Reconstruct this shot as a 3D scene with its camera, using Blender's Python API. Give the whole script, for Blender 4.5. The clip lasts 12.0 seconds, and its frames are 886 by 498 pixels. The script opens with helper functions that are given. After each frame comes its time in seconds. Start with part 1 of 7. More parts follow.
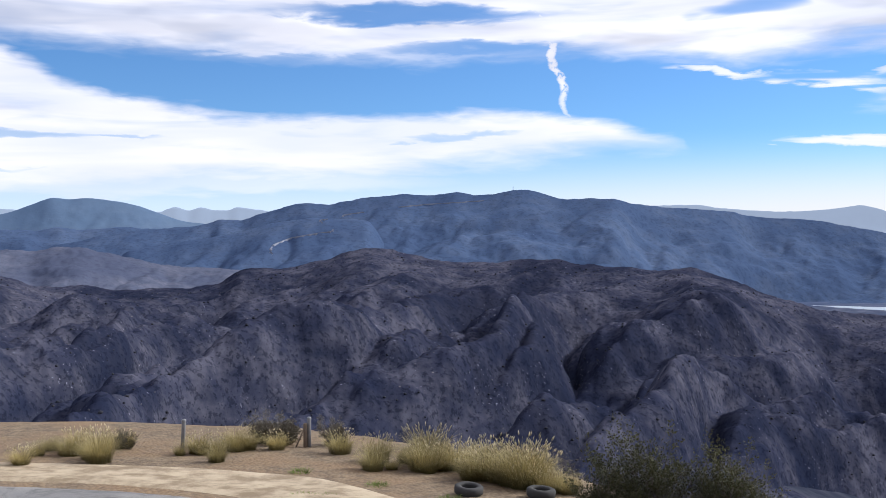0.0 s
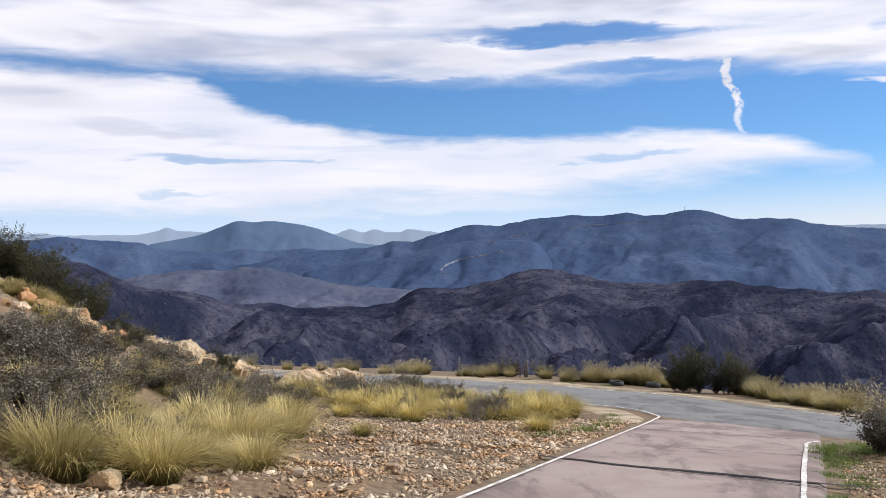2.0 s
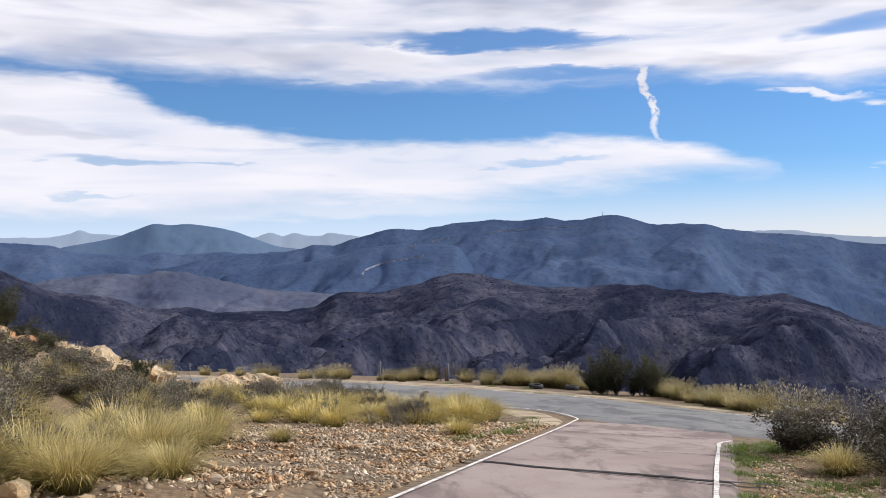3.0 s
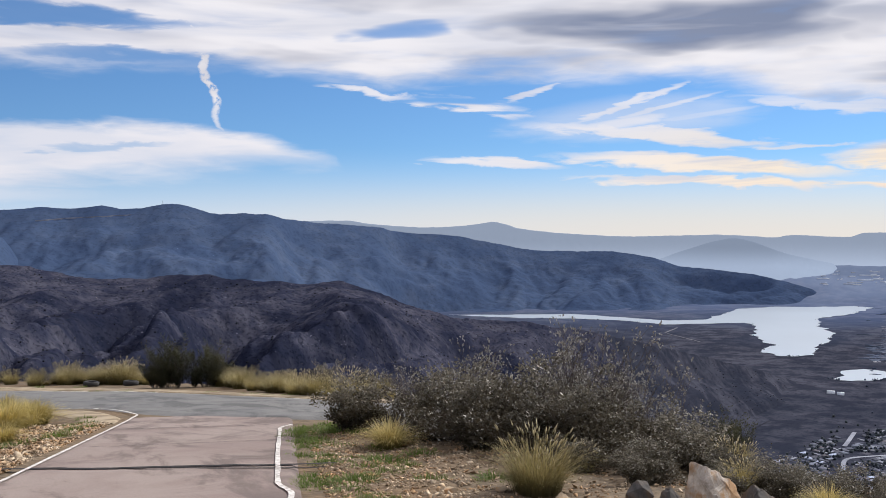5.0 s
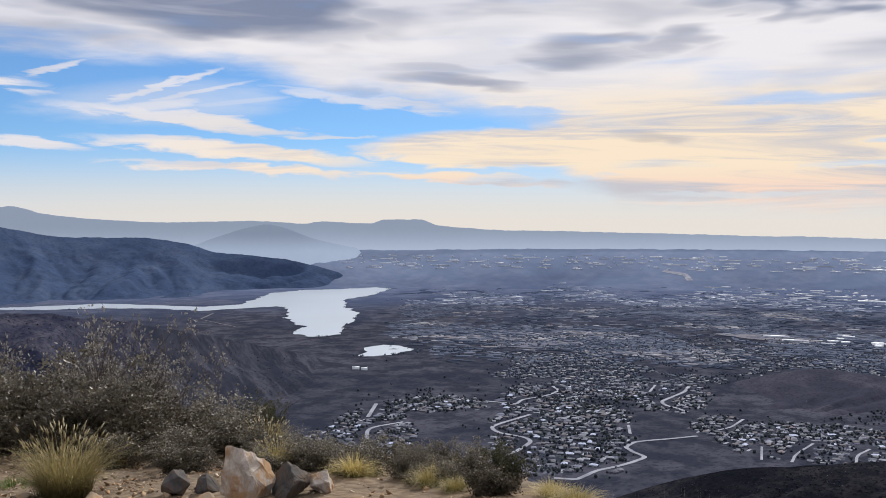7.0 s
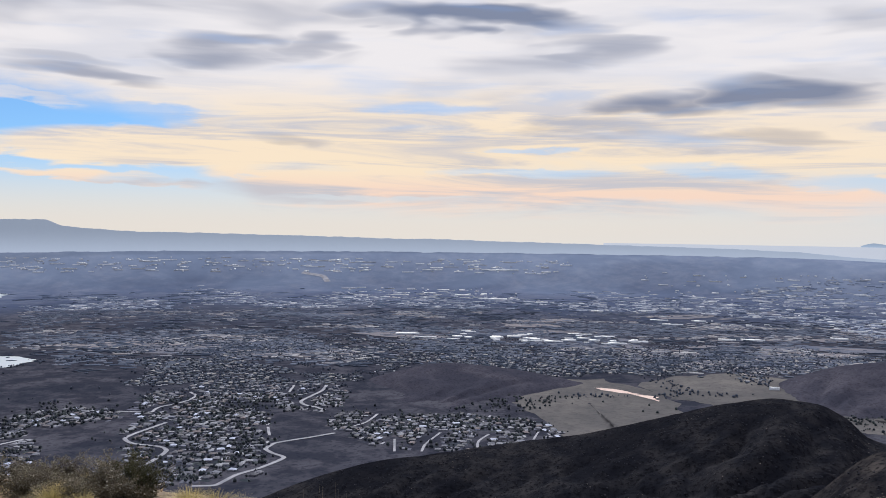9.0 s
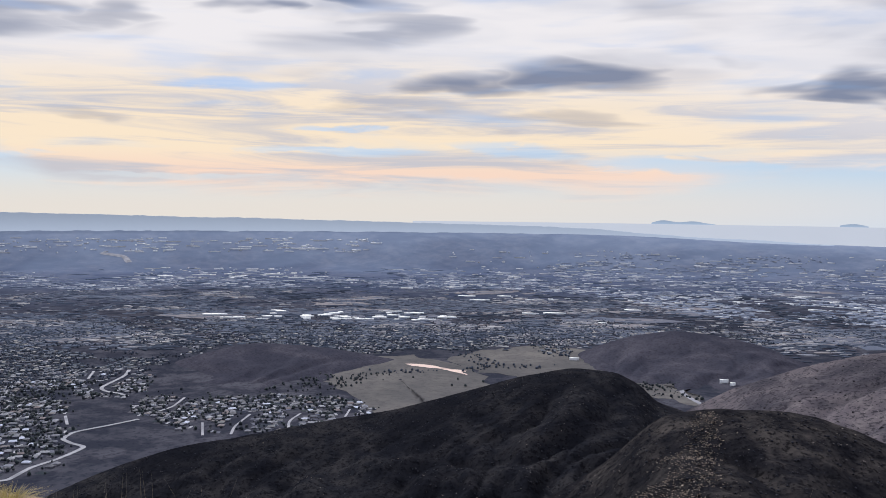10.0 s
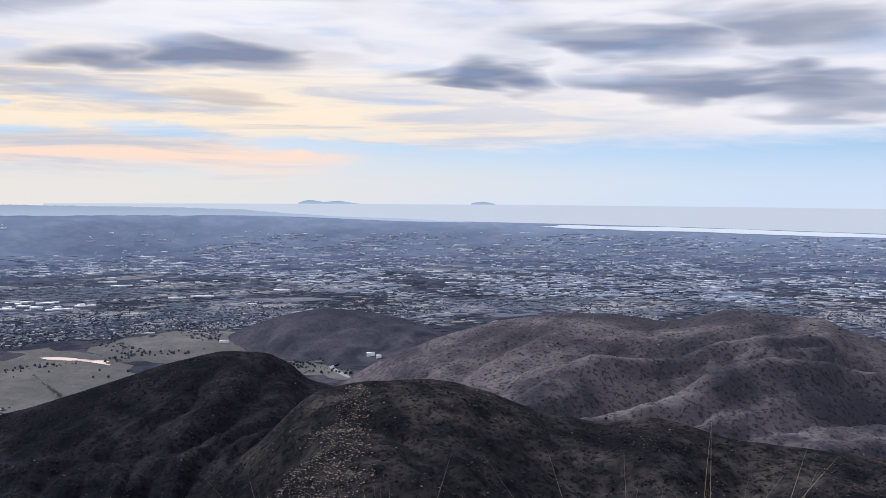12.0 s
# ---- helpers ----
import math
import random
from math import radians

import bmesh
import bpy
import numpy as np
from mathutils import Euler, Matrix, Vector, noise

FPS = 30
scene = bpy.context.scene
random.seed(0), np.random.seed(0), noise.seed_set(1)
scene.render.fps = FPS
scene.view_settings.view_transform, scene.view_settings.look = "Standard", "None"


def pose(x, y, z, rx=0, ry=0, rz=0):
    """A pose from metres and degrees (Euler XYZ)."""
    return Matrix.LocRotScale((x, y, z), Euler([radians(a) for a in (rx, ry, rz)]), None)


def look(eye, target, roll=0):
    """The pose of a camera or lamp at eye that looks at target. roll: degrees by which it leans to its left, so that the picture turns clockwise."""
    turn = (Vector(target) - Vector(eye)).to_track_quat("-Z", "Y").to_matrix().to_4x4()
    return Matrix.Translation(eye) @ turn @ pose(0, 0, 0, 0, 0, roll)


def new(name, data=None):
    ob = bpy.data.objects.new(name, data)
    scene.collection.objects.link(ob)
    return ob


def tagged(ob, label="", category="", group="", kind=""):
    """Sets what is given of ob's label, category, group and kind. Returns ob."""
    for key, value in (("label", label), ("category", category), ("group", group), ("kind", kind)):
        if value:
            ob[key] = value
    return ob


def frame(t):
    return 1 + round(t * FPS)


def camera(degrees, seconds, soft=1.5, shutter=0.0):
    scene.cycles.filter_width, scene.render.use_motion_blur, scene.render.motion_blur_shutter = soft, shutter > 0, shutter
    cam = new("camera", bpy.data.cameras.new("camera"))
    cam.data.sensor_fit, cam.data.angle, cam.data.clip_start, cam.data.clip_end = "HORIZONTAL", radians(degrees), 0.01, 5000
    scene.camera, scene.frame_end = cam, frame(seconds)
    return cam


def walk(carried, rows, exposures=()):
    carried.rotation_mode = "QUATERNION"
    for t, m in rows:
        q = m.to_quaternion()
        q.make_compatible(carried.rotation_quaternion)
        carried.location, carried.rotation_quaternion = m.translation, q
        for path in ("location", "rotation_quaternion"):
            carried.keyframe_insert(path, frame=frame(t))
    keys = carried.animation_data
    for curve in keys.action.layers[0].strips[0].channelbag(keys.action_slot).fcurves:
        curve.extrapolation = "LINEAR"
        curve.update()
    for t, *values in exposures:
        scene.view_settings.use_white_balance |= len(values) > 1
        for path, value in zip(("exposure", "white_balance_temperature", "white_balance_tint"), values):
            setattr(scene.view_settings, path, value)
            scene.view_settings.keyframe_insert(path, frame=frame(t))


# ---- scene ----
# The eye stays on one spot by the road and turns from the south-east to the west.
# A short pull back over the road at the start.
cam = camera(48.95, 12.0, soft=0.85)


def facing(turn, tilt, lean, ahead=0.0, high=1.6):
    """Pose of the camera: clockwise turn from +y, tilt up, lean, all in degrees; metres ahead of its standing place, and its height."""
    a = radians(7.6)
    return pose(ahead * math.sin(a), ahead * math.cos(a), high) @ pose(0, 0, 0, 0, 0, -turn) @ pose(0, 0, 0, 90 + tilt) @ pose(0, 0, 0, 0, 0, -lean)


walk(cam, [
    (0, facing(8.6, -1.75, 0.3, 23.0, 1.25)),
    (0.25, facing(6.2, -1.6, 0.4, 18.0, 1.15)),
    (0.5, facing(2.6, -1.45, 0.5, 9.5, 1.25)),
    (1, facing(0.8, -1.23, 0.6, 2.5, 1.5)),
    (1.25, facing(-0.1, -0.98, 0.63, 0.8, 1.56)),
    (1.5, facing(-0.74, -0.74, 0.63)),
    (2, facing(-1.26, -0.45, 0.46)),
    (2.5, facing(-0.03, -0.22, 0.31)),
    (2.7, facing(1.07, -0.22, 0.29)),
    (4.3, facing(19.18, -0.58, 0.23)),
    (4.5, facing(21.93, -0.66, 0.22)),
    (5, facing(28.74, -0.95, 0.18)),
    (5.5, facing(35.56, -1.29, 0.15)),
    (6, facing(42.34, -1.61, 0.19)),
    (6.5, facing(49.07, -1.81, 0.02)),
    (7, facing(55.63, -1.79, -0.09)),
    (7.5, facing(61.70, -1.65, -0.20)),
    (7.7, facing(63.92, -1.57, -0.25)),
    (9.3, facing(79.85, -1.75, -0.72)),
    (9.5, facing(82.15, -1.96, -0.74)),
    (10, facing(87.80, -2.70, -0.64)),
    (10.5, facing(93.58, -3.40, -0.48)),
    (11, facing(99.16, -3.80, -0.35)),
    (11.5, facing(104.11, -3.82, -0.34)),
    (12, facing(108.34, -3.68, -0.37)),
], [(0, 0.36, 5700, 10), (1.2, 0.27, 5780, 10), (2.5, 0.22, 5850, 10), (5.5, 0.02, 6000, 10), (9.5, -0.03, 6050, 10), (12, 0.08, 5850, 10)])

# ---------------------------------------------------------------- light
SUN_TURN, SUN_UP = 74.0, 33.0
world = bpy.data.worlds.new("sky")
scene.world = world
world.use_nodes = True


class Nodes:
    """Short-hand for building node trees."""

    def __init__(self, tree):
        self.t = tree
        tree.nodes.clear()

    def add(self, kind, inputs=None, **props):
        n = self.t.nodes.new(kind)
        for k, v in props.items():
            setattr(n, k, v)
        for k, v in (inputs or {}).items():
            s = n.inputs[k]
            if hasattr(v, "links"):
                self.t.links.new(v, s)
            else:
                s.default_value = v
        return n

    def math(self, op, a, b=0.0, c=0.0, clamp=False):
        n = self.add("ShaderNodeMath", {0: a, 1: b, 2: c}, operation=op)
        n.use_clamp = clamp
        return n.outputs[0]

    def vmath(self, op, a, b=(0, 0, 0)):
        return self.add("ShaderNodeVectorMath", {0: a, 1: b}, operation=op).outputs[0]

    def noise(self, vec, scale, detail=4.0, rough=0.55, warp=0.0, kind="FBM"):
        return self.add("ShaderNodeTexNoise", {"Vector": vec, "Scale": scale, "Detail": detail, "Roughness": rough, "Distortion": warp}, noise_type=kind).outputs["Fac"]

    def step(self, v, lo, hi, to0=0.0, to1=1.0):
        n = self.add("ShaderNodeMapRange", {"Value": v, "From Min": lo, "From Max": hi, "To Min": to0, "To Max": to1}, interpolation_type="SMOOTHSTEP")
        return n.outputs[0]

    def mix(self, f, a, b, blend="MIX"):
        n = self.add("ShaderNodeMix", data_type="RGBA", blend_type=blend)
        for k, v in ((0, f), (6, a), (7, b)):
            s = n.inputs[k]
            if hasattr(v, "links"):
                self.t.links.new(v, s)
            else:
                s.default_value = (*v, 1) if k and len(v) == 3 else v
        return n.outputs[2]


N = Nodes(world.node_tree)
ray = N.add("ShaderNodeTexCoord").outputs["Generated"]
rx, ry, rz = N.add("ShaderNodeSeparateXYZ", {0: ray}).outputs
TURN = N.math("MULTIPLY", N.math("ARCTAN2", rx, ry), 180 / math.pi)
RISE = N.math("MULTIPLY", N.math("ARCSINE", rz), 180 / math.pi)
# cloud coordinates: stretched along the horizon, slightly frayed
flat = N.add("ShaderNodeCombineXYZ", {0: N.math("MULTIPLY", TURN, 0.13), 1: N.math("MULTIPLY", RISE, 0.62), 2: 0.0}).outputs[0]
fray1 = N.math("SUBTRACT", N.noise(flat, 0.55, 4, 0.5, 0.4), 0.5)
fray2 = N.math("SUBTRACT", N.noise(N.vmath("ADD", flat, (17.0, 5.0, 3.0)), 1.1, 5, 0.5, 0.4), 0.5)
fx = N.math("ADD", TURN, N.math("ADD", N.math("MULTIPLY", fray1, 8.0), N.math("MULTIPLY", fray2, 7.0)))
fy = N.math("ADD", RISE, N.math("ADD", N.math("MULTIPLY", fray1, 1.2), N.math("MULTIPLY", fray2, 1.5)))
fray3 = N.math("SUBTRACT", N.noise(N.vmath("ADD", flat, (3.0, 45.0, 8.0)), 3.4, 4, 0.5, 0.5), 0.5)
fx = N.math("MULTIPLY_ADD", fray3, 3.0, fx)
fy = N.math("MULTIPLY_ADD", fray3, 0.9, fy)
# the same, barely frayed, for thin wisps and for smooth shaded undersides
wx = N.math("ADD", N.math("MULTIPLY_ADD", fray3, 5.0, TURN), N.math("ADD", N.math("MULTIPLY", fray1, 3.0), N.math("MULTIPLY", fray2, 4.0)))
wy = N.math("ADD", N.math("MULTIPLY_ADD", fray3, 0.7, RISE), N.math("ADD", N.math("MULTIPLY", fray1, 0.3), N.math("MULTIPLY", fray2, 0.7)))
calm = N.math("SUBTRACT", N.noise(N.vmath("ADD", flat, (17.0, 5.0, 3.0)), 1.1, 2, 0.5, 0.3), 0.5)
sx_ = N.math("ADD", TURN, N.math("ADD", N.math("MULTIPLY", fray1, 11.0), N.math("MULTIPLY", calm, 9.0)))
sy_ = N.math("ADD", RISE, N.math("ADD", N.math("MULTIPLY", fray1, 2.2), N.math("MULTIPLY", calm, 2.4)))

fine = N.noise(N.vmath("MULTIPLY", flat, (1.0, 1.5, 1.0)), 0.9, 4, 0.48, 0.4)


def patch(turn, rise, wide, high, tilt=0.0, soft=0.5, amount=1.0, x=None, y=None):
    """Soft-edged oval in the sky, in degrees."""
    x, y = x or fx, y or fy
    u = N.math("MULTIPLY_ADD", x, 1 / wide, -turn / wide)
    v = N.math("MULTIPLY_ADD", y, 1 / high, -rise / high)
    if tilt:
        v = N.math("MULTIPLY_ADD", u, -tilt, v)
    d = N.math("MULTIPLY_ADD", u, u, N.math("MULTIPLY", v, v))
    return N.step(d, 1 + soft, 1 - soft, 0.0, amount)


def gather(parts):
    out = parts[0]
    for p in parts[1:]:
        out = N.math("MAXIMUM", out, p)
    return out


def edge(knots):
    """A line across the sky: rise, in degrees, at each turn."""
    ramp = N.add("ShaderNodeValToRGB", {0: N.math("MULTIPLY_ADD", TURN, 1 / 360, 0.5)})
    ramp.color_ramp.interpolation = "EASE"
    while len(ramp.color_ramp.elements) < len(knots):
        ramp.color_ramp.elements.new(0.5)
    for e, (t, r) in zip(ramp.color_ramp.elements, knots):
        e.position = t / 360 + 0.5
        e.color = (r / 20,) * 3 + (1,)
    return N.math("MULTIPLY", ramp.outputs[0], 20.0)


def wisp(turn, rise, wide, high, slope=0.0, soft=0.8, amount=1.0):
    """A thin streak; slope in degrees of rise for a degree of turn."""
    return patch(turn, rise, wide, high, slope * wide / high, soft, amount, wx, wy)


def shaded(turn, rise, wide, high, slope=0.0, amount=0.9):
    return patch(turn, rise, wide, high, slope * wide / high, 0.95, amount, sx_, sy_)


upper = N.math("SUBTRACT", fy, edge([(-180, 12), (-40, 10.5), (-22, 9.9), (-12, 9.5), (-2, 9.1), (5, 8.95), (12, 9.2), (16.4, 9.4), (20, 9.0), (25, 8.6), (31, 9.0), (38, 8.7), (44, 8.4), (50, 7.1), (56.5, 6.1), (60, 5.2), (63, 2.0), (67, 0.6), (99, 0.5), (106, 1.6), (122, 2.3), (137, 2.7), (180, 9)]))
lower_top = N.math("SUBTRACT", edge([(-180, 5), (-30, 9.9), (-16.5, 9.7), (-15, 9.3), (-12.8, 7.9), (-9.5, 7.1), (-6.3, 6.5), (-3, 5.95), (3.8, 6.05), (12, 6.35), (17, 5.9), (20, 5.3), (22.5, 4.5), (25, 0.0), (180, 0.0)]), fy)
lower_base = N.math("SUBTRACT", fy, edge([(-180, 2), (-20, 1.7), (0, 2.1), (12, 3.2), (22, 3.9), (180, 4)]))
lower = N.math("MULTIPLY", N.step(lower_top, -0.2, 0.8), N.step(lower_base, -0.6, 1.2))
broken = N.step(fine, 0.42, 0.56)
banks = gather([
    N.math("MULTIPLY", N.step(upper, -0.4, 1.2), N.step(fine, 0.24, 0.5, 0.72, 1.0)), N.math("MULTIPLY", lower, N.step(fine, 0.26, 0.5, 0.7, 1.0)),
    patch(-6, 2.3, 13, 0.8, 0, 0.7, 0.5),
    wisp(60.5, 4.05, 9.5, 1.15, 0.0, 0.3), wisp(92.5, 1.62, 9.5, 0.3, 0.0, 0.8), wisp(57.0, 2.35, 6.0, 0.24, -0.05), wisp(43.5, 3.85, 7.0, 0.42, -0.085, 0.7), wisp(43.7, 2.85, 6.2, 0.22, -0.055), wisp(32.2, 4.1, 3.7, 0.26, -0.05, 0.8, 0.95),
    N.math("MULTIPLY", wisp(30.0, 7.5, 4.0, 0.36, -0.14, 0.8), broken), wisp(24.5, 8.2, 2.5, 0.25, -0.1, 0.8, 0.9),
    wisp(34.0, 8.15, 2.0, 0.15, 0.29, 0.9, 0.75), wisp(39.2, 7.3, 2.7, 0.24, 0.36, 0.9, 0.85), wisp(41.0, 5.65, 6.5, 0.42, -0.1, 0.8, 0.95), wisp(41.2, 7.05, 3.0, 0.17, 0.23, 0.9, 0.75),
    wisp(39.2, 6.3, 3.4, 0.32, 0.14, 0.9, 0.8), wisp(43.5, 6.6, 3.2, 0.18, 0.12, 0.9, 0.5), wisp(40.0, 6.5, 6.0, 1.1, 0.05, 0.95, 0.4),
    wisp(51.5, 6.9, 5.0, 0.35, -0.13, 0.9, 0.7), wisp(48.5, 4.7, 2.6, 0.12, 0, 0.9, 0.6),
])
overhead = N.step(N.noise(N.vmath("MULTIPLY", ray, (1.6, 1.6, 3.0)), 1.3, 6, 0.6, 0.8), 0.42, 0.62)
overhead = N.math("MULTIPLY", overhead, N.step(RISE, 17, 26))
gaps = gather([
    patch(6.4, 11.8, 7.6, 0.5, -0.1, 0.8, 0.95), patch(10.4, 9.75, 5.6, 0.36, 0.12, 0.9, 0.85), patch(-2, 9.3, 5, 0.25, -0.1, 0.9, 0.5), shaded(25.8, 11.5, 2.2, 0.42, 0.02, 0.8),
    patch(-15.7, 4.7, 3.8, 0.26, 0, 0.95, 0.62), patch(-10.3, 4.67, 2.0, 0.15, 0, 0.95, 0.5), patch(-15.7, 2.95, 1.9, 0.14, 0, 0.8, 0.5), patch(8.6, 4.7, 2.2, 0.2, 0, 0.9, 0.5),
    wisp(75.2, 6.6, 3.4, 0.36, 0.02, 0.9, 0.55), wisp(81.5, 2.98, 4.6, 0.22, -0.015, 0.8, 0.5), wisp(60.8, 2.38, 3.6, 0.26, 0, 0.8, 0.6), wisp(81.7, 4.27, 2.5, 0.13, 0, 0.8, 0.45), wisp(72.1, 1.41, 4.8, 0.16, 0, 0.9, 0.6),
    wisp(59.2, 5.9, 2.8, 0.62, -0.12, 0.8, 0.65), wisp(92.5, 3.1, 3.9, 0.38, -0.06, 0.9, 0.5), wisp(102, 2.2, 5.4, 0.46, -0.05, 0.9, 0.8), wisp(114.6, 1.5, 6.8, 0.6, -0.03, 0.9, 0.85), wisp(120, 1.7, 7, 0.5, 0, 0.9, 0.7),
])
# the broken trail of an aeroplane, standing upright over the far mountain
wav = N.math("MULTIPLY", N.math("SINE", N.math("MULTIPLY", RISE, 2.2)), 0.25)
trail_x = N.math("ADD", N.math("ADD", TURN, wav), N.math("MULTIPLY", RISE, 0.28))
trail = patch(17.7, 9.1, 0.24, 3.1, 0, 0.8, 1.0, x=N.math("ADD", trail_x, N.math("MULTIPLY", fray2, 1.5)), y=RISE)
trail = N.math("MULTIPLY", trail, N.step(N.noise(N.vmath("MULTIPLY", flat, (12.0, 2.5, 1.0)), 1.6, 3, 0.6), 0.3, 0.52))
cover = N.math("MULTIPLY", N.math("MAXIMUM", banks, overhead), N.math("SUBTRACT", 1.0, gaps), clamp=True)
cover = N.math("MAXIMUM", cover, trail)
haze = N.step(RISE, 5.2, -0.5)
# thicker, darker cloud
dark = gather([
    shaded(42.7, 11.7, 10, 1.5, 0, 1.0), shaded(36.5, 12.0, 5, 0.9, 0, 0.8), shaded(55.5, 7.75, 3.9, 0.5, -0.05, 0.65), shaded(54.8, 8.6, 3.0, 0.45, 0, 0.35), shaded(63.9, 9.7, 4.4, 0.6, 0.02, 0.7), shaded(69.3, 10.2, 1.9, 0.6, 0.05, 0.6),
    shaded(77.8, 11.7, 7.2, 0.85, -0.04, 1.0), shaded(84.2, 9.95, 3.5, 0.65, -0.05, 0.6), shaded(67.3, 4.7, 2.1, 0.5, 0, 0.35), shaded(86.0, 5.9, 3.2, 0.5, -0.06, 0.35), shaded(90.6, 7.1, 3.7, 0.52, 0, 0.9), shaded(97.4, 7.65, 5.2, 0.88, 0, 1.0),
    shaded(94.0, 4.5, 3.7, 0.45, -0.04, 0.4), shaded(111.3, 6.4, 4.1, 0.68, -0.05, 1.0), shaded(118.8, 8.5, 5.8, 1.15, -0.02, 0.9), shaded(125.7, 5.75, 8.2, 0.95, -0.08, 0.9), shaded(130.7, 4.7, 3.8, 0.65, -0.1, 0.65), shaded(129, 9.0, 5.2, 1.3, 0, 0.75), shaded(150, 9, 12, 2, 0, 0.7),
    shaded(-18.7, 6.4, 3.8, 0.5, -0.05, 0.28), shaded(-9, 11.0, 12, 0.8, -0.06, 0.3),
])
veined = N.noise(N.vmath("ADD", N.vmath("MULTIPLY", flat, (0.8, 1.2, 1.0)), (61.0, 7.0, 0.0)), 1.1, 3, 0.5, 0.4)
dark = N.math("MULTIPLY", dark, N.step(veined, 0.28, 0.62, 0.7, 1.08), clamp=True)
mottle = N.noise(N.vmath("ADD", N.vmath("MULTIPLY", flat, (1.0, 1.0, 1.0)), (40.0, 2.0, 0.0)), 0.8, 3, 0.45, 0.3)
dark = N.math("MAXIMUM", dark, N.math("MULTIPLY", N.step(mottle, 0.46, 0.72), N.step(RISE, 5, 10, 0.0, 0.5)))
warm = patch(78, 2.8, 38, 4.6, 0, 0.9, 1.0, x=TURN, y=RISE)
glow_low = patch(66, 0.6, 46, 3.2, 0, 0.95, 1.0, x=TURN, y=RISE)
shine = patch(SUN_TURN, SUN_UP, 80, 34, 0, 0.9, 1.0, x=TURN, y=RISE)
body = N.noise(N.vmath("ADD", N.vmath("MULTIPLY", flat, (0.8, 1.3, 1.0)), (9.0, 31.0, 0.0)), 0.7, 4, 0.45, 0.4)
bands = N.noise(N.vmath("ADD", N.vmath("MULTIPLY", flat, (0.6, 1.7, 1.0)), (3.0, 11.0, 0.0)), 0.9, 6, 0.58, 0.9)
shade = N.mix(N.step(RISE, 6.5, 10.5), (0.72, 0.70, 0.73), (0.52, 0.53, 0.61))
white = N.mix(N.step(body, 0.32, 0.6), shade, (0.86, 0.795, 0.775))
white = N.mix(N.math("MULTIPLY", shine, 0.6), white, (0.96, 0.89, 0.84))
peach = N.mix(N.step(RISE, 1.6, 3.2), (1.0, 0.70, 0.51), (1.02, 0.80, 0.54))
white = N.mix(N.math("MULTIPLY", warm, 0.9), white, N.mix(N.step(bands, 0.36, 0.58), (0.60, 0.56, 0.56), peach))
cloud_tone = N.mix(N.math("MULTIPLY", dark, 0.9), white, (0.175, 0.21, 0.31))
sky = N.add("ShaderNodeTexSky", sky_type="NISHITA", sun_disc=False, sun_elevation=radians(SUN_UP), sun_rotation=radians(SUN_TURN), altitude=700.0, air_density=1.0, dust_density=0.05, ozone_density=5.0)
lifted = N.vmath("NORMALIZE", N.add("ShaderNodeCombineXYZ", {0: rx, 1: ry, 2: N.math("MAXIMUM", N.math("ADD", rz, 0.035), 0.02)}).outputs[0])
world.node_tree.links.new(lifted, sky.inputs[0])
haze_tone = N.mix(glow_low, (0.66, 0.715, 0.80), (0.86, 0.74, 0.62))
clear_blue = N.mix(1.0, sky.outputs[0], (0.84, 0.96, 1.05), "MULTIPLY")
air = N.add("ShaderNodeBackground", {"Color": clear_blue, "Strength": 0.09}).outputs[0]
mist = N.add("ShaderNodeBackground", {"Color": haze_tone, "Strength": 1.0}).outputs[0]
puff = N.add("ShaderNodeBackground", {"Color": cloud_tone, "Strength": 1.0}).outputs[0]
blend = N.add("ShaderNodeMixShader", {0: N.math("MULTIPLY", haze, 0.92), 1: air, 2: mist}).outputs[0]
blend = N.add("ShaderNodeMixShader", {0: cover, 1: blend, 2: puff}).outputs[0]
N.add("ShaderNodeOutputWorld", {"Surface": blend})


sun = new("sun", bpy.data.lights.new("sun", "SUN"))
sun.data.energy, sun.data.angle, sun.data.color = 4.2, radians(4), (1.0, 0.93, 0.82)
sun.matrix_world = look((0, 0, 0), [-v for v in (math.sin(radians(SUN_TURN)) * math.cos(radians(SUN_UP)), math.cos(radians(SUN_TURN)) * math.cos(radians(SUN_UP)), math.sin(radians(SUN_UP)))])

# ---------------------------------------------------------------- materials


def material(name, build, rough=0.9, spec=0.2):
    """A node material; build(N, pos) returns colour, and optionally height, roughness and bump strength."""
    m = bpy.data.materials.new(name)
    m.use_nodes = True
    n = Nodes(m.node_tree)
    got = build(n, n.add("ShaderNodeTexCoord").outputs["Object"])
    colour, height, rgh, bump = (tuple(got) + (None,) * 4)[:4] if isinstance(got, tuple) and not isinstance(got[0], float) else (got, None, None, None)
    b = n.add("ShaderNodeBsdfPrincipled", {"Roughness": rgh if rgh is not None else rough, "Specular IOR Level": spec})
    if hasattr(colour, "links"):
        n.t.links.new(colour, b.inputs["Base Color"])
    else:
        b.inputs["Base Color"].default_value = (*colour, 1)
    if height is not None:
        n.t.links.new(n.add("ShaderNodeBump", {"Height": height, "Strength": 0.6, "Distance": bump or 0.02}).outputs[0], b.inputs["Normal"])
    n.add("ShaderNodeOutputMaterial", {"Surface": b.outputs[0]})
    return m


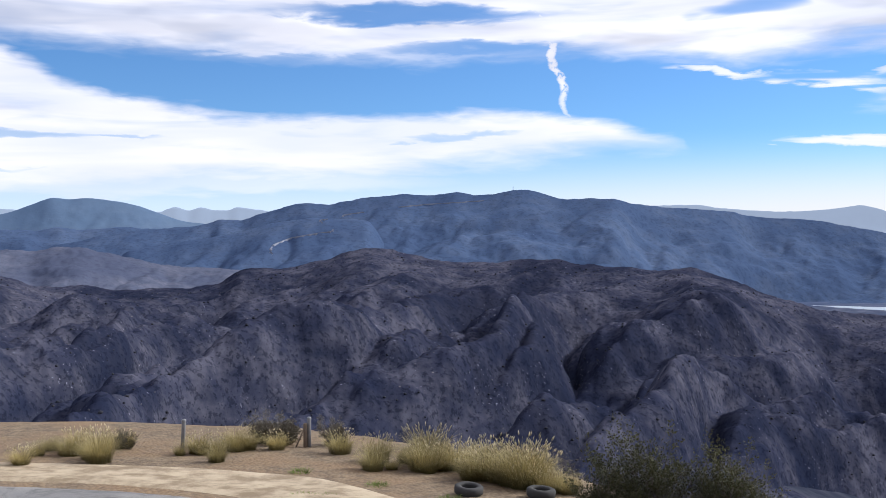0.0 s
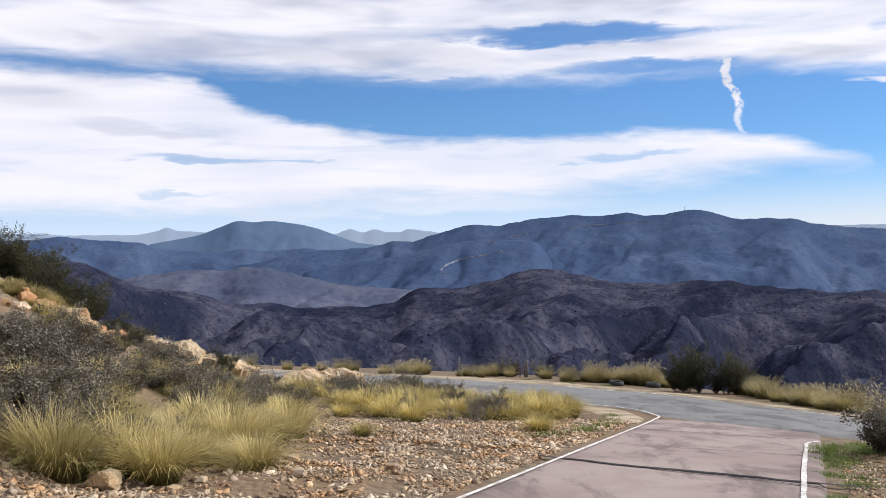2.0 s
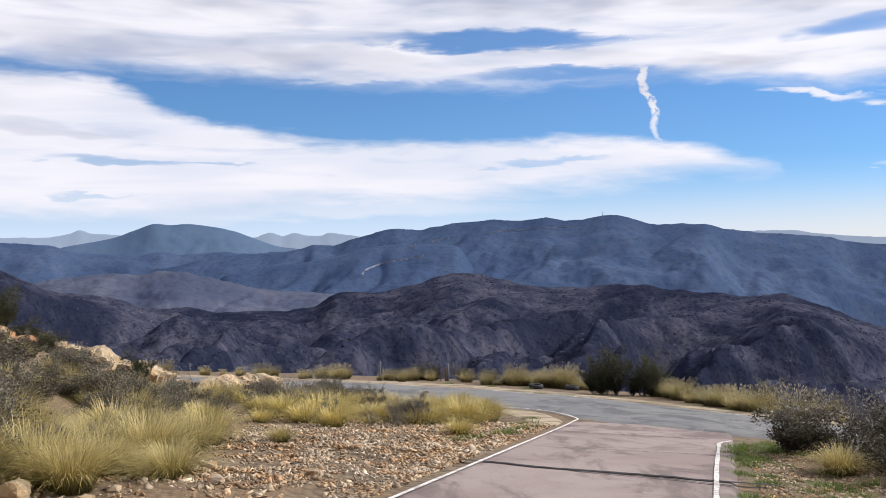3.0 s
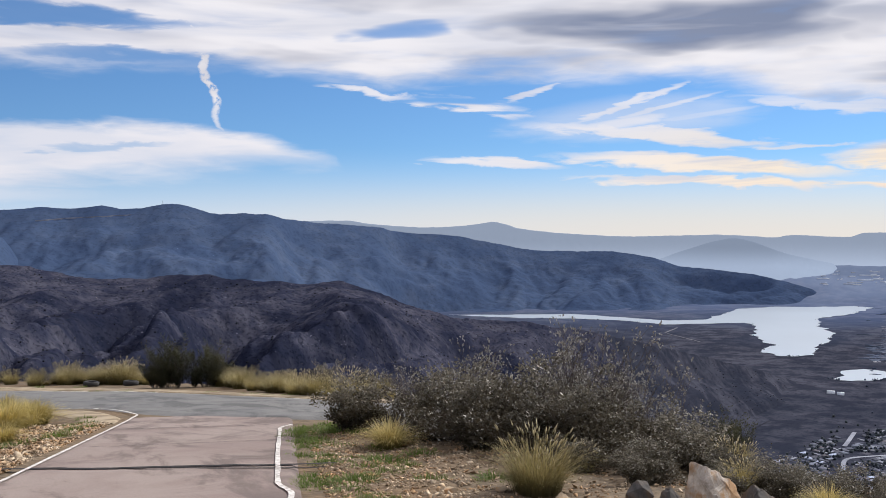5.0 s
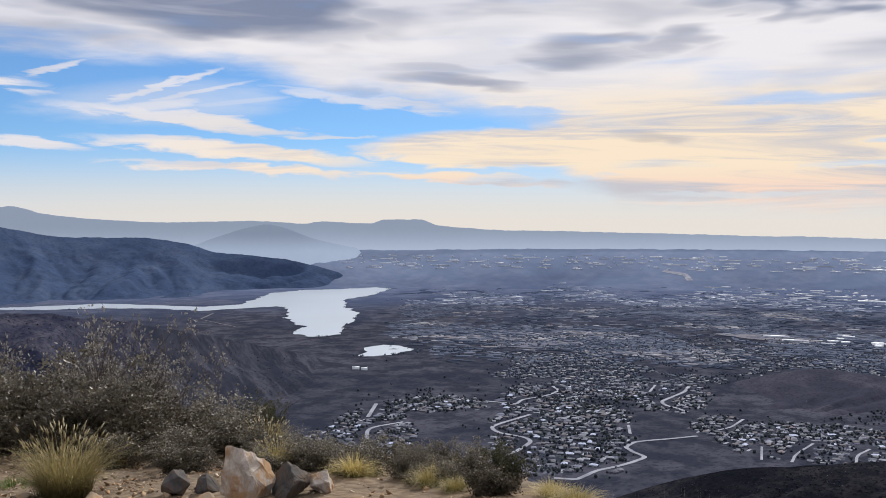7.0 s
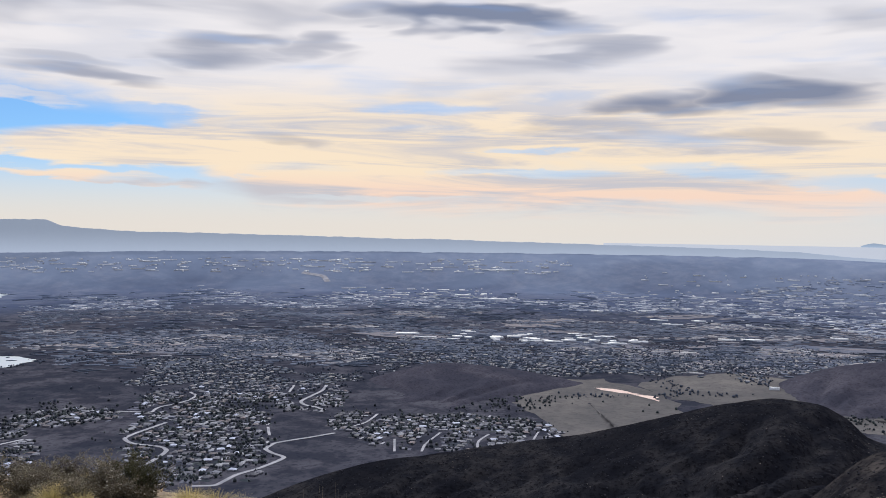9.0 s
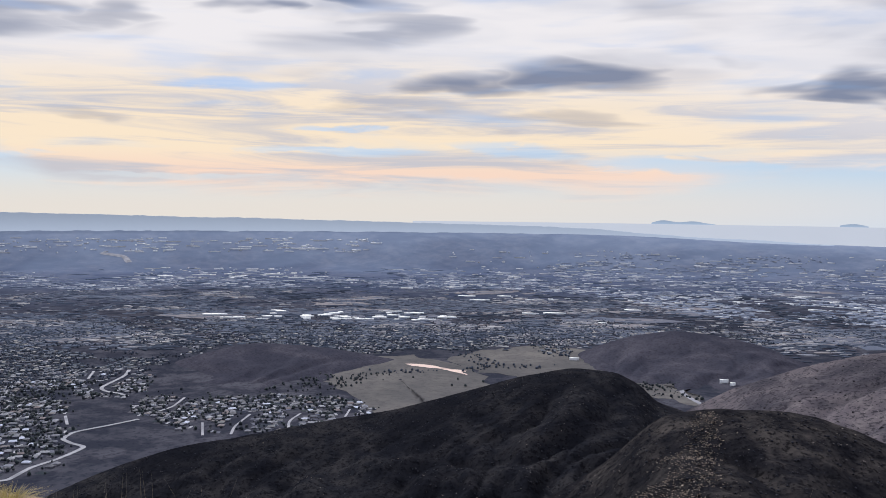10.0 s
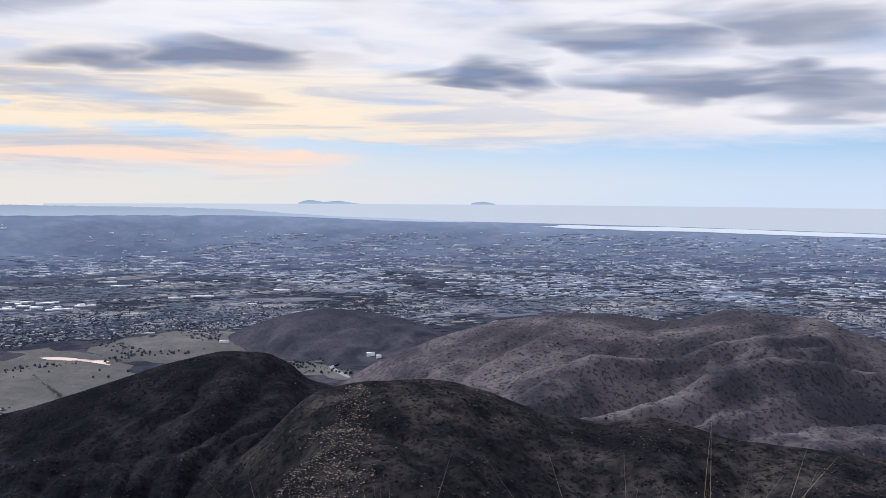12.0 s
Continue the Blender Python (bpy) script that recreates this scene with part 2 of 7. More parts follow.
def scrub_hill(name, soil, brush, pale, size, bare=0.5, clumps=0.75):
    """Dry slopes: soil with brush in clumps, bare stony places and small rocks."""

    def build(n, p):
        big = n.noise(p, 1 / (size * 22), 5, 0.6, 0.5)
        mid = n.noise(p, 1 / (size * 5), 4, 0.65)
        dots = n.noise(p, 1 / size, 3, 0.7)
        c = n.mix(n.step(mid, 0.35, 0.7), soil, pale)
        c = n.mix(n.step(big, 0.38, 0.62, 0.0, 0.8), c, brush)
        c = n.mix(n.step(dots, 0.5, 0.62, 0.0, clumps), c, tuple(v * 0.6 for v in brush))
        rocks = n.math("MULTIPLY", n.step(n.noise(p, 1.7 / size, 2, 0.5), 0.68, 0.73), n.step(n.noise(p, 1 / (size * 8), 2, 0.5), bare, bare + 0.12))
        c = n.mix(rocks, c, tuple(min(1, v * 2.1) for v in pale))
        return c, dots, None, size * (0.4 if clumps > 0.6 else 0.14 if clumps > 0.45 else 0.06)

    return material(name, build, 0.95, 0.0)


# blue in these slope colours is distance haze, painted into the base
M_RIDGE = scrub_hill("hazed_chaparral_slope", (0.03391, 0.0368, 0.06182), (0.01116, 0.01426, 0.03091), (0.0821, 0.08096, 0.1072), 4.0, 0.48, 0.58)
M_FAR = scrub_hill("haze_tinted_slope", (0.060, 0.088, 0.158), (0.047, 0.071, 0.135), (0.078, 0.104, 0.168), 14.0, 0.62, 0.4)
M_VALLEY = scrub_hill("haze_mauve_valley_slope", (0.076, 0.086, 0.128), (0.056, 0.066, 0.108), (0.112, 0.117, 0.156), 12.0, 0.8, 0.3)
M_FARTHER = scrub_hill("haze_blue_slope", (0.105, 0.15, 0.23), (0.095, 0.14, 0.22), (0.12, 0.165, 0.24), 25.0, 0.9, 0.1)
M_DARK = scrub_hill("dark_brush_slope", (0.0135, 0.0148, 0.0205), (0.0075, 0.0085, 0.0128), (0.033, 0.0325, 0.037), 2.0, 0.58)
M_DARK_ROCKY = scrub_hill("rocky_dark_slope", (0.0165, 0.0168, 0.0215), (0.0085, 0.0092, 0.013), (0.068, 0.062, 0.062), 2.0, 0.54)
M_MAUVE = scrub_hill("mauve_grey_slope", (0.06016, 0.06, 0.0826), (0.03948, 0.042, 0.06254), (0.07896, 0.077, 0.1003), 5.0, 0.6, 0.5)
M_BROWN = scrub_hill("brown_slope", (0.105, 0.094, 0.112), (0.035, 0.036, 0.05), (0.15, 0.135, 0.15), 5.0, 0.56)


def near_ground(n, p):
    big = n.noise(p, 0.35, 4, 0.6)
    mid = n.noise(p, 2.5, 5, 0.65)
    v = n.add("ShaderNodeTexVoronoi", {"Vector": p, "Scale": 9.0}, feature="F1")
    c = n.mix(n.step(mid, 0.3, 0.7), (0.11, 0.08, 0.05), (0.255, 0.19, 0.12))
    c = n.mix(n.step(big, 0.4, 0.65), c, (0.225, 0.15, 0.083))
    c = n.mix(n.math("MULTIPLY", v.outputs["Distance"], 0.6), c, (0.07, 0.052, 0.04))
    return c, n.math("ADD", n.math("MULTIPLY", v.outputs["Distance"], -1.0), mid), None, 0.05


M_GROUND = material("stony_soil", near_ground)


def hazed_plain_soil():
    """The plain: dry brush and bare soil; haze painted in with distance, bluer, then glowing."""
    m = bpy.data.materials.new("hazed_plain_soil")
    m.use_nodes = True
    n = Nodes(m.node_tree)
    p = n.add("ShaderNodeTexCoord").outputs["Object"]
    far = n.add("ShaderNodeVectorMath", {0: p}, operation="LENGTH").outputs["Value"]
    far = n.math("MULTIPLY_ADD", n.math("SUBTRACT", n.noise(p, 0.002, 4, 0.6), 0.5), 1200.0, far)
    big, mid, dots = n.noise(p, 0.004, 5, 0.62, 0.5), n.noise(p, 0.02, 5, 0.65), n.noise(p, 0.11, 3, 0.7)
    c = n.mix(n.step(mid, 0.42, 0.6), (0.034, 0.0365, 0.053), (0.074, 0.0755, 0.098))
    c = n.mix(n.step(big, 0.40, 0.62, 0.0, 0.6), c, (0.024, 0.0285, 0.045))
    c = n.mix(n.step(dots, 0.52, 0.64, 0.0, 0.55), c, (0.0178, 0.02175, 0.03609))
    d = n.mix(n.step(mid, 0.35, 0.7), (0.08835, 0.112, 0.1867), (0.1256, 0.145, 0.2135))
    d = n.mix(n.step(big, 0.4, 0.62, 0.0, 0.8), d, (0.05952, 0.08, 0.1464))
    # painted haze by distance from the eye: bluer base, then faint emission
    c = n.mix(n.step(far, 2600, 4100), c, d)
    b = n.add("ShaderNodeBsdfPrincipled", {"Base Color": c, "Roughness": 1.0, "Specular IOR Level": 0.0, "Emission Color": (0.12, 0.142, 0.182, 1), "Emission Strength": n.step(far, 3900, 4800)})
    n.add("ShaderNodeOutputMaterial", {"Surface": b.outputs[0]})
    return m


M_PLAIN = hazed_plain_soil()


def asphalt(colour, patchy):
    def build(n, p):
        big = n.noise(p, 0.5, 5, 0.65, 0.6)
        fine = n.noise(p, 60, 2, 0.6)
        c = n.mix(n.step(big, 0.38, 0.62), colour, patchy)
        c = n.mix(n.step(n.noise(n.vmath("MULTIPLY", p, (0.6, 0.25, 1.0)), 1.3, 6, 0.7, 1.0), 0.46, 0.62, 0.0, 0.85), c, tuple(v * 0.52 for v in colour))
        c = n.mix(n.step(n.noise(p, 4.0, 4, 0.7), 0.58, 0.75, 0.0, 0.3), c, tuple(v * 0.5 for v in colour))
        c = n.mix(n.step(fine, 0.3, 0.7, 0.0, 0.35), c, tuple(v * 0.55 for v in colour))
        return c, fine, n.step(big, 0.2, 0.8, 0.75, 0.95), 0.006

    return material("worn_asphalt", build, spec=0.3)


M_ROAD = asphalt((0.26, 0.195, 0.172), (0.33, 0.265, 0.235))
M_CROSS = asphalt((0.165, 0.16, 0.158), (0.22, 0.212, 0.20))
M_LINE = material("worn_white_paint", lambda n, p: n.mix(n.step(n.noise(p, 9, 4, 0.7), 0.35, 0.6), (0.34, 0.3, 0.27), (0.74, 0.70, 0.66)))
M_CRACK = material("tar_seam", lambda n, p: n.mix(n.noise(p, 5, 3), (0.018, 0.016, 0.017), (0.05, 0.043, 0.042)))


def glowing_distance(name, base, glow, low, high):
    """Land at the edge of sight: haze painted as a glow, paler towards its foot."""
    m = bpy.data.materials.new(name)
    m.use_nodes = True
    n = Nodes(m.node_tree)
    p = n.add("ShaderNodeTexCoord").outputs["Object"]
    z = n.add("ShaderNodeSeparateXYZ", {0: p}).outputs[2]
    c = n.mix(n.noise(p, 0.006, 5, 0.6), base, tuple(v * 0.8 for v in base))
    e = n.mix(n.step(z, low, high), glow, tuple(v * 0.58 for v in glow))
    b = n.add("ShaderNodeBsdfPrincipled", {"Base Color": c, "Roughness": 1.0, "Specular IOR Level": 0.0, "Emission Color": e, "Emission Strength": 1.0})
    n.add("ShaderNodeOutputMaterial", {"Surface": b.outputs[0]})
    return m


def water_surface(name, colour, rough):
    m = material(name, lambda n, p: n.mix(n.noise(p, 0.004, 3), colour, tuple(v * 0.85 for v in colour)), rough, 1.0)
    return m


# the pale base colour stands in for sky glare on the water
M_WATER = water_surface("glare_pale_lake_water", (0.43, 0.495, 0.57), 0.3)
# emission and blue bases imitate haze; these lands are no sources of light
M_FARTHEST = glowing_distance("haze_glow_mountains", (0.08, 0.105, 0.145), (0.43, 0.472, 0.55), -200, -30)
M_CONE = glowing_distance("haze_glow_cone_hill", (0.08, 0.10, 0.135), (0.345, 0.39, 0.47), -165, -60)
M_ISLAND = glowing_distance("haze_glow_islands", (0.1, 0.13, 0.18), (0.42, 0.50, 0.60), -110, -60)

# ---------------------------------------------------------------- terrain helpers
GRAD = np.random.RandomState(7).uniform(0, 2 * math.pi, 4096)
PERM = np.random.RandomState(8).permutation(4096)


def perlin(x, y, seed=0):
    xi, yi = np.floor(x).astype(int), np.floor(y).astype(int)
    fx_, fy_ = x - xi, y - yi

    def corner(i, j):
        g = GRAD[PERM[(PERM[(xi + i + seed * 57) % 4096] + yi + j) % 4096]]
        return np.cos(g) * (fx_ - i) + np.sin(g) * (fy_ - j)

    u, v = fx_ ** 3 * (fx_ * (fx_ * 6 - 15) + 10), fy_ ** 3 * (fy_ * (fy_ * 6 - 15) + 10)
    a = corner(0, 0) * (1 - u) + corner(1, 0) * u
    b = corner(0, 1) * (1 - u) + corner(1, 1) * u
    return (a * (1 - v) + b * v) * 1.5


def fbm(x, y, octaves=5, seed=0, gain=0.5):
    out, amp = 0.0, 1.0
    for k in range(octaves):
        out = out + amp * perlin(x * 2 ** k, y * 2 ** k, seed + k * 3)
        amp *= gain
    return out


def smooth(v, lo, hi):
    t = np.clip((v - lo) / (hi - lo), 0, 1)
    return t * t * (3 - 2 * t)


def curve(at, xs, ys):
    """Smooth interpolation (monotone cubic) through knots."""
    xs, ys = np.array(xs, float), np.array(ys, float)
    d = np.diff(ys) / np.diff(xs)
    m = np.concatenate([[d[0]], np.where(d[1:] * d[:-1] > 0, 2 * d[1:] * d[:-1] / (d[1:] + d[:-1] + 1e-12), 0), [d[-1]]])
    at = np.clip(at, xs[0], xs[-1])
    i = np.clip(np.searchsorted(xs, at) - 1, 0, len(xs) - 2)
    h = xs[i + 1] - xs[i]
    t = (at - xs[i]) / h
    return ((2 * t ** 3 - 3 * t ** 2 + 1) * ys[i] + (t ** 3 - 2 * t ** 2 + t) * h * m[i] + (3 * t ** 2 - 2 * t ** 3) * ys[i + 1] + (t ** 3 - t ** 2) * h * m[i + 1])


def grid_mesh(name, X, Y, Z, mats, slot=None, closed=False):
    """A mesh from rows of places; slot: material number of each face."""
    rows, cols = X.shape
    me = bpy.data.meshes.new(name)
    idx = np.arange(rows * cols).reshape(rows, cols)
    if closed:
        idx = np.concatenate([idx, idx[:, :1]], 1)
    q = np.stack([idx[:-1, :-1], idx[:-1, 1:], idx[1:, 1:], idx[1:, :-1]], -1).reshape(-1, 4)
    me.vertices.add(rows * cols)
    me.vertices.foreach_set("co", np.stack([X, Y, Z], -1).astype(np.float32).ravel())
    me.loops.add(q.size)
    me.loops.foreach_set("vertex_index", q.astype(np.int32).ravel())
    me.polygons.add(len(q))
    me.polygons.foreach_set("loop_start", np.arange(0, q.size, 4, dtype=np.int32))
    me.polygons.foreach_set("use_smooth", np.ones(len(q), dtype=bool))
    for m in mats:
        me.materials.append(m)
    if slot is not None:
        me.polygons.foreach_set("material_index", slot.astype(np.int32).ravel())
    me.update(calc_edges=True)
    me.validate()
    return new(name, me)


EYE = 1.6
GX, GY = 0.038, 0.108


def brow(a):
    """How far the level ground reaches in a direction (degrees)."""
    return curve((a + 180) % 360 - 180, [-180, -120, -60, -30, -8, 2, 9, 15, 22, 30, 38, 46, 60, 75, 90, 120, 150, 180], [40, 40, 55, 60, 62, 60, 52, 44, 33, 21, 14.5, 11.8, 8.8, 5.4, 4.0, 2.8, 3.2, 40])


def ground_z(x, y):
    """Height of the ground: the hilltop by the road, its flanks, and the plain far below."""
    x, y = np.asarray(x, float), np.asarray(y, float)
    r = np.hypot(x, y) + 1e-6
    a = np.degrees(np.arctan2(x, y))
    z = -(GX * x + GY * np.clip(y, -45, 400))
    # bank on the uphill side of the road
    side = -(x + 2.2 + 0.10 * y)
    z = z + 4.6 * smooth(side, 0.5, 13.0) * smooth(y, 2, 12) * (1 - smooth(y, 24, 40)) + 0.35 * smooth(side, 0, 4) * smooth(y, 4, 10) * (1 - smooth(y, 30, 45))
    calm = 1 - 0.75 * smooth(y, 16, 20)
    off_road = calm * smooth(np.abs(x * 0.943 - y * 0.332 + 1.67), 1.9, 3.2)
    z = z + off_road * (0.10 * fbm(x / 3, y / 3, 4, 3) + 0.03 * fbm(x * 1.5, y * 1.5, 3, 5)) * (1 - smooth(r, 60, 90))
    rb = brow(a)
    over = np.maximum(0, r - rb)
    edge = -(GX * rb * np.sin(np.radians(a)) + GY * np.clip(rb * np.cos(np.radians(a)), -45, 400))
    drop = 0.55 * over * over / (over + 3.0)
    flank = np.where(over > 0, np.minimum(z, edge) - drop, z)
    flank = flank + np.where(over > 30, 6 * fbm(x / 60, y / 60, 4, 9) * smooth(over, 30, 120), 0)
    # the valley before the first ridge is not as deep as the plain
    floor_near = -150 - 140 * smooth(a, 22, 48)
    floor_near = np.where(a < -60, -150, floor_near)
    far_floor = -290 + 0 * r
    k = smooth(r, 500, 1500)
    low = floor_near * (1 - k) + far_floor * k + 0.5 * fbm(x / 300, y / 300, 3, 13) * smooth(r, 300, 900)
    z = np.maximum(flank, low)
    # the outermost plain is bent up to fit the horizon in the camera's view
    rise_to = curve(a, [-180, 60, 95, 107, 120, 136, 180], [-1.5, -1.5, -1.6, -2.0, -2.2, -2.4, -2.4])
    lift = smooth(r, 4120, 4880)
    z = z * (1 - lift) + (EYE + r * np.tan(np.radians(rise_to))) * lift
    return z


# one sheet of ground, fine near the eye and in the directions that are seen
turns = np.concatenate([np.arange(-30, 138, 0.25), np.arange(138, 330, 3.0)])
radii = np.concatenate([[0.05, 0.4], np.geomspace(0.8, 2400, 290), np.linspace(2430, 4900, 110)])
A, Rr = np.meshgrid(np.radians(turns), radii)
X, Y = Rr * np.sin(A), Rr * np.cos(A)
Z = ground_z(X, Y)
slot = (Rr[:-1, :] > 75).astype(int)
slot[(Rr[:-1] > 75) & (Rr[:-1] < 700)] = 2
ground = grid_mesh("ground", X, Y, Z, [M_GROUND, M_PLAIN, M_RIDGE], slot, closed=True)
tagged(ground, "stony orange-brown hilltop soil falling to a dry grey plain", "ground", kind="structure")



def hill(name, mat, turn, rise, dist, base_dist, base_z, label, relief=20.0, spur=70.0, slant=0.3, step=0.1, rows=110, seed=1, crest=0.25, bow=1.0, back=0.35, category="mountain", ends=1.5, second=0.42, long=2.2, other=None, crease=0.0):
    """A range: knots of its crest (turn, rise in degrees, distance), falling towards the eye to base_z at base_dist, furrowed by spurs."""
    a = np.arange(turn[0], turn[-1] + step / 2, step)

    def along_crest(v):
        return curve(a, turn, v) if np.ndim(v) else np.full_like(a, v)

    el, rc, rb, zb = (along_crest(v) for v in (rise, dist, base_dist, base_z))
    s = np.concatenate([np.linspace(-back, -0.02, 12), np.linspace(0, 1, rows) ** 1.15])
    A_, S = np.meshgrid(np.radians(a), s)
    RC, RB, ZB = (np.broadcast_to(v, A_.shape) for v in (rc, rb, zb))
    r = RC - S * (RC - RB)
    zc = EYE + RC * np.tan(np.radians(np.broadcast_to(el, A_.shape)))
    ZB = np.minimum(ZB, zc - 25)
    z = np.where(S >= 0, zc + (ZB - zc) * np.abs(S) ** bow, zc - (0.22 + np.abs(zc - EYE) / RC) * (r - RC))
    x, y = r * np.sin(A_), r * np.cos(A_)
    u = (A_ * np.mean(rc) + slant * (RC - r)) / spur
    v = r / (spur * long)
    w1, w2 = 0.8 * fbm(x / (spur * 2), y / (spur * 2), 2, seed + 20), 0.5 * fbm(x / (spur * 2), y / (spur * 2), 2, seed + 30)
    def folds(t):
        return 1 - 2 * np.abs(t - np.floor(t) - 0.5) * 2

    soft_fold = 2.2 * np.abs(perlin(u + w1, v + w2, seed)) - 0.6
    gully = (1 - crease) * soft_fold + crease * (0.75 * folds(0.62 * u + 1.1 * w1 + 0.5 * perlin(u * 0.7, v, seed + 7)) + 0.1)
    gully = gully + second * (2.2 * np.abs(perlin(2.3 * u + 1.5 * w1, 1.9 * v + w2, seed + 3)) - 0.6)
    gully = gully + crease * second * 0.8 * (folds(2.9 * u + 2.2 * w1 + perlin(u * 2, v * 2.0, seed + 8)) - 0.3)
    gully = gully + 0.5 * second * fbm(x / (spur * 0.22), y / (spur * 0.22), 4, seed + 9)
    weight = 0.07 + 0.93 * smooth(np.abs(S), 0.0, 0.3)
    weight = weight * (1 - 0.85 * smooth(S, 0.82, 1.0))
    if other:
        weight = weight * (1 - 0.8 * smooth(np.degrees(A_), other[1] - 7, other[1] + 4))
    z = z + relief * (gully - 0.55) * weight
    z = z + crest * relief * 0.16 * fbm(u * 4, v * 7, 5, seed + 5, 0.6)
    gap_end = np.minimum(A_ - math.radians(turn[0]), math.radians(turn[-1]) - A_)
    sink = 1 - smooth(gap_end, 0, math.radians(ends))
    z = z - sink * (np.maximum(zc, ZB) - ZB + 40)
    slot = None
    if other:
        slot = (np.degrees(A_) + 5 * fbm(x / 160, y / 160, 4, seed + 11) > other[1])[::-1][:-1, :-1].astype(int)
    ob = grid_mesh(name, x[::-1], y[::-1], z[::-1], [mat] + ([other[0]] if other else []), slot)
    HILLS.append((x, y, z, S, gully))
    return tagged(ob, label, category, kind="structure")


HILLS = []
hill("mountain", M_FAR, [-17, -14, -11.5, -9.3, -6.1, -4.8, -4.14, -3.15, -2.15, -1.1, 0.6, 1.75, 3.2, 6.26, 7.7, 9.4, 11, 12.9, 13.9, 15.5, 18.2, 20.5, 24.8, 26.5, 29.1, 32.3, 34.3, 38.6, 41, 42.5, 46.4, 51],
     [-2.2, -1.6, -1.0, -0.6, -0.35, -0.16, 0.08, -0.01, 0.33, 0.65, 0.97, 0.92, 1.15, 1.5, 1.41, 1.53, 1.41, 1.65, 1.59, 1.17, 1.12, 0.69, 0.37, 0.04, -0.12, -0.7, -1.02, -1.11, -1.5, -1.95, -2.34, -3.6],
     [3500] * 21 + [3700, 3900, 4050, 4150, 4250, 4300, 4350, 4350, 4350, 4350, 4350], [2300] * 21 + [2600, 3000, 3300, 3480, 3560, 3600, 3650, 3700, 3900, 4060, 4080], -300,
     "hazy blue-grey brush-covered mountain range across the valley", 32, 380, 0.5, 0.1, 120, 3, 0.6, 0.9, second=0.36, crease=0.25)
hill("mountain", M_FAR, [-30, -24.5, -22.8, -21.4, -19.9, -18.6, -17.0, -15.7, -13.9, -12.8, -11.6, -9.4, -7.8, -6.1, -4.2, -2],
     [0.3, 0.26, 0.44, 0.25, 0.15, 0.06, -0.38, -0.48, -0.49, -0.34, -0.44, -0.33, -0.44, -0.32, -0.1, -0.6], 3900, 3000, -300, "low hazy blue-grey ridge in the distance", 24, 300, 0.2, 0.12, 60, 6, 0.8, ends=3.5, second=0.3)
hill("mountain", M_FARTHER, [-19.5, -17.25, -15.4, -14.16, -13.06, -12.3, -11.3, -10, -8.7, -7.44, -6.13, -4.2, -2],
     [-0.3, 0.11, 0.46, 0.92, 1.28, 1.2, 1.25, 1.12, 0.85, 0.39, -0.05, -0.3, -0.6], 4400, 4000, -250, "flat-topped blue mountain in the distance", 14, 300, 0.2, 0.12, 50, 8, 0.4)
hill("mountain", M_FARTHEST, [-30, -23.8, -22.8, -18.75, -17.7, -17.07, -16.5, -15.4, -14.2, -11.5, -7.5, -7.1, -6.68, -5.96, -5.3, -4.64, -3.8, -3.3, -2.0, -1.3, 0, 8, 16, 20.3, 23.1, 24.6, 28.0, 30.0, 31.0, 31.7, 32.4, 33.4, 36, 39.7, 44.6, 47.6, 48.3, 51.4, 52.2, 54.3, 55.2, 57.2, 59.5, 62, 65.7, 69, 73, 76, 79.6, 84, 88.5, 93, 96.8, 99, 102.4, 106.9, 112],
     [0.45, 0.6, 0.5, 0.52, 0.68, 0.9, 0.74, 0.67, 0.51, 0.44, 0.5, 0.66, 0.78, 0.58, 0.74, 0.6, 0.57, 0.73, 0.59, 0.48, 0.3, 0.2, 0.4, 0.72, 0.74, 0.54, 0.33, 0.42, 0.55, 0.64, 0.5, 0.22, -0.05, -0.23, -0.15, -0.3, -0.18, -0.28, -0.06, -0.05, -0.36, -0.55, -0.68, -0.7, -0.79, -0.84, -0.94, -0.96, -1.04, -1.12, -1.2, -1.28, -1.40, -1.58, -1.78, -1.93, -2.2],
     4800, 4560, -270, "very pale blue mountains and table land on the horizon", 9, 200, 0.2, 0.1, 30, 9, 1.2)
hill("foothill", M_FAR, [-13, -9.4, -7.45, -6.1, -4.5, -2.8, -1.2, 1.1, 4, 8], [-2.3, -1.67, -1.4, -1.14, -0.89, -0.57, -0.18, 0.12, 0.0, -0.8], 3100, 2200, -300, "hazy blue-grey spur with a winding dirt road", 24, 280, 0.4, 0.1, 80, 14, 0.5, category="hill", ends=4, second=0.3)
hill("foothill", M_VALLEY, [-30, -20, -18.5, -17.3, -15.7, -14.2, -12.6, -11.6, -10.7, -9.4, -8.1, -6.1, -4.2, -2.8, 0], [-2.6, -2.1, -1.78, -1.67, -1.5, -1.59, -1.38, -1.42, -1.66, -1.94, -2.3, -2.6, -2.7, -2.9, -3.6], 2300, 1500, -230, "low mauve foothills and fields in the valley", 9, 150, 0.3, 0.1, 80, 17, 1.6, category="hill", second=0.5)
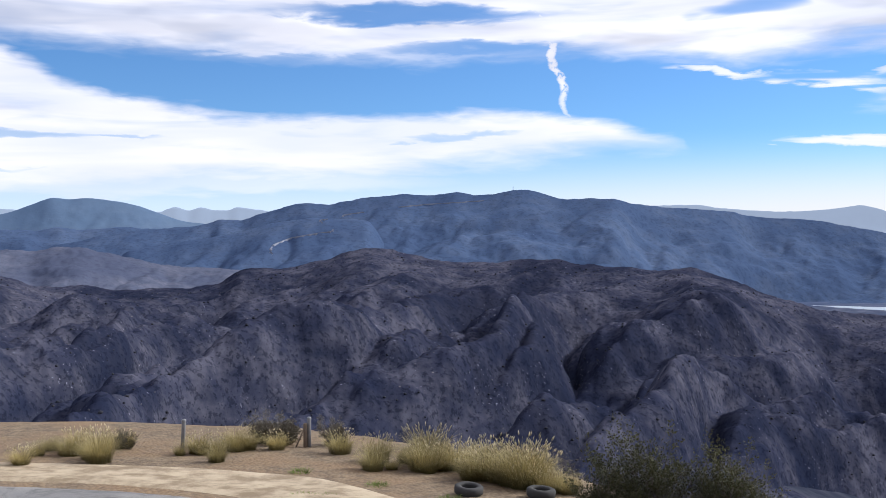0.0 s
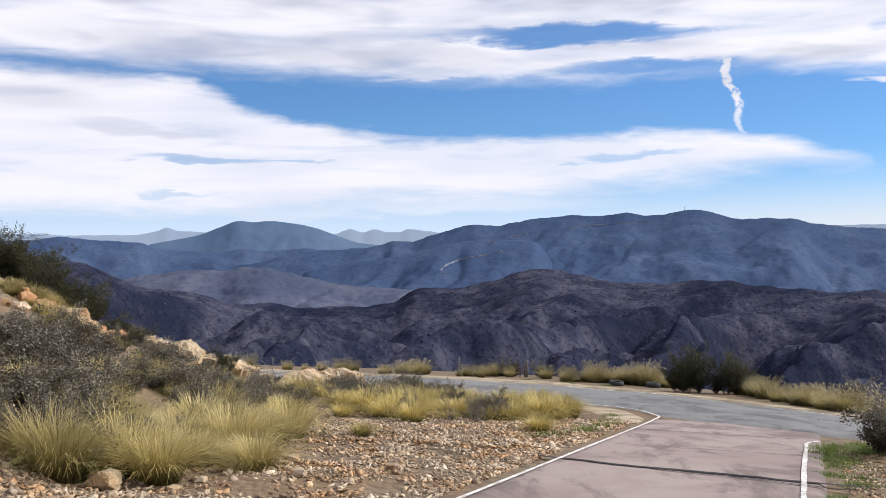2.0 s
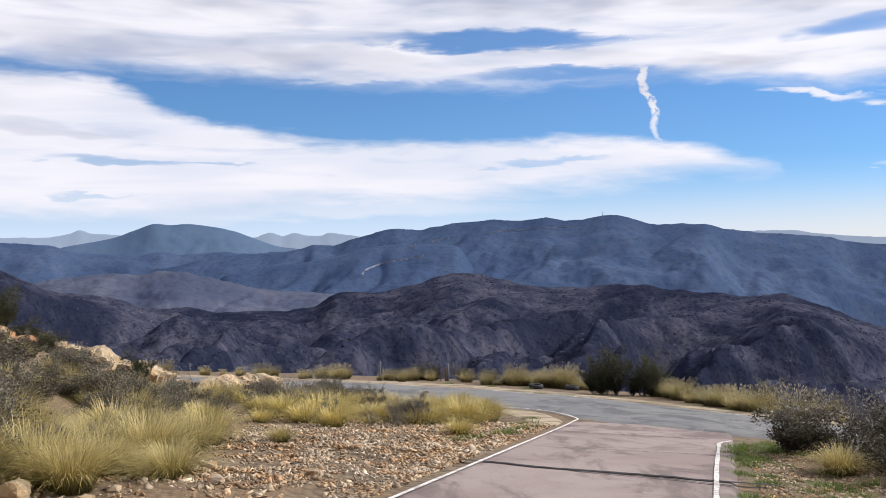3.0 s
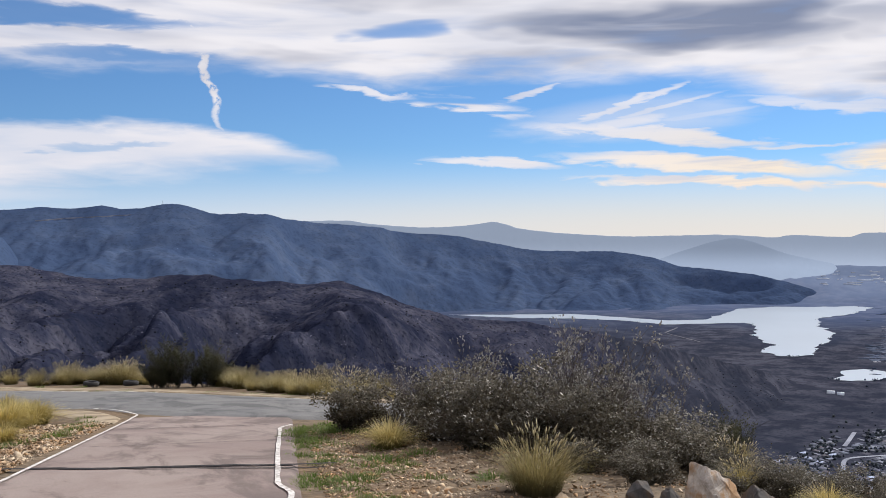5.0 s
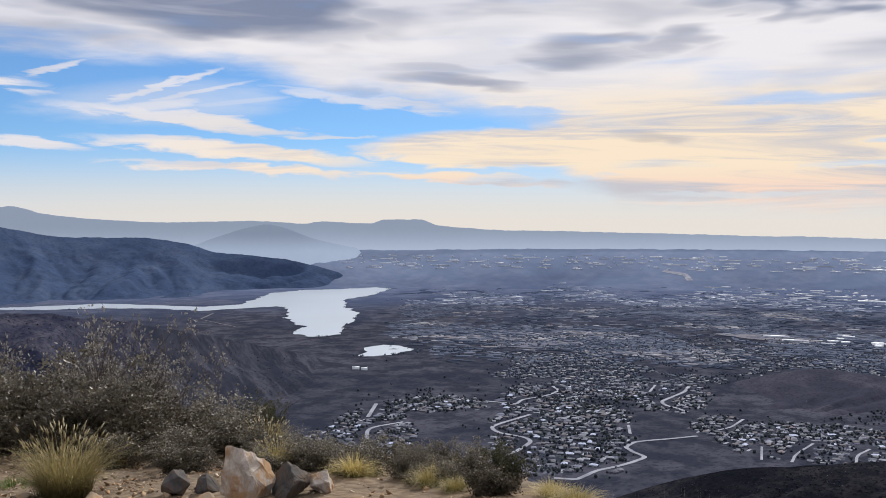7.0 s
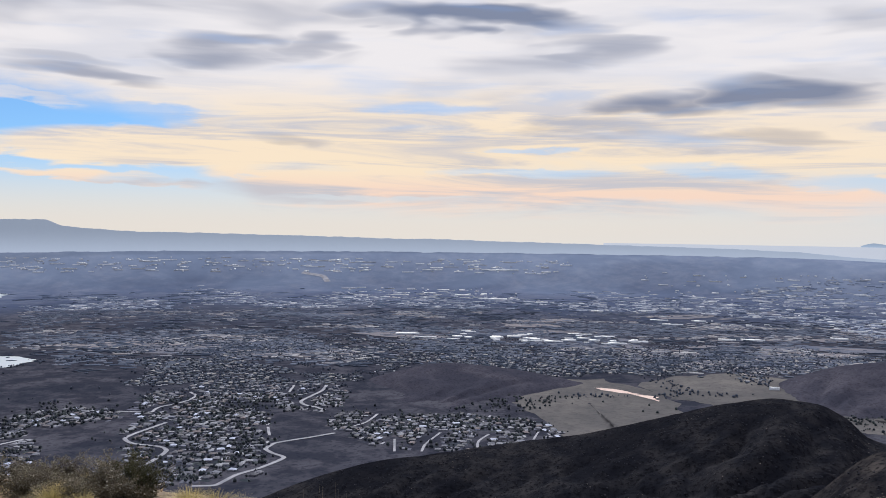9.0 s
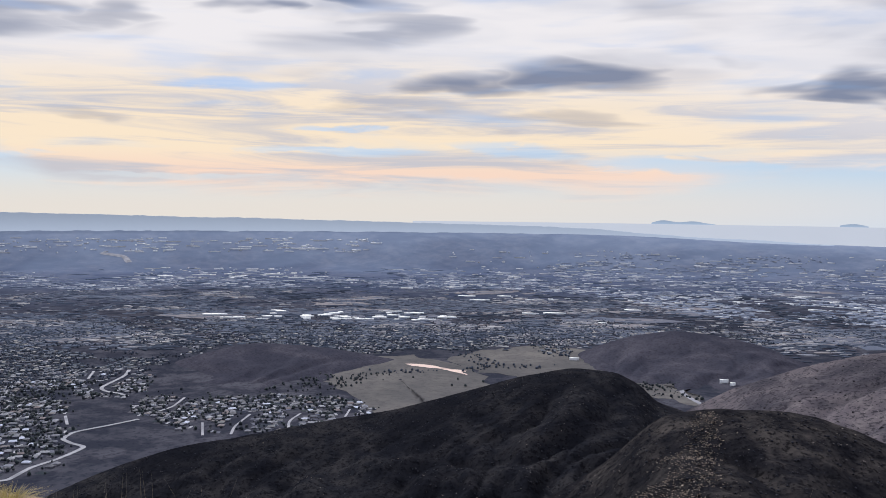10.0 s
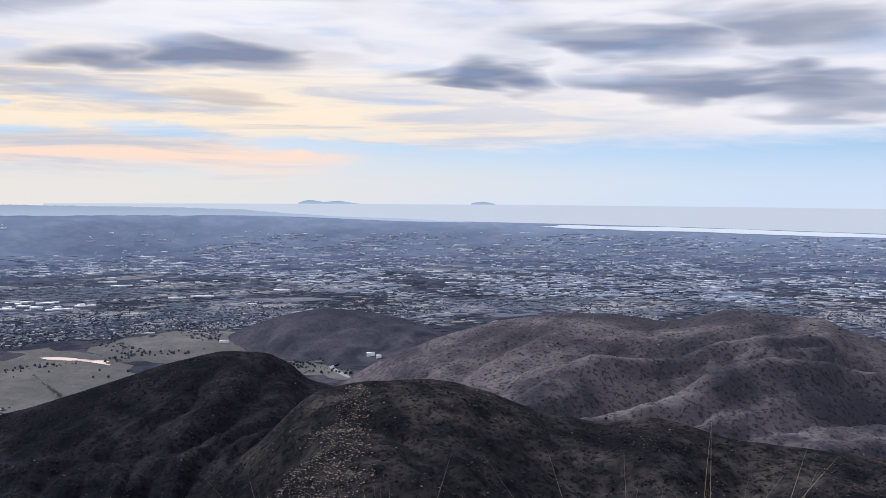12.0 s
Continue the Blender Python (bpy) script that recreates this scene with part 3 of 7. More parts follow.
hill("ridge", M_RIDGE, [-36, -25, -21, -19.8, -18.5, -15.8, -13, -11.3, -9.6, -7.2, -4.3, -2.8, -0.1, 1.7, 3.2, 4.3, 5.6, 7.8, 10, 12.6, 15.2, 16.2, 19.2, 20.5, 22.5, 23.5, 25.8, 28.5, 30.7, 34, 37.1, 41, 45, 50, 56],
     [0.2, -0.4, -1.43, -1.95, -2.55, -2.96, -3.49, -3.36, -3.57, -3.53, -3.37, -2.71, -2.58, -2.16, -1.66, -1.52, -1.67, -2.16, -2.5, -2.35, -2.23, -2.53, -2.63, -2.87, -2.7, -3.02, -3.78, -4.58, -5.04, -5.21, -5.7, -6.5, -7.3, -8.6, -11.5],
     [1150] * 26 + [1150, 1150, 1180, 1200, 1280, 1450, 1750, 2050, 2150], [230] * 26 + [300, 360, 450, 600, 800, 1020, 1380, 1750, 1900], [-122] * 26 + [-150, -190, -230, -260, -278, -289, -291, -292, -294],
     "dark grey-brown brush-covered ridge with furrowed spurs", 50, 210, 0.8, 0.08, 200, 22, 0.3, 0.85, category="hill", ends=3, second=0.34, long=3.6, other=(M_PLAIN, 38), crease=0.12)
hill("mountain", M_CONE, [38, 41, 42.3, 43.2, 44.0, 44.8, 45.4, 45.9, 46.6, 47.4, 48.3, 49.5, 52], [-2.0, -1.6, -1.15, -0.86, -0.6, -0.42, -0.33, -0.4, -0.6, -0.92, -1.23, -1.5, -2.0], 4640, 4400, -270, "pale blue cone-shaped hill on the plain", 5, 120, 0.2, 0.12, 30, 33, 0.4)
hill("dark_hill", M_DARK, [60, 65.8, 69.9, 73, 76.4, 81.4, 84.7, 89.7, 92.9, 95.8, 97.7, 99.3, 100.5, 101.8, 107],
     [-18.5, -15.85, -14.5, -13.8, -13.4, -12.6, -12.1, -10.84, -10.0, -9.5, -9.6, -10.27, -11.2, -11.6, -14], 520, 280, -135, "dark brush-covered spur with scattered pale rocks", 4.5, 52, 0.5, 0.08, 150, 41, 0.2, 1.4, 0.5, category="hill")
hill("dark_hill", M_DARK_ROCKY, [90, 94, 97.5, 101.1, 104.1, 107.5, 110.9, 114.2, 117.9, 120.8, 125.5, 133.5, 142],
     [-20, -17, -14.7, -11.9, -11.36, -11.32, -11.95, -13.0, -13.5, -13.1, -14.0, -14.3, -14.5], 360, 150, -82, "dark rounded spur with pale rocks along its back", 4.0, 46, -0.4, 0.08, 150, 43, 0.2, 1.3, 0.6, category="hill")
hill("brown_hill", M_BROWN, [99, 103.8, 105.8, 108.5, 112.5, 115.8, 119, 121.6, 124.8, 128.4, 129.9, 131.3, 133.3, 142],
     [-13.5, -10.6, -9.7, -8.7, -7.66, -7.27, -7.35, -7.6, -6.9, -7.0, -7.14, -7.76, -8.2, -9.5], 1350, 620, -235, "bare brown hill with shaded hollows", 19, 230, 1.1, 0.08, 130, 47, 0.3, 1.1, category="hill", long=3.4)
hill("brown_hill", M_MAUVE, [94.5, 97.6, 99.2, 101.5, 103.8, 105.8, 107.8, 111], [-9.2, -7.93, -7.47, -7.17, -7.36, -7.7, -8.36, -9.4], 1900, 1500, -300, "low mauve-brown hill at the edge of the town", 8, 120, 0.5, 0.12, 60, 49, 0.3, category="hill")
hill("brown_hill", M_MAUVE, [71, 74, 77, 80, 84, 88], [-9.6, -8.7, -8.2, -8.4, -9.0, -9.8], 1800, 1450, -300, "low bare mauve-grey hill inside the town", 6, 120, 0.5, 0.12, 50, 52, 0.3, category="hill")


def ribbon(name, left, right, mat, label, category, steps=12, up=0.03, across=9):
    """A paved strip laid on the ground between two edges."""
    t = np.linspace(0, len(left) - 1, (len(left) - 1) * steps + 1)
    k = np.arange(len(left))
    L = np.stack([curve(t, k, [p[i] for p in left]) for i in (0, 1)], -1)
    Rt = np.stack([curve(t, k, [p[i] for p in right]) for i in (0, 1)], -1)
    w = np.linspace(0, 1, across)[None, :, None]
    P = L[:, None] * (1 - w) + Rt[:, None] * w
    z = ground_z(P[..., 0], P[..., 1]) + up
    z[:, 0] -= 0.10
    z[:, -1] -= 0.10
    ob = grid_mesh(name, P[..., 0], P[..., 1], z, [mat])
    return tagged(ob, label, category, kind="structure")


def along_road(u, v):
    """Metres along the access road and to its uphill side."""
    c, s = math.cos(radians(19.4)), math.sin(radians(19.4))
    return (u * s - v * c, u * c + v * s)


ribbon("road", [along_road(u, 3.62) for u in (-14, -4, 6, 16, 23)], [along_road(u, -0.34) for u in (-14, -4, 6, 16, 23)], M_ROAD, "worn pinkish paved lane sloping down to a junction", "road", 20, 0.035, 17)
ribbon("road", [(17, -12), (13.5, 2), (9.8, 12), (7.9, 18.8), (6.0, 21.5), (4.62, 25), (4.31, 27.1), (2.87, 28.5), (-2, 31.5), (-10, 36), (-25, 41)],
       [(23, -11), (19.5, 4), (15, 14), (12.3, 20.5), (11.3, 23), (10.2, 27), (7.57, 35.9), (5, 40.2), (1.4, 44.6), (-8, 48), (-25, 51)], M_CROSS, "grey asphalt mountain road bending round the junction", "road", 14, 0.06, 17)

# pale sand along the road's outer edge and on the tip of the junction
M_SAND = material("pale_shoulder_sand", lambda n, p: (n.mix(n.step(n.noise(p, 1.2, 5, 0.65), 0.35, 0.65), (0.20, 0.15, 0.095), (0.40, 0.325, 0.225)), n.noise(p, 20, 3), None, 0.02))
ribbon("verge", [(12.2, 20.8), (11.2, 23.3), (10.1, 27.2), (7.5, 36.1), (4.9, 40.4), (1.3, 44.8), (-8, 48.2), (-25, 51.2)],
       [(13.0, 21.3), (12.1, 23.8), (11.0, 28), (8.7, 37.0), (6.3, 42.3), (3.0, 48.0), (-6.5, 50.8), (-24, 53)], M_SAND, "pale sandy shoulder beyond the mountain road", "verge", 14, 0.05, 9)
ribbon("verge", [(3.9, 21.6), (4.4, 23.6), (4.35, 25.4), (3.9, 26.9), (2.6, 28.2)], [(3.0, 21.4), (3.2, 23.5), (3.1, 25.2), (2.7, 26.4), (1.6, 27.6)], M_SAND, "pale sandy tip of the junction island", "verge", 10, 0.03, 7)

# the reservoir: level water with ragged shores
LEVEL = -289.0


def lake(name, shore, label):
    k = len(shore)
    loop = shore + shore[:1]
    t = np.linspace(0, k, k * 10 + 1)[:-1]
    a = np.interp(t, np.arange(k + 1), [p[0] for p in loop])
    e = np.interp(t, np.arange(k + 1), [p[1] for p in loop])
    r = (LEVEL - EYE) / np.tan(np.radians(e))
    x, y = r * np.sin(np.radians(a)), r * np.cos(np.radians(a))
    x, y = x + 14 * fbm(x / 60, y / 60, 4, 61), y + 14 * fbm(x / 60, y / 60, 4, 62)
    bm = bmesh.new()
    face = bm.faces.new([bm.verts.new((px, py, LEVEL)) for px, py in zip(x, y)])
    if face.normal.z < 0:
        face.normal_flip()
    bmesh.ops.triangulate(bm, faces=bm.faces[:])
    me = bpy.data.meshes.new(name)
    bm.to_mesh(me)
    me.materials.append(M_WATER)
    return tagged(new(name, me), label, "water", kind="structure")


lake("water", [(29.11, -4.82), (32.11, -4.81), (36.47, -4.75), (41.64, -5.06), (43.78, -4.98), (44.94, -4.56), (45.61, -4.33), (47.6, -4.17), (49.6, -4.14), (51.6, -4.04), (52.6, -4.1), (51.6, -4.44), (50.6, -4.64), (49.77, -4.77), (50.0, -5.2), (50.6, -5.53),
               (50.54, -5.96), (49.77, -6.26), (49.6, -6.76), (48.6, -6.86), (47.77, -6.89), (46.77, -6.69), (47.53, -6.26), (46.43, -5.83), (46.6, -5.26), (45.94, -5.1), (43.62, -5.21), (41.64, -5.29), (39.04, -5.09), (36.47, -5.02), (33.34, -5.0), (30.9, -4.9)], "bright still reservoir on the plain, sky glare partly in its colour")
lake("water", [(50.77, -8.01), (51.27, -7.51), (52.27, -7.41), (53.27, -7.47), (54.1, -7.65), (52.94, -7.9), (51.6, -8.07)], "small bright pond on the plain")

# the sea beyond the coast, the bay behind it, and islands, all with painted glow
a_s, r_s = np.meshgrid(np.radians(np.arange(86, 175, 0.5)), np.linspace(4885, 4985, 12))
rise_s = np.degrees(0) + np.linspace(-2.45, -1.06, 12)[:, None] + 0 * a_s
# an even glow stands in for glare on the sea and the bay
M_SEA = glowing_distance("glare_painted_sea", (0.2, 0.22, 0.25), (0.48, 0.49, 0.52), -20, 40)
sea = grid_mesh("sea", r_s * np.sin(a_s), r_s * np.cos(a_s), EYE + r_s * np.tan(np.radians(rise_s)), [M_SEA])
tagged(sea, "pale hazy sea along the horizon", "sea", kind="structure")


def bay(shore):
    k = len(shore)
    ring = shore + shore[:1]
    t = np.linspace(0, k, k * 8 + 1)[:-1]
    a = np.interp(t, np.arange(k + 1), [p[0] for p in ring])
    e = np.interp(t, np.arange(k + 1), [p[1] for p in ring]) + 0.03 * fbm(t * 1.7, t * 0, 3, 66)
    ca_, ce_ = a.mean(), e.mean()
    s_ = np.linspace(0.02, 1, 6)[:, None]
    A_, E_ = np.radians(ca_ + (a - ca_)[None] * s_), ce_ + (e - ce_)[None] * s_
    run = np.arange(4200, 4880, 5.0)
    mid = np.radians(122.0)
    fall = np.degrees(np.arctan2(ground_z(run * math.sin(mid), run * math.cos(mid)) - EYE, run))
    R_ = np.interp(E_, np.maximum.accumulate(fall), run)
    X_, Y_ = R_ * np.sin(A_), R_ * np.cos(A_)
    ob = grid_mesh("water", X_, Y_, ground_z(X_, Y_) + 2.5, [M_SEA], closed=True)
    return tagged(ob, "narrow bright bay near the coast", "water", kind="structure")


bay([(114.0, -2.44), (115.5, -2.33), (122, -2.29), (128, -2.3), (134, -2.3), (134, -2.5), (128, -2.54), (122, -2.52), (117, -2.52)])
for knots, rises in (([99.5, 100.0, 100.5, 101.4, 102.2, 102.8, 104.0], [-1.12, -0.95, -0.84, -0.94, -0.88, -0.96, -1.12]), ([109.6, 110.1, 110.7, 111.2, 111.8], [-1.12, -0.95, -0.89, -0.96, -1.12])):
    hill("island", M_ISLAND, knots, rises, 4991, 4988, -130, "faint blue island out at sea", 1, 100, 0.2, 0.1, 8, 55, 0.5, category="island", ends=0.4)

# ---------------------------------------------------------------- things on the hilltop


def part(name, me, parent, label=""):
    """Links a mesh as one part under a thing."""
    ob = new(name, me)
    ob.parent = parent
    if label:
        ob["label"] = label
    return ob


def plain_mesh(name, verts, faces, mats, slots=None, flat=True):
    me = bpy.data.meshes.new(name)
    verts, faces = np.asarray(verts, np.float32), np.asarray(faces, np.int32)
    n = faces.shape[1]
    me.vertices.add(len(verts))
    me.vertices.foreach_set("co", verts.ravel())
    me.loops.add(faces.size)
    me.loops.foreach_set("vertex_index", faces.ravel())
    me.polygons.add(len(faces))
    me.polygons.foreach_set("loop_start", np.arange(0, faces.size, n, dtype=np.int32))
    if not flat:
        me.polygons.foreach_set("use_smooth", np.ones(len(faces), dtype=bool))
    for m in mats:
        me.materials.append(m)
    if slots is not None:
        me.polygons.foreach_set("material_index", np.asarray(slots, np.int32))
    me.update(calc_edges=True)
    return me


def leafy(name, low, high, tip, tall, thin=0.45, gloss=0.25, rough=0.7):
    """Blades and leaves: low and high tones by height, single pieces varied, light passing through."""
    m = bpy.data.materials.new(name)
    m.use_nodes = True
    n = Nodes(m.node_tree)
    p = n.add("ShaderNodeTexCoord").outputs["Object"]
    z = n.add("ShaderNodeSeparateXYZ", {0: p}).outputs[2]
    rnd = n.add("ShaderNodeNewGeometry").outputs["Random Per Island"]
    own = n.add("ShaderNodeObjectInfo").outputs["Random"]
    # dark foot tones: partly the plant's own, partly shade put into the colour
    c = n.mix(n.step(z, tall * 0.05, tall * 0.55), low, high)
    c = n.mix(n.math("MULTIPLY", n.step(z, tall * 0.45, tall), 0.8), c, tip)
    c = n.mix(n.step(rnd, 0.45, 0.9, 0.0, 0.7), c, tuple(v * 0.4 for v in high))
    c = n.mix(n.math("MULTIPLY", own, 0.55), c, low)
    d = n.add("ShaderNodeBsdfPrincipled", {"Base Color": c, "Roughness": rough, "Specular IOR Level": gloss}).outputs[0]
    t = n.add("ShaderNodeBsdfTranslucent", {"Color": c}).outputs[0]
    n.add("ShaderNodeOutputMaterial", {"Surface": n.add("ShaderNodeMixShader", {0: thin, 1: d, 2: t}).outputs[0]})
    return m


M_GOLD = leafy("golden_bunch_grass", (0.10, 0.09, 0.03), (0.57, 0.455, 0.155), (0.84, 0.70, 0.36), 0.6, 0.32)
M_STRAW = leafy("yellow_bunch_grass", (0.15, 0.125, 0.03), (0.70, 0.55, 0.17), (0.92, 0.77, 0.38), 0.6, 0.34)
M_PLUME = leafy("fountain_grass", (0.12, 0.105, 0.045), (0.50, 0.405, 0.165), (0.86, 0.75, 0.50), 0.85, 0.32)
M_WEED = leafy("green_weed", (0.10, 0.14, 0.03), (0.28, 0.36, 0.08), (0.44, 0.48, 0.17), 0.3)
M_STALK = leafy("dry_stalk", (0.22, 0.185, 0.13), (0.28, 0.245, 0.19), (0.33, 0.30, 0.245), 0.9, 0.2)
# the pale tip tone puts leaf glints into the colour
M_GREY_LEAF = leafy("dry_grey_leaf", (0.05, 0.04, 0.026), (0.13, 0.108, 0.07), (0.31, 0.28, 0.215), 1.3, 0.2, 0.3, 0.5)
M_GREEN_LEAF = leafy("dark_green_leaf", (0.022, 0.025, 0.012), (0.055, 0.058, 0.024), (0.115, 0.108, 0.05), 1.8, 0.25)
M_TWIG = material("grey_brown_twig", lambda n, p: n.mix(n.noise(p, 8, 3), (0.06, 0.048, 0.04), (0.15, 0.125, 0.105)))
# pale pieces serve as dry heads and as painted glints of leaves
M_PALE_HEAD = material("flower_head_and_leaf_glint", lambda n, p: n.mix(n.noise(p, 14, 2), (0.2, 0.18, 0.155), (0.5, 0.475, 0.42)))


def stone_look(name, a, b, c, apart=0.75, size=2.6):
    def build(n, p):
        v = n.noise(p, size, 6, 0.65, 0.4)
        own = n.add("ShaderNodeNewGeometry").outputs["Random Per Island"]
        k = n.mix(n.step(v, 0.32, 0.68), a, b)
        k = n.mix(n.step(n.noise(p, size * 0.65, 5, 0.7), 0.44, 0.6, 0.0, 0.9), k, c)
        k = n.mix(n.math("MULTIPLY", own, apart), k, tuple(q * 0.38 for q in a))
        return k, n.noise(p, 11, 5, 0.65), None, 0.02

    return material(name, build, 0.9, 0.2)


M_STONE = stone_look("tan_stone", (0.33, 0.24, 0.155), (0.80, 0.655, 0.475), (0.50, 0.295, 0.14), 0.75)
M_BOULDER = stone_look("rust_stained_boulder", (0.28, 0.235, 0.19), (0.62, 0.56, 0.49), (0.36, 0.205, 0.09), 0.0, 4.2)
M_LEDGE = stone_look("pale_ledge_rock", (0.30, 0.23, 0.145), (0.56, 0.46, 0.32), (0.40, 0.27, 0.14), 0.0, 3.0)
M_RUST = stone_look("rust_orange_rock", (0.36, 0.19, 0.085), (0.52, 0.33, 0.18), (0.30, 0.14, 0.06), 0.0, 3.0)
M_DARK_STONE = stone_look("dark_grey_stone", (0.05, 0.047, 0.045), (0.115, 0.105, 0.10), (0.10, 0.072, 0.05), 0.0, 6.0)


def blades(rng, count, radius, tall, spread, width, droop=0.5, plume=False):
    """Arching grass blades from one crown, as vertices and triangles."""
    a = rng.uniform(0, 2 * math.pi, count)
    r0 = radius * np.sqrt(rng.uniform(0, 1, count))
    h = tall * rng.uniform(0.5, 1.08, count)
    out = spread * rng.uniform(0.15, 1.0, count) * h
    yaw = a + rng.normal(0, 0.45, count)
    dirx, diry = np.cos(yaw), np.sin(yaw)
    V, F = [], []
    ts = (0.0, 0.4, 0.75, 1.0)
    for i, t in enumerate(ts):
        px = r0 * np.cos(a) + dirx * out * t ** 1.7
        py = r0 * np.sin(a) + diry * out * t ** 1.7
        pz = h * (t - droop * 0.42 * (out / h) * t ** 2.4) - 0.04 * (i == 0)
        w = width * (1.0, 0.85, 0.55, 0.0)[i] * (2.2 if plume and i == 2 else 1)
        if i < 3:
            V += [np.stack([px - diry * w, py + dirx * w, pz], -1), np.stack([px + diry * w, py - dirx * w, pz], -1)]
        else:
            V += [np.stack([px, py, pz], -1)]
    V = np.stack(V, 1)
    k = (np.arange(count) * 7)[:, None]
    for t3 in ((0, 1, 3), (0, 3, 2), (2, 3, 5), (2, 5, 4), (4, 5, 6)):
        F.append(np.array(t3)[None] + k)
    return V.reshape(-1, 3), np.concatenate(F)


def spikes(rng, count, radius, tall, spread, fat=0.011, long=0.11):
    """Feathery heads at the ends of the tallest blades."""
    a = rng.uniform(0, 2 * math.pi, count)
    r = radius + spread * tall * rng.uniform(0.1, 0.75, count)
    base = np.stack([r * np.cos(a), r * np.sin(a), tall * rng.uniform(0.6, 0.86, count)], -1)
    d = np.stack([np.cos(a) * 0.55, np.sin(a) * 0.55, np.full(count, 0.8)], -1)
    s = np.stack([-np.sin(a), np.cos(a), 0 * a], -1) * fat
    u = np.cross(d, s) * 1.0
    mid = base + d * long * 0.4
    V = np.stack([base, mid + s, mid + u, mid - s, mid - u, base + d * long], 1)
    k = (np.arange(count) * 6)[:, None]
    F = np.concatenate([np.array(t)[None] + k for t in ((0, 1, 2), (0, 2, 3), (0, 3, 4), (0, 4, 1), (5, 2, 1), (5, 3, 2), (5, 4, 3), (5, 1, 4))])
    return V.reshape(-1, 3), F


GR = np.random.RandomState(31)
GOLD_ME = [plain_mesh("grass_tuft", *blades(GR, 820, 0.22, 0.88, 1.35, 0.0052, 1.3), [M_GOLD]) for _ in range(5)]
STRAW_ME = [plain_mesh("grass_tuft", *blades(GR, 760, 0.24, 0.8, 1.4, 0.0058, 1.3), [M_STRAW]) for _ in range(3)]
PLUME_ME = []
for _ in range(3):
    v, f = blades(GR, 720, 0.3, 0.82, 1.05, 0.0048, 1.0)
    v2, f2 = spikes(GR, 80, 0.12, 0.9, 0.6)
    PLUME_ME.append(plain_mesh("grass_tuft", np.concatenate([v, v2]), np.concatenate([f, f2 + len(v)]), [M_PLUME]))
WEED_ME = [plain_mesh("weed", *blades(GR, 220, 0.3, 0.15, 1.4, 0.006, 0.9), [M_WEED]) for _ in range(3)]
STALK_ME = []
for _ in range(3):
    v, f = blades(GR, 20, 0.16, 0.88, 0.5, 0.0018, 0.4)
    STALK_ME.append(plain_mesh("dry_stalks", v, f, [M_STALK]))


def stand(ob, x, y, scale=1.0, turn=0.0, sink=0.02, tall=1.0):
    ob.location = (x, y, float(ground_z(x, y)) - sink)
    ob.rotation_euler = (0, 0, turn)
    ob.scale = (scale, scale, scale * tall)
    return ob


def tuft(x, y, scale, kind="gold"):
    if kind == "gold" and y > 17 and x > -4:
        kind = "straw"
    if kind == "gold":
        scale *= GR.uniform(0.8, 1.15)
    me = {"gold": GOLD_ME, "straw": STRAW_ME, "plume": PLUME_ME, "weed": WEED_ME, "stalk": STALK_ME}[kind]
    names = {"straw": ("grass_tuft", "bright straw-yellow bunch grass on the junction island", "grass tuft", "straw grass tufts"), "gold": ("grass_tuft", "golden dry bunch grass on stony ground", "grass tuft", "golden grass tufts"), "plume": ("grass_tuft", "olive fountain grass with pale feathery heads", "grass tuft", "fountain grass tufts"),
             "weed": ("weed", "low bright green weed beside the lane", "weed", "green weeds"), "stalk": ("dry_stalks", "thin dry grass stalks at the slope's edge", "dry grass", "dry stalks")}[kind]
    if kind == "plume" and y > 20:
        scale *= GR.uniform(0.55, 1.25)
    ob = stand(new(names[0], me[GR.randint(len(me))]), x, y, scale, GR.uniform(0, 6.28), 0.03, GR.uniform(0.85, 1.12))
    return tagged(ob, names[1], names[2], names[3])


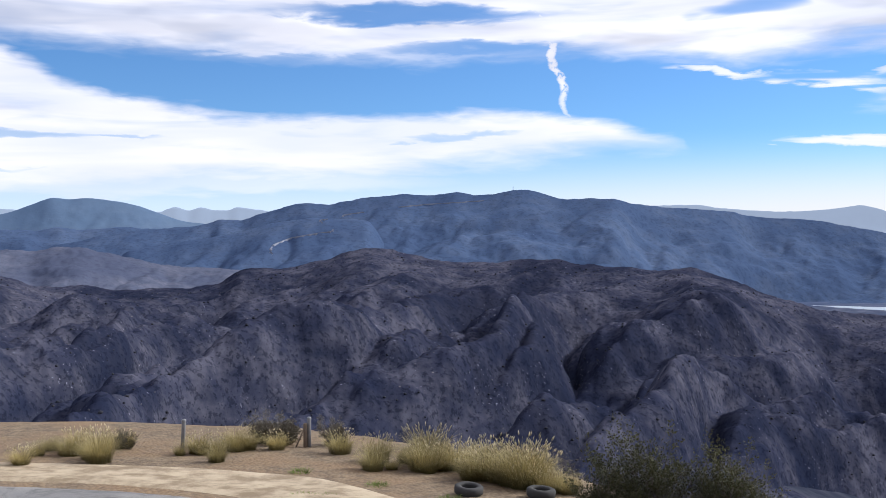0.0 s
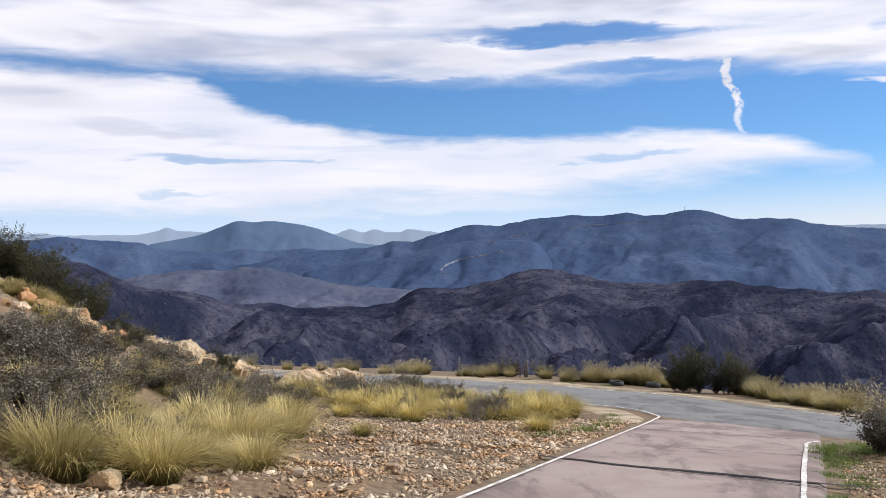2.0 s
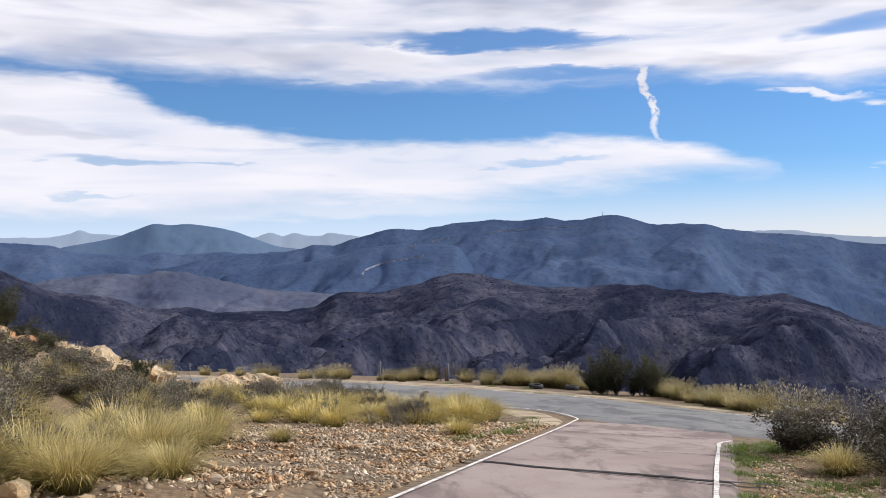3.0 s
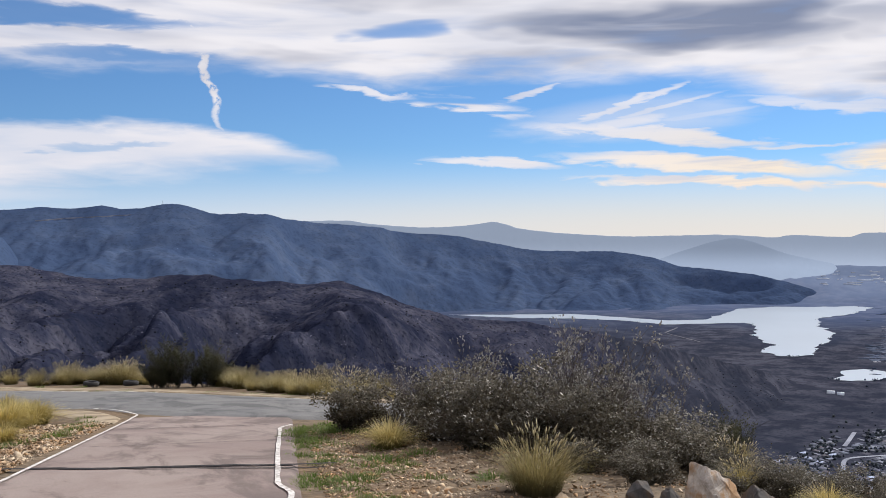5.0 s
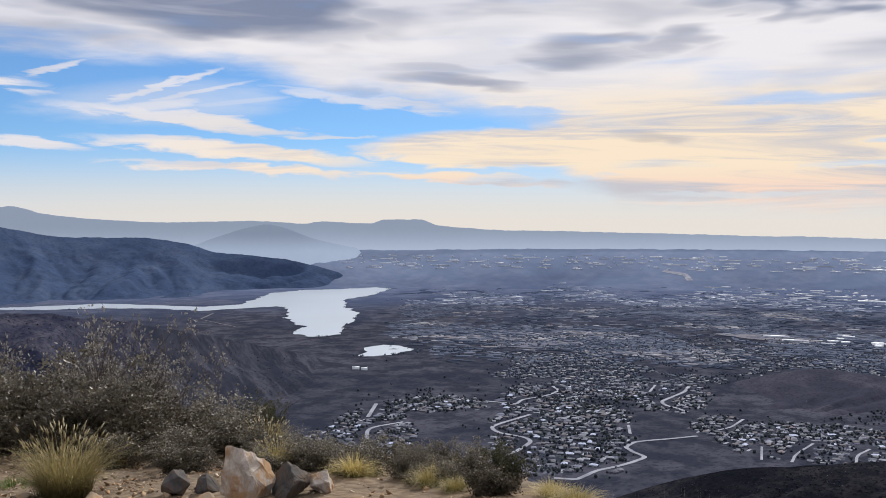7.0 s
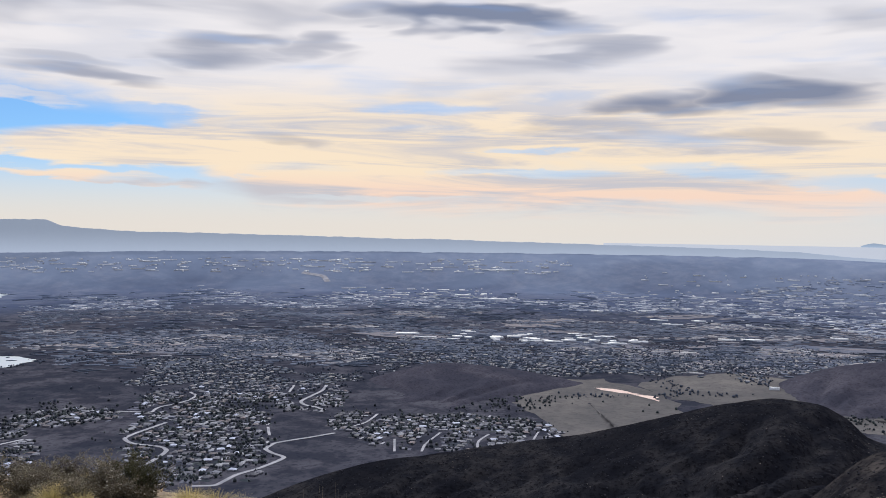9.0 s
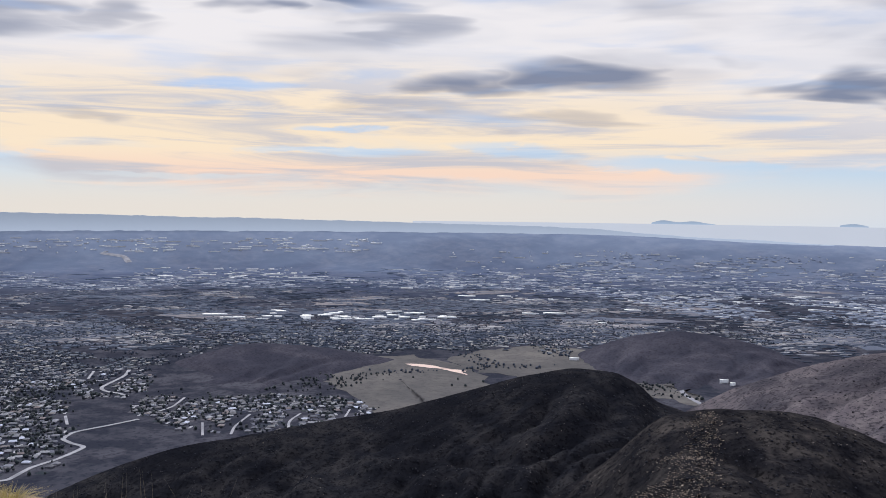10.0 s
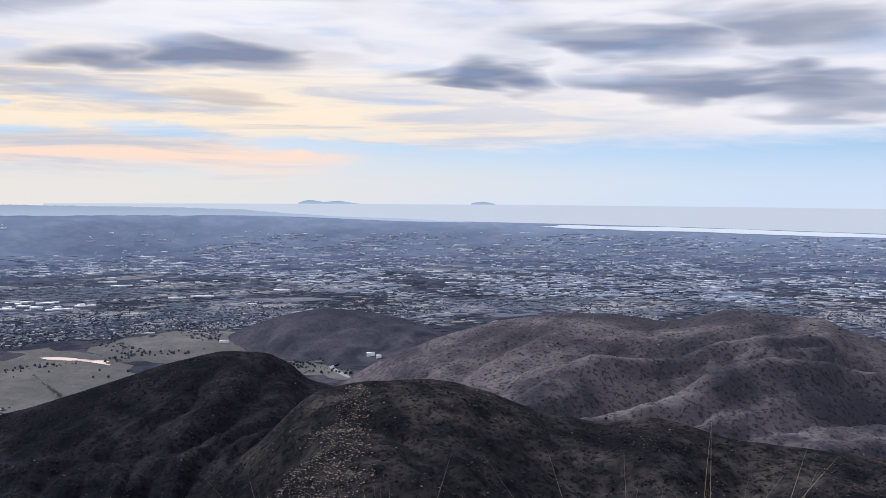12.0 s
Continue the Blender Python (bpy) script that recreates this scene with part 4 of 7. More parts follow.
def twigs(rng, stems, tall, spread, thick, side=5, upright=0.5, curl=0.25):
    """Branching stems: tubes as vertices and triangles, and points with directions where leaves grow."""
    segs, tips = [], []

    def grow(p, d, length, rad, n, depth):
        for i in range(n):
            d = d + rng.normal(0, curl, 3)
            d[2] += upright * 0.12
            d = d / np.linalg.norm(d)
            q = p + d * length / n
            r2 = rad * (1 - 0.55 * (i + 1) / n)
            segs.append((p, q, rad * (1 - 0.55 * i / n), r2))
            if depth > 0 and i > 0:
                for _ in range(side if depth == 1 else 2):
                    e = d + rng.normal(0, 0.75, 3)
                    e[2] = abs(e[2]) * 0.6 + 0.15
                    grow(p + (q - p) * rng.uniform(), e / np.linalg.norm(e), length * rng.uniform(0.28, 0.5), r2 * 0.55, 3, depth - 1)
            if depth < 2:
                tips.append((q, d))
            p = q

    for _ in range(stems):
        a = rng.uniform(0, 2 * math.pi)
        lean = spread * math.sqrt(rng.uniform(0.02, 1))
        d = np.array([math.cos(a) * lean, math.sin(a) * lean, 1.0])
        p = np.array([math.cos(a), math.sin(a), 0]) * 0.12 * lean * tall + np.array([0, 0, -0.05])
        grow(p, d / np.linalg.norm(d), tall * rng.uniform(0.32, 1.0), thick, 5, 2 if rng.uniform() < 0.7 else 1)
    P = np.array([s[0] for s in segs])
    Q = np.array([s[1] for s in segs])
    r1, r2 = np.array([s[2] for s in segs])[:, None], np.array([s[3] for s in segs])[:, None]
    d = Q - P
    d = d / (np.linalg.norm(d, axis=1, keepdims=True) + 1e-9)
    u = np.cross(d, np.array([0.3, 0.8, 0.52]))
    u = u / (np.linalg.norm(u, axis=1, keepdims=True) + 1e-9)
    w = np.cross(d, u)
    ring = [(1, 0), (-0.5, 0.87), (-0.5, -0.87)]
    V = np.stack([P + r1 * (c * u + s * w) for c, s in ring] + [Q + r2 * (c * u + s * w) for c, s in ring], 1).reshape(-1, 3)
    k = (np.arange(len(P)) * 6)[:, None]
    F = np.concatenate([np.array(t)[None] + k for t in ((0, 1, 4), (0, 4, 3), (1, 2, 5), (1, 5, 4), (2, 0, 3), (2, 3, 5))])
    return V, F, np.array([t[0] for t in tips]), np.array([t[1] for t in tips])


def leaves(rng, tips, dirs, per, size, jitter):
    """Small folded leaves round the twig ends."""
    n = len(tips) * per
    p = np.repeat(tips, per, 0) + rng.normal(0, jitter, (n, 3))
    d = np.repeat(dirs, per, 0) + rng.normal(0, 0.7, (n, 3))
    d = d / np.linalg.norm(d, axis=1, keepdims=True)
    s = np.cross(d, rng.normal(0, 1, (n, 3)))
    s = s / np.linalg.norm(s, axis=1, keepdims=True)
    up = np.cross(s, d)
    L = size * rng.uniform(0.6, 1.4, (n, 1))
    V = np.stack([p, p + d * L * 0.5 + s * L * 0.3 + up * L * 0.1, p + d * L, p + d * L * 0.5 - s * L * 0.3 + up * L * 0.1], 1).reshape(-1, 3)
    k = (np.arange(n) * 4)[:, None]
    F = np.concatenate([np.array(t)[None] + k for t in ((0, 1, 2), (0, 2, 3))])
    return V, F


def shrub_meshes(rng, kind):
    if kind == "grey":
        V, F, t, d = twigs(rng, 18, 1.2, 0.95, 0.011, 4, 0.5, 0.24)
        leaf = leaves(rng, t, d, 3, 0.058, 0.05)
        keep = rng.uniform(size=len(t)) < 0.08
        heads = leaves(rng, t[keep], d[keep], 2, 0.034, 0.02)
        return [("branchwork", plain_mesh("branchwork", V, F, [M_TWIG])), ("foliage", plain_mesh("foliage", *leaf, [M_GREY_LEAF])), ("bloom", plain_mesh("bloom", *heads, [M_PALE_HEAD]))]
    if kind == "bare":
        V, F, t, d = twigs(rng, 13, 1.25, 0.8, 0.009, 4, 0.7, 0.26)
        keep = rng.uniform(size=len(t)) < 0.14
        heads = leaves(rng, t[keep], d[keep], 3, 0.03, 0.015)
        return [("branchwork", plain_mesh("branchwork", V, F, [M_TWIG])), ("bloom", plain_mesh("bloom", *heads, [M_PALE_HEAD]))]
    V, F, t, d = twigs(rng, 20, 1.7, 0.62, 0.013, 4, 1.6, 0.13)
    leaf = leaves(rng, t, d, 3, 0.045, 0.03)
    return [("branchwork", plain_mesh("branchwork", V, F, [M_TWIG])), ("foliage", plain_mesh("foliage", *leaf, [M_GREEN_LEAF]))]


SR = np.random.RandomState(47)
SHRUBS = {"grey": [shrub_meshes(SR, "grey") for _ in range(5)], "bare": [shrub_meshes(SR, "bare") for _ in range(3)], "green": [shrub_meshes(SR, "green") for _ in range(3)]}
SHRUB_TAGS = {"grey": ("shrub", "dry grey-brown shrub with small pale seed heads and painted leaf glints", "shrub", "grey shrubs"), "bare": ("shrub", "leafless twiggy shrub with dried flower heads", "shrub", "bare shrubs"),
              "green": ("bush", "dense dark green broom-like bush", "bush", "green bushes")}


def shrub(x, y, scale, kind="grey", tall=1.0):
    name, label, cat, group = SHRUB_TAGS[kind]
    top = tagged(new(name), label, cat, group)
    top.empty_display_size = 0.2
    for nm, me in SHRUBS[kind][SR.randint(len(SHRUBS[kind]))]:
        leafy_part = part(nm, me, top)
        if nm != "branchwork":
            leafy_part["kind"] = "stuff"
    return stand(top, x, y, scale, SR.uniform(0, 6.28), 0.03, tall)


def hull(rng, count, size, squash=0.7, power=1.0):
    """An angular rock: the hull of scattered points."""
    bm = bmesh.new()
    for _ in range(count):
        d = rng.normal(0, 1, 3)
        d = d / np.linalg.norm(d) * size * rng.uniform(0.75, 1.0) ** power
        bm.verts.new((d[0], d[1], d[2] * squash))
    got = bmesh.ops.convex_hull(bm, input=bm.verts[:])
    bmesh.ops.delete(bm, geom=[g for g in got["geom_interior"] if isinstance(g, bmesh.types.BMVert)], context="VERTS")
    return bm


def rock(name, x, y, size, mat, label, seed, squash=0.75, lift=0.35, stretch=(1, 1, 1), turn=0.0, tilt=0.0, points=16):
    rng_ = np.random.RandomState(seed)
    bm = hull(rng_, points, size, squash)
    bmesh.ops.bevel(bm, geom=bm.edges[:], offset=size * 0.02, segments=1, affect="EDGES")
    bmesh.ops.triangulate(bm, faces=bm.faces[:])
    for _ in range(2 if size > 0.25 else 1):
        bmesh.ops.subdivide_edges(bm, edges=[e for e in bm.edges if e.calc_length() > size * 0.25], cuts=1)
    if size > 0.2:
        for _ in range(3):
            bmesh.ops.subdivide_edges(bm, edges=[e for e in bm.edges if e.calc_length() > size * 0.09], cuts=1)
        bmesh.ops.triangulate(bm, faces=bm.faces[:])
    for v in bm.verts:
        v.co += v.co.normalized() * size * 0.10 * (0.4 - abs(noise.noise(v.co * (2.6 / size) + Vector((seed, 3, 0)))) ** 0.6)
        v.co += v.co.normalized() * size * 0.05 * noise.fractal(v.co * (5.0 / size) + Vector((seed, 0, 0)), 0.8, 2.0, 3)
    bmesh.ops.recalc_face_normals(bm, faces=bm.faces[:])
    me = bpy.data.meshes.new(name)
    bm.to_mesh(me)
    bm.free()
    me.materials.append(mat)
    ob = tagged(new(name, me), label, "rock", "rocks")
    ob.location = (x, y, float(ground_z(x, y)) + size * squash * lift * stretch[2])
    ob.rotation_euler = (tilt, 0, turn)
    ob.scale = stretch
    return ob


# --- road markings, seams and the kerb-less edges


def stripe(name, points, wide, mat, parent, label, up=0.045, steps=10, ragged=0.0):
    P = np.array(points, float)
    k = np.arange(len(P))
    t = np.linspace(0, len(P) - 1, (len(P) - 1) * steps + 1)
    x, y = curve(t, k, P[:, 0]), curve(t, k, P[:, 1])
    if ragged:
        x, y = x + ragged * fbm(t * 3.1, t * 0 + 4, 3, 101), y + ragged * fbm(t * 3.1, t * 0 + 9, 3, 103)
    dx, dy = np.gradient(x), np.gradient(y)
    ln = np.hypot(dx, dy) + 1e-9
    w = wide * (1 + 0.25 * fbm(t * 2.3, t * 0, 2, 105))
    off = np.array([-0.5, 0.5])[None] * w[:, None]
    X_, Y_ = x[:, None] - dy[:, None] / ln[:, None] * off, y[:, None] + dx[:, None] / ln[:, None] * off
    zc = ground_z(X_, Y_) + up
    ob = grid_mesh(name, X_, Y_, zc, [mat])
    ob.parent = parent
    ob["label"] = label
    return ob


lane, bend = [o for o in bpy.data.objects if o.name.startswith("road")]
stripe("edge_line", [along_road(u, 3.36) for u in (-12, -2, 6, 12, 17, 20.5)] + [(4.3, 22.4), (4.72, 24.0), (4.66, 25.6), (4.2, 27.2), (2.9, 28.5), (0.5, 29.9)], 0.06, M_LINE, lane, "worn white edge line", 0.05, 14)
stripe("edge_line", [along_road(u, v) for u, v in ((-12, 0.0), (4, -0.02), (9.3, -0.03), (10.5, -0.06), (11.0, 0.05), (12.6, 0.08), (15, 0.09), (17.5, 0.07), (18.8, 0.05), (19.4, -0.16))], 0.065, M_LINE, lane, "worn white edge line", 0.05, 12, 0.006)
stripe("tar_seam", [(0.95, 14.15), (1.59, 13.79), (2.1, 13.35), (2.68, 13.07), (3.4, 12.7), (4.27, 12.15), (4.85, 11.85)], 0.13, M_CRACK, lane, "dark tar seam", 0.048, 14, 0.05)
stripe("tar_seam", [(2.3, 13.25), (2.9, 12.75), (3.6, 12.3), (4.3, 11.7), (4.6, 11.5)], 0.06, M_CRACK, lane, "dark tar seam", 0.049, 14, 0.06)
stripe("tar_seam", [(3.6, 19.6), (4.6, 19.2), (6.2, 18.5)], 0.05, M_CRACK, lane, "dark joint in the paving", 0.048, 12, 0.03)
stripe("tar_seam", [(2.5, 16.4), (3.6, 16.0), (5.6, 15.4)], 0.025, M_CRACK, lane, "fine crack", 0.048, 12, 0.05)
stripe("tar_seam", [(6.9, 23.7), (7.3, 24.3), (7.2, 25.0), (7.9, 25.8), (8.6, 26.9)], 0.12, M_CRACK, bend, "dark squiggled tar patch", 0.045, 10, 0.12)
stripe("tar_seam", [(8.4, 22.8), (9.2, 23.6), (9.9, 24.0)], 0.05, M_CRACK, bend, "dark tar seam", 0.045, 10, 0.1)
stripe("tar_seam", [(4.9, 27.5), (7.0, 27.8), (9.4, 28.6)], 0.05, M_CRACK, bend, "dark tar seam", 0.045, 10, 0.1)
stripe("edge_line", [(10.0, 26.9), (8.7, 31.5), (7.3, 35.9), (4.8, 40.0), (1.2, 44.4)], 0.10, M_LINE, bend, "faded pale edge line", 0.045, 14, 0.03)

# --- stones: the larger ones singly, the gravel as one
for i, (x, y, s) in enumerate(((-3.79, 10.05, 0.26), (-3.55, 10.7, 0.17), (-3.25, 10.9, 0.12), (-2.75, 11.6, 0.13), (-2.3, 11.4, 0.1), (-3.1, 10.2, 0.1), (-3.54, 17.16, 0.30), (-2.9, 10.6, 0.10), (-1.9, 11.0, 0.13), (-0.9, 12.0, 0.11), (-1.4, 13.2, 0.12), (-2.2, 12.2, 0.14), (-0.3, 14.2, 0.1),
                               (-7.2, 29.5, 0.75), (-6.2, 30.2, 0.5), (-4.9, 29.8, 0.85), (-4.1, 30.6, 0.55), (-3.4, 31.2, 0.4), (-9.3, 23.4, 0.5), (-8.8, 22.8, 0.4), (-9.9, 24.2, 0.6), (-8.3, 22.0, 0.3))):
    rock("rock", x, y, s, M_LEDGE if i < 6 else M_STONE, "angular tan rock on the stony bank", 200 + i, 0.7, 0.3, turn=i * 1.3)
rock("boulder", 6.22, 6.42, 0.38, M_BOULDER, "pale angular boulder with rust stains", 311, 0.95, 0.40, (0.85, 0.85, 1.12), 0.6, 0.15, 9)
rock("boulder", 6.42, 6.08, 0.30, M_DARK_STONE, "dark jagged boulder beside the pale one", 317, 0.8, 0.35, (1.1, 0.9, 1.0), 0.2, 0.0, 10)
rock("boulder", 6.66, 5.82, 0.22, M_BOULDER, "rust-edged broken boulder on bare soil", 325, 0.7, 0.3, (1.1, 0.8, 0.9), 1.2, 0.2, 14)
rock("rock", 6.19, 7.29, 0.19, M_DARK_STONE, "small dark grey rock", 331, 0.8, 0.4, turn=0.4)
rock("rock", 6.35, 7.05, 0.17, M_DARK_STONE, "small dark grey rock", 337, 0.8, 0.4, turn=1.4)
for i, (x, y, s) in enumerate(((5.9, 7.0, 0.09), (5.6, 7.3, 0.11), (5.2, 7.7, 0.1), (6.0, 6.7, 0.12), (5.4, 8.6, 0.08), (4.9, 8.8, 0.09), (5.7, 7.9, 0.12))):
    rock("rock", x, y, s, M_STONE, "loose orange-tan stone on bare soil", 350 + i, 0.6, 0.3, turn=i)

for i in range(14):
    rock("rock", -9.4 + 0.9 * math.sin(i * 2.3), 22.4 + 1.0 * math.cos(i * 1.7), 0.16 + 0.05 * (i % 4), M_STONE, "rust-orange rock on the cut bank", 400 + i, 0.7, 0.3, turn=i)
hr = np.random.RandomState(77)
PEBBLES = []
for _ in range(10):
    bm = bmesh.new()
    for _ in range(9):
        q = hr.normal(0, 1, 3)
        bm.verts.new(q / np.linalg.norm(q) * hr.uniform(0.5, 1.0) * np.array([1.0, 0.72, 0.38]))
    bmesh.ops.convex_hull(bm, input=bm.verts[:])
    for loose in [q for q in bm.verts if not q.link_faces]:
        bm.verts.remove(loose)
    bmesh.ops.triangulate(bm, faces=bm.faces[:])
    bm.verts.index_update()
    PEBBLES.append((np.array([v.co[:] for v in bm.verts]), np.array([[v.index for v in f.verts] for f in bm.faces])))
    bm.free()


def scatter_stones(count, place, low, high):
    """Stones strewn where place(rng, count) says, with sizes low to high."""
    x, y = place(hr, count)
    size = low * (high / low) ** (hr.uniform(size=count) ** 2.7)
    V, F, base = [], [], 0
    which = hr.randint(0, len(PEBBLES), count)
    for k, (pv, pf) in enumerate(PEBBLES):
        m = which == k
        c, s = np.cos(hr.uniform(0, 6.28, m.sum()))[:, None], None
        ang = hr.uniform(0, 6.28, m.sum())
        c, s = np.cos(ang)[:, None], np.sin(ang)[:, None]
        q = pv[None] * size[m][:, None, None] * hr.uniform(0.6, 1.35, (m.sum(), 1, 3))
        q = q + np.stack([0 * q[..., 0], 0 * q[..., 0], q[..., 0] * hr.normal(0, 0.35, (m.sum(), 1)) + q[..., 1] * hr.normal(0, 0.35, (m.sum(), 1))], -1)
        v = np.stack([x[m][:, None] + q[..., 0] * c - q[..., 1] * s, y[m][:, None] + q[..., 0] * s + q[..., 1] * c, ground_z(x[m], y[m])[:, None] + q[..., 2] + size[m][:, None] * 0.12], -1)
        f = pf[None] + (np.arange(m.sum()) * len(pv))[:, None, None] + base
        V.append(v.reshape(-1, 3))
        F.append(f.reshape(-1, 3))
        base += m.sum() * len(pv)
    return np.concatenate(V), np.concatenate(F)


def left_verge(rng_, n):
    u = rng_.uniform(6, 22, n * 2)
    v = 3.66 + np.abs(rng_.normal(0.5, 3.2, n * 2))
    c, s = math.cos(radians(19.4)), math.sin(radians(19.4))
    x, y = u * s - v * c, u * c + v * s
    # thinner and thicker in patches
    dense = np.argsort(-(0.6 * fbm(x / 1.4, y / 1.4, 2, 87) + rng_.uniform(0, 0.9, x.size)))[:n]
    return x[dense], y[dense]


def right_verge(rng_, n):
    u = rng_.uniform(4.5, 18.5, n)
    v = -0.42 - np.abs(rng_.normal(0, 2.0, n))
    c, s = math.cos(radians(19.4)), math.sin(radians(19.4))
    return u * s - v * c, u * c + v * s


v, f = scatter_stones(92000, left_verge, 0.009, 0.10)
tagged(new("gravel", plain_mesh("gravel", v, f, [M_STONE])), "loose tan and orange gravel beside the lane", "gravel", kind="stuff")
v, f = scatter_stones(30000, right_verge, 0.006, 0.075)
tagged(new("gravel", plain_mesh("gravel", v, f, [M_STONE])), "loose orange gravel and chips beside the lane", "gravel", kind="stuff")

# --- grass
for x, y, s in ((-3.98, 11.34, 1.15), (-4.3, 10.2, 1.0), (-3.53, 12.53, 1.05), (-2.51, 11.5, 0.75), (-2.75, 12.3, 0.7), (-2.95, 16.11, 0.95), (-3.3, 15.5, 0.9), (-4.7, 10.6, 1.1), (-4.55, 17.62, 0.8), (-4.79, 12.41, 1.1), (-3.2, 13.4, 0.95), (-2.9, 14.4, 0.9), (-4.1, 13.6, 0.95), (-3.7, 14.8, 0.85), (-1.81, 16.82, 0.42), (-1.8, 21.28, 0.85), (-1.11, 20.05, 0.7), (-0.33, 22.28, 0.85), (0.45, 22.52, 0.9), (1.17, 24.01, 0.95), (1.42, 18.93, 0.62), (2.23, 23.41, 0.85)):
    tuft(x, y, s)
for x, y, s in ((-2.3, 22.3, 0.9), (-1.2, 22.9, 0.95), (0.9, 21.3, 0.75), (1.6, 22.0, 0.8), (1.8, 24.8, 0.9), (0.2, 24.4, 1.0), (-0.9, 24.6, 1.0), (-2.2, 24.6, 0.95), (-3.49, 26.73, 0.8), (-5.48, 23.34, 0.8), (-3.0, 23.5, 0.8), (2.5, 25.4, 0.8), (1.0, 26.2, 0.9), (-0.5, 26.8, 0.9), (-4.8, 28.4, 0.8), (-6.2, 26.2, 0.7), (-2.0, 28.8, 0.9), (-8.9, 21.3, 0.7), (-9.4, 22.4, 0.6), (-7.6, 22.6, 0.7), (6.55, 13.7, 0.8), (6.75, 14.1, 0.6)):
    tuft(x, y, s)
for x, y, s in ((5.72, 8.42, 0.8), (5.85, 8.5, 0.6), (5.65, 8.35, 0.55), (5.02, 48.6, 0.95), (6.3, 48.3, 1.3), (7.31, 48.6, 1.3), (7.75, 46.9, 1.2), (8.64, 46.2, 1.2), (9.1, 45.2, 1.0), (11.14, 36.3, 1.0), (11.06, 32.5, 1.0), (11.0, 30.1, 1.0), (11.1, 28.4, 0.9), (11.3, 27.0, 0.9), (11.41, 38.8, 1.1), (10.9, 34.4, 0.95)):
    tuft(x, y, s, "plume")
for x, y, s in ((11.5, 31.3, 0.9), (11.7, 29.4, 0.9), (12.0, 27.9, 0.9), (12.3, 26.0, 0.85), (12.6, 24.4, 0.8), (-4.19, 49.7, 0.9), (-2.31, 50.2, 0.9), (-6.5, 51.0, 0.9), (1.2, 52.6, 0.8), (2.4, 53.0, 0.8), (4.3, 52.0, 0.9), (8.0, 49.4, 1.2), (-9.5, 51.5, 0.9), (7.4, 9.9, 0.5), (7.62, 7.4, 0.42), (8.4, 8.3, 0.5)):
    tuft(x, y, s, "plume")
for x, y, s in ((6.11, 16.53, 1.0), (5.75, 15.9, 0.9), (5.35, 14.23, 0.8), (5.5, 14.9, 0.9), (5.89, 14.98, 0.9), (6.54, 15.82, 1.0), (6.3, 16.9, 1.0), (4.87, 13.17, 0.7), (4.2, 10.9, 0.8), (4.05, 10.5, 0.9), (3.95, 10.2, 0.8), (6.0, 14.3, 0.7), (6.8, 16.6, 1.1), (6.6, 17.4, 0.8), (7.2, 17.9, 0.9), (5.2, 13.0, 0.7), (5.9, 15.4, 0.8)):
    tuft(x, y, s, "weed")
for x, y, s in ((7.0, 17.2, 1.0), (1.65, 18.33, 0.9), (2.43, 19.37, 0.9), (2.75, 20.2, 0.8), (3.07, 20.77, 0.9), (2.1, 18.9, 0.8), (3.3, 22.0, 0.9), (2.9, 21.6, 0.8), (3.5, 23.4, 0.8), (1.2, 17.6, 0.7), (0.4, 15.8, 0.5), (9.8, 31.0, 0.9), (10.4, 29.2, 0.9), (9.2, 33.6, 0.9), (6.4, 44.0, 0.9), (4.9, 46.0, 0.9), (3.1, 48.2, 1.0)):
    tuft(x, y, s, "weed")
HG = np.random.RandomState(91)
for _ in range(40):
    k = HG.uniform()
    tuft(11.0 + 0.9 * HG.uniform() + 1.2 * (k > 0.75) * (k - 0.75) * 4, 39.5 - 16 * k, HG.uniform(0.35, 0.9), "plume")
for _ in range(34):
    k = HG.uniform()
    tuft(5.2 + 4.0 * k + HG.normal(0, 0.3), 50.2 - 5.2 * k + HG.normal(0, 0.4), HG.uniform(0.4, 1.4), "plume")
for _ in range(30):
    k = HG.uniform()
    tuft(-14 + 16 * k, 52.5 + HG.normal(0, 0.9), HG.uniform(0.6, 1.0), "plume")
for _ in range(30):
    tuft(HG.uniform(-3.4, 2.4), HG.uniform(21.0, 27.5), HG.uniform(0.4, 1.0))
for _ in range(30):
    x = HG.uniform(-16, -3)
    tuft(x, 27 - 0.45 * x + HG.uniform(-1.5, 2.5), HG.uniform(0.6, 0.9))
for _ in range(9):
    tuft(HG.uniform(-5.0, -2.6), HG.uniform(10.4, 16.5), HG.uniform(0.4, 1.15))
for x, y, s in ((2.92, -0.62, 0.95), (2.85, -0.75, 0.85), (3.0, -0.5, 0.75), (2.95, -0.85, 0.8), (2.6, -1.5, 0.95), (2.5, -1.62, 1.0), (2.42, -1.75, 0.9), (2.65, -1.4, 0.8), (4.6, 1.75, 0.62), (4.7, 1.6, 0.7), (4.5, 1.95, 0.6), (4.75, 1.35, 0.6), (4.1, 0.7, 0.5), (3.4, 0.1, 0.55), (3.1, -0.3, 0.6)):
    tuft(x, y, s, "stalk")

